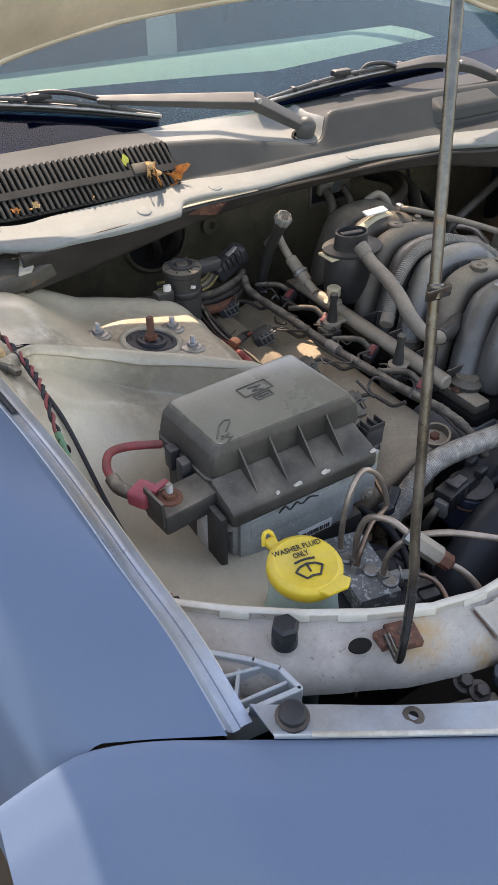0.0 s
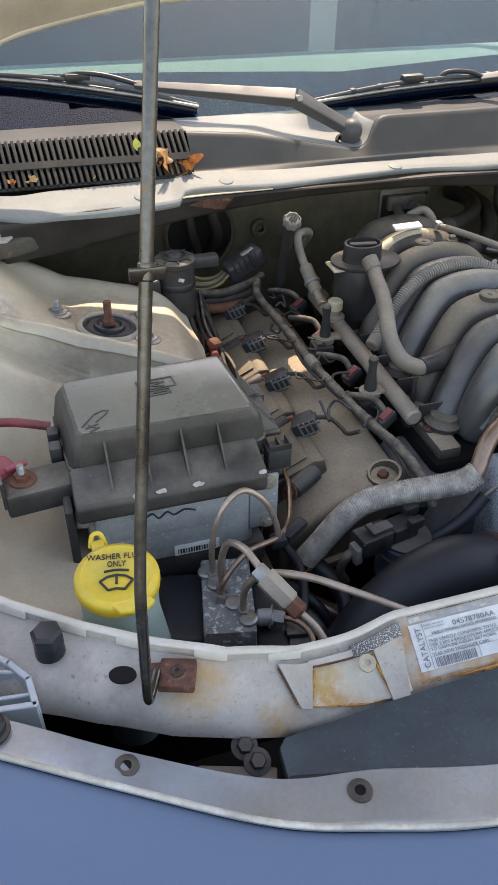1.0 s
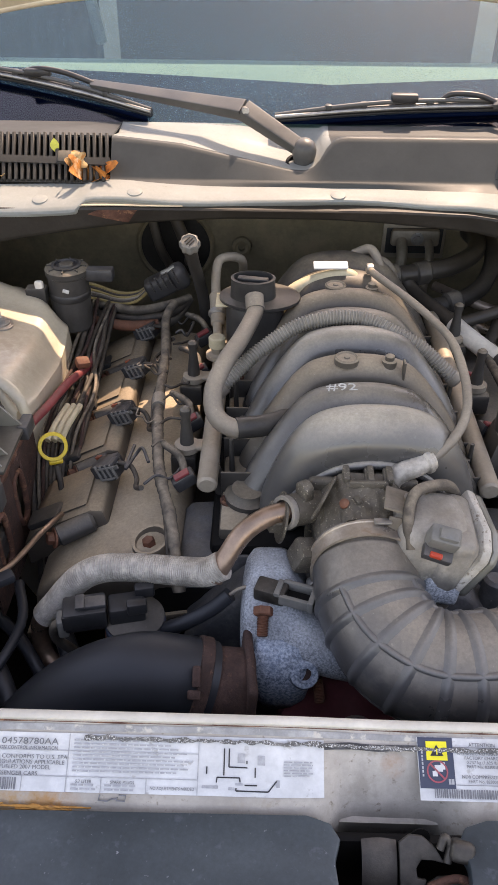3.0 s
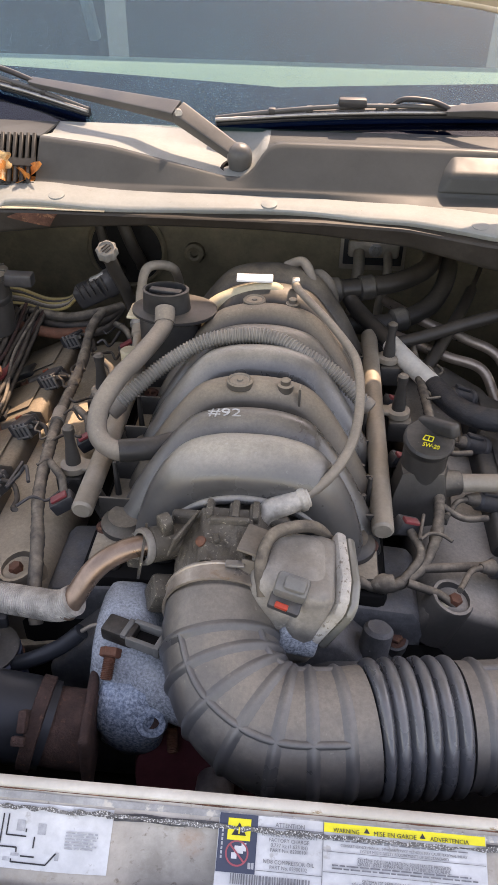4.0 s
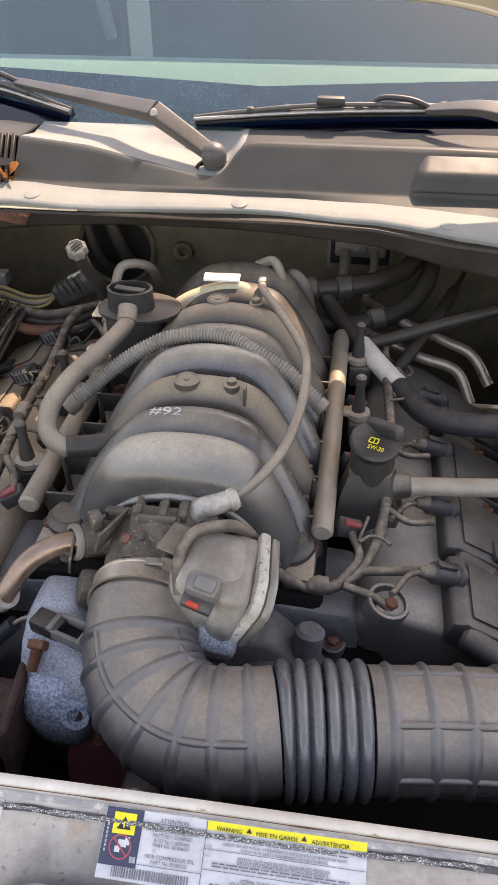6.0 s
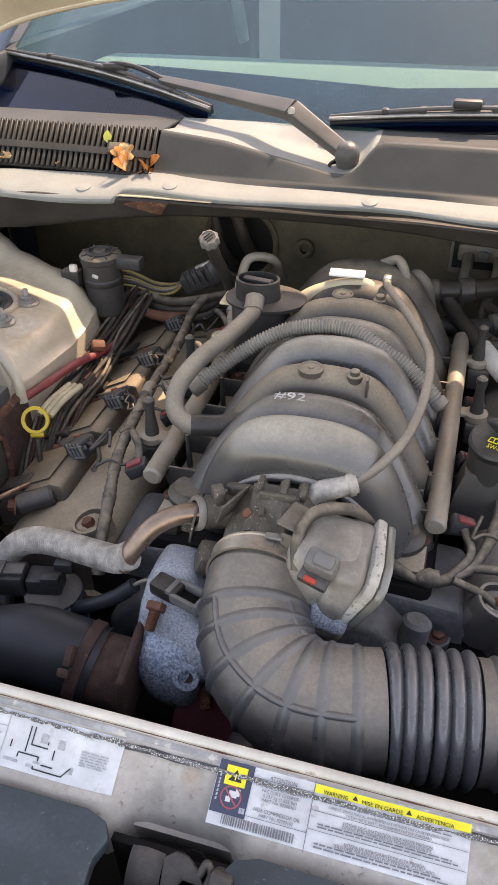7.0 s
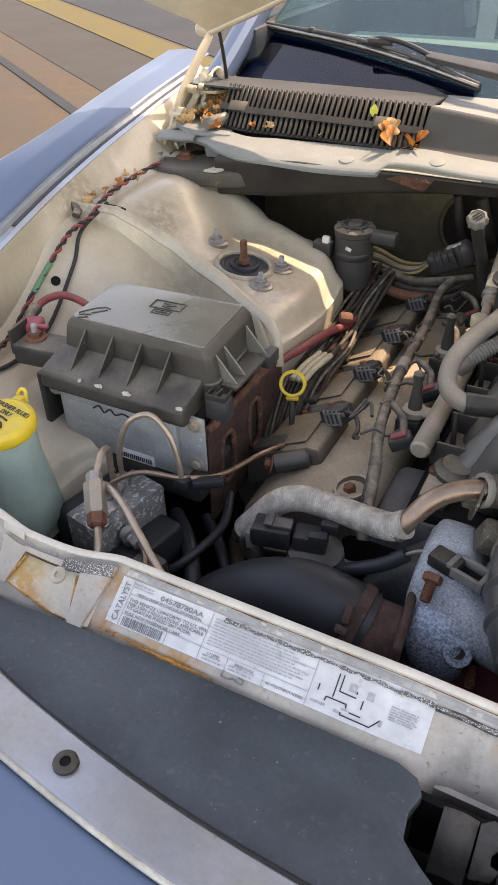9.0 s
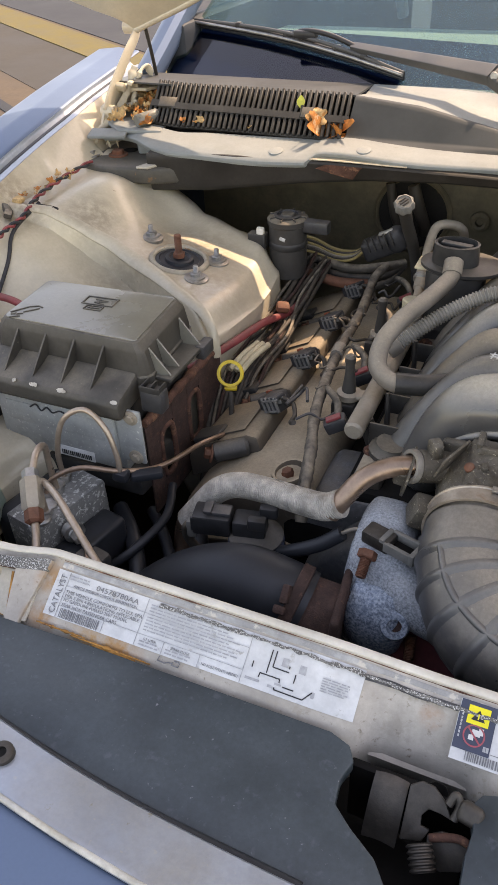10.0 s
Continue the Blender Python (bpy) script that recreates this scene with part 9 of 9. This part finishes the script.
part("green_tape", sweep(LOOM[72:82], lambda i, s: 0.0042 + 0.0006 * (i % 2), 10), M["green"], lm, "faded green tape wrap")
solo("black_cable", tube([(x, y, apron_z(x, y) + 0.006) for x, y in ((-0.772, 0.62), (-0.768, 0.543), (-0.756, 0.499), (-0.750, 0.414), (-0.752, 0.345), (-0.758, 0.289), (-0.764, 0.24))], 0.0030, 10), M["ink"], (-0.76, 0.45, 0.87), "plain black cable along the apron", "cable")
for i, (x, y, m) in enumerate(((-0.795, 0.60, "leafpale"), (-0.79, 0.565, "tape"), (-0.80, 0.575, "blackp"))):
    solo("loom_clip", box((x, y, apron_z(-0.795, y) + 0.007), (0.012, 0.018, 0.009), 0.002, (10 * i, 20, 30 * i)), M[m], (x, y, apron_z(-0.795, y)), "torn loom clip with dry debris", "clip", "loom clips")
cp2 = thing("corner_plate", (-0.74, 0.80, 0.93), "dirty grey steel corner plate with rusty bolts", "plate")
part("plate", prism([(-0.850, 0.835), (-0.812, 0.790), (-0.745, 0.795), (-0.675, 0.806), (-0.60, 0.845), (-0.60, 0.94), (-0.845, 0.95)], 0.922, 0.950, "z", 0.005), M["cornersteel"], cp2, sharp=50)
part("plate_step", prism([(-0.700, 0.800), (-0.678, 0.803), (-0.640, 0.87), (-0.665, 0.89)], 0.949, 0.954, "z", 0.002), M["rusty"], cp2, "rust-streaked seam")
for x, y, m in ((-0.818, 0.839, "steel"), (-0.771, 0.859, "rustbolt")):
    b = part("bolt", hexbolt((x, y, 0.951), (0, 0, 1), 0.011, 0.009), M[m], cp2, "corroded bolt")
    part("washer", lathe([(0.0175, 0), (0.0175, 0.002), (0.012, 0.0026)], (x, y, 0.9495), n=20), M[m], b)
part("plate_hole", lathe([(0.014, -0.002), (0.014, 0.0012)], (-0.765, 0.892, 0.9495), n=18), M["dark"], cp2, "dark oval hole")
part("folded_cover", prism([(-0.775, 0.930), (-0.735, 0.872), (-0.668, 0.895), (-0.69, 0.930)], 0.951, 0.972, "z", 0.003), M["strip"], cp2, "folded grey sheet corner")
shf = thing("hinge_shelf", (-0.76, 0.93, 0.985), "pale grey shelf beside the grille with leaf litter", "shelf")
part("tray", prism([(-0.835, 0.925), (-0.775, 0.872), (-0.690, 0.882), (-0.705, 0.925), (-0.745, 0.995), (-0.835, 1.005)], 0.984, 0.992, "z", 0.003), M["strip"], shf)


def crumpled(name, c, size, m, label, seed, turn=(0, 0, 0), group=""):
    """A curled dry leaf with lobes."""
    rnd = random.Random(seed)
    a0 = [rnd.uniform(0.7, 1.15) for _ in range(9)]

    def fn(u, v):
        k = u * 9 % 9
        i = int(k) % 9
        r = (a0[i] + (a0[(i + 1) % 9] - a0[i]) * (k - int(k))) * size * v * (0.82 + 0.18 * math.cos(u * 2 * math.pi * 5))
        x, y = r * math.cos(u * 2 * math.pi), r * math.sin(u * 2 * math.pi) * 0.7
        z = 0.55 * size * noise.noise(Vector((x / size * 1.3 + seed, y / size * 1.3, seed * 0.7))) + 0.5 * (x * x + y * y) / size
        return (x, y, z)

    bm = sheet(fn, 0, 1, 0.03, 1, 36, 8, 0.0004)
    bm.transform(pose(*c, *turn))
    return solo(name, bm, M[m], c, label, "leaf", group)


crumpled("dry_leaf", (-0.392, 0.916, 1.010), 0.038, "leaf", "curled brown dry leaf lying on the cowl grille", 2, (48, 6, 14))
crumpled("dry_leaf", (-0.414, 0.921, 1.022), 0.025, "leafpale", "pale curled dry leaf lying on the cowl grille", 3, (58, -22, 44))
crumpled("dry_leaf", (-0.376, 0.912, 1.004), 0.027, "leaf", "small orange dry leaf lying on the cowl grille", 7, (30, 18, 100))
gl = sheet(lambda u, v: (0.007 * math.sin(math.pi * u) * (2 * v - 1), 0.022 * u, 0.002 * math.sin(math.pi * u)), 0, 1, 0, 1, 12, 6, 0.0004)
gl.transform(pose(-0.448, 0.938, 1.030, 70, 0, 12))
solo("green_leaf", gl, M["leafg"], (-0.448, 0.938, 1.030), "small yellow-green leaf standing on the grille", "leaf")
rnd = random.Random(21)
for i in range(44):
    x, y = rnd.uniform(-0.805, -0.70), rnd.uniform(0.890, 1.03)
    crumpled("leaf_litter", (x, y, 0.997 + 0.10 * (y - 0.9) + rnd.uniform(0, 0.010)), rnd.uniform(0.008, 0.019), rnd.choice(("leaf", "leafpale", "leafpale", "leafpale")), "dry leaf litter caught beside the hood hinge", 30 + i, (rnd.uniform(-50, 60), rnd.uniform(-40, 40), rnd.uniform(0, 360)), "hinge leaf litter")
for i in range(4):
    x = rnd.uniform(-0.70, -0.5)
    p = grille_point(x, rnd.uniform(-0.05, 0.10))
    crumpled("leaf_litter", (p.x, p.y - 0.003, p.z + 0.006), rnd.uniform(0.005, 0.009), rnd.choice(("leaf", "leafpale")), "dry leaf crumbs on the cowl grille", 80 + i, (45, 0, rnd.uniform(0, 360)), "grille leaf crumbs")
rnd = random.Random(91)
for i in range(16):
    x, y = rnd.uniform(-0.802, -0.782), rnd.uniform(0.60, 0.74)
    crumpled("leaf_litter", (x, y, apron_z(-0.79, y) + rnd.uniform(0.006, 0.014)), rnd.uniform(0.005, 0.010), rnd.choice(("leaf", "leafpale")), "dry leaf crumbs along the apron loom", 130 + i, (rnd.uniform(-50, 60), rnd.uniform(-40, 40), rnd.uniform(0, 360)), "apron leaf crumbs")
sk = thing("spark_plug_socket", (-0.735, 0.89, 1.0), "short grey rubber tube lying in the leaf litter", "tube")
part("tube", lathe([(0.010, 0), (0.011, 0.002), (0.011, 0.045), (0.008, 0.046), (0.007, 0.03)], (-0.742, 0.888, 1.003), (0.35, 0.75, 0.05), 18), M["lid"], sk)
sb = thing("hinge_flange", (-0.80, 0.935, 0.97), "ragged beige painted flange beside the hood hinge", "flange")
# Ragged beads and flakes shape the sun patches on the beige hinge paint.
for k, (pts, r0) in enumerate((([(-0.835, 0.875, 0.975), (-0.825, 0.905, 0.985), (-0.818, 0.935, 1.000), (-0.812, 0.965, 1.020), (-0.806, 0.985, 1.050), (-0.802, 1.000, 1.068)], 0.0075), ([(-0.805, 0.965, 1.000), (-0.800, 0.985, 1.025), (-0.798, 1.005, 1.055), (-0.792, 1.025, 1.066), (-0.788, 1.032, 1.045), (-0.792, 1.030, 1.015)], 0.0085), ([(-0.822, 0.868, 0.965), (-0.812, 0.872, 0.985), (-0.806, 0.880, 0.975), (-0.803, 0.884, 0.955)], 0.005), ([(-0.808, 0.880, 0.960), (-0.800, 0.886, 0.980), (-0.794, 0.892, 0.968), (-0.792, 0.895, 0.950)], 0.0045))):
    part("bead", sweep(even(curve(pts, 10), 0.004), lambda i, s: r0 * max(0.35, 0.75 + 0.9 * noise.noise(Vector((i * 0.33, 3.1 + k, 0)))), 12, flat=0.55), M["bay"], sb, "ragged painted bead, also standing in for sun patches")
rnd = random.Random(77)
for k in range(9):
    c = Vector((rnd.uniform(-0.822, -0.79), rnd.uniform(0.95, 1.035), rnd.uniform(1.0, 1.05)))
    part("sun_fleck", box(c, (rnd.uniform(0.004, 0.010), rnd.uniform(0.010, 0.022), rnd.uniform(0.006, 0.018)), 0.002, (rnd.uniform(-40, 40), rnd.uniform(-40, 40), rnd.uniform(0, 180))), M["bay"], sb)
part("side_sheet", prism([(-0.83, 0.975), (-0.775, 0.985), (-0.755, 1.02), (-0.82, 1.04)], 1.030, 1.036, "z", 0.002), M["bay"], sb, "beige corner sheet")
part("bracket", box((-0.79, 0.865, 0.985), (0.07, 0.035, 0.006), 0.002, (8, 0, 15)), M["strip"], sb)
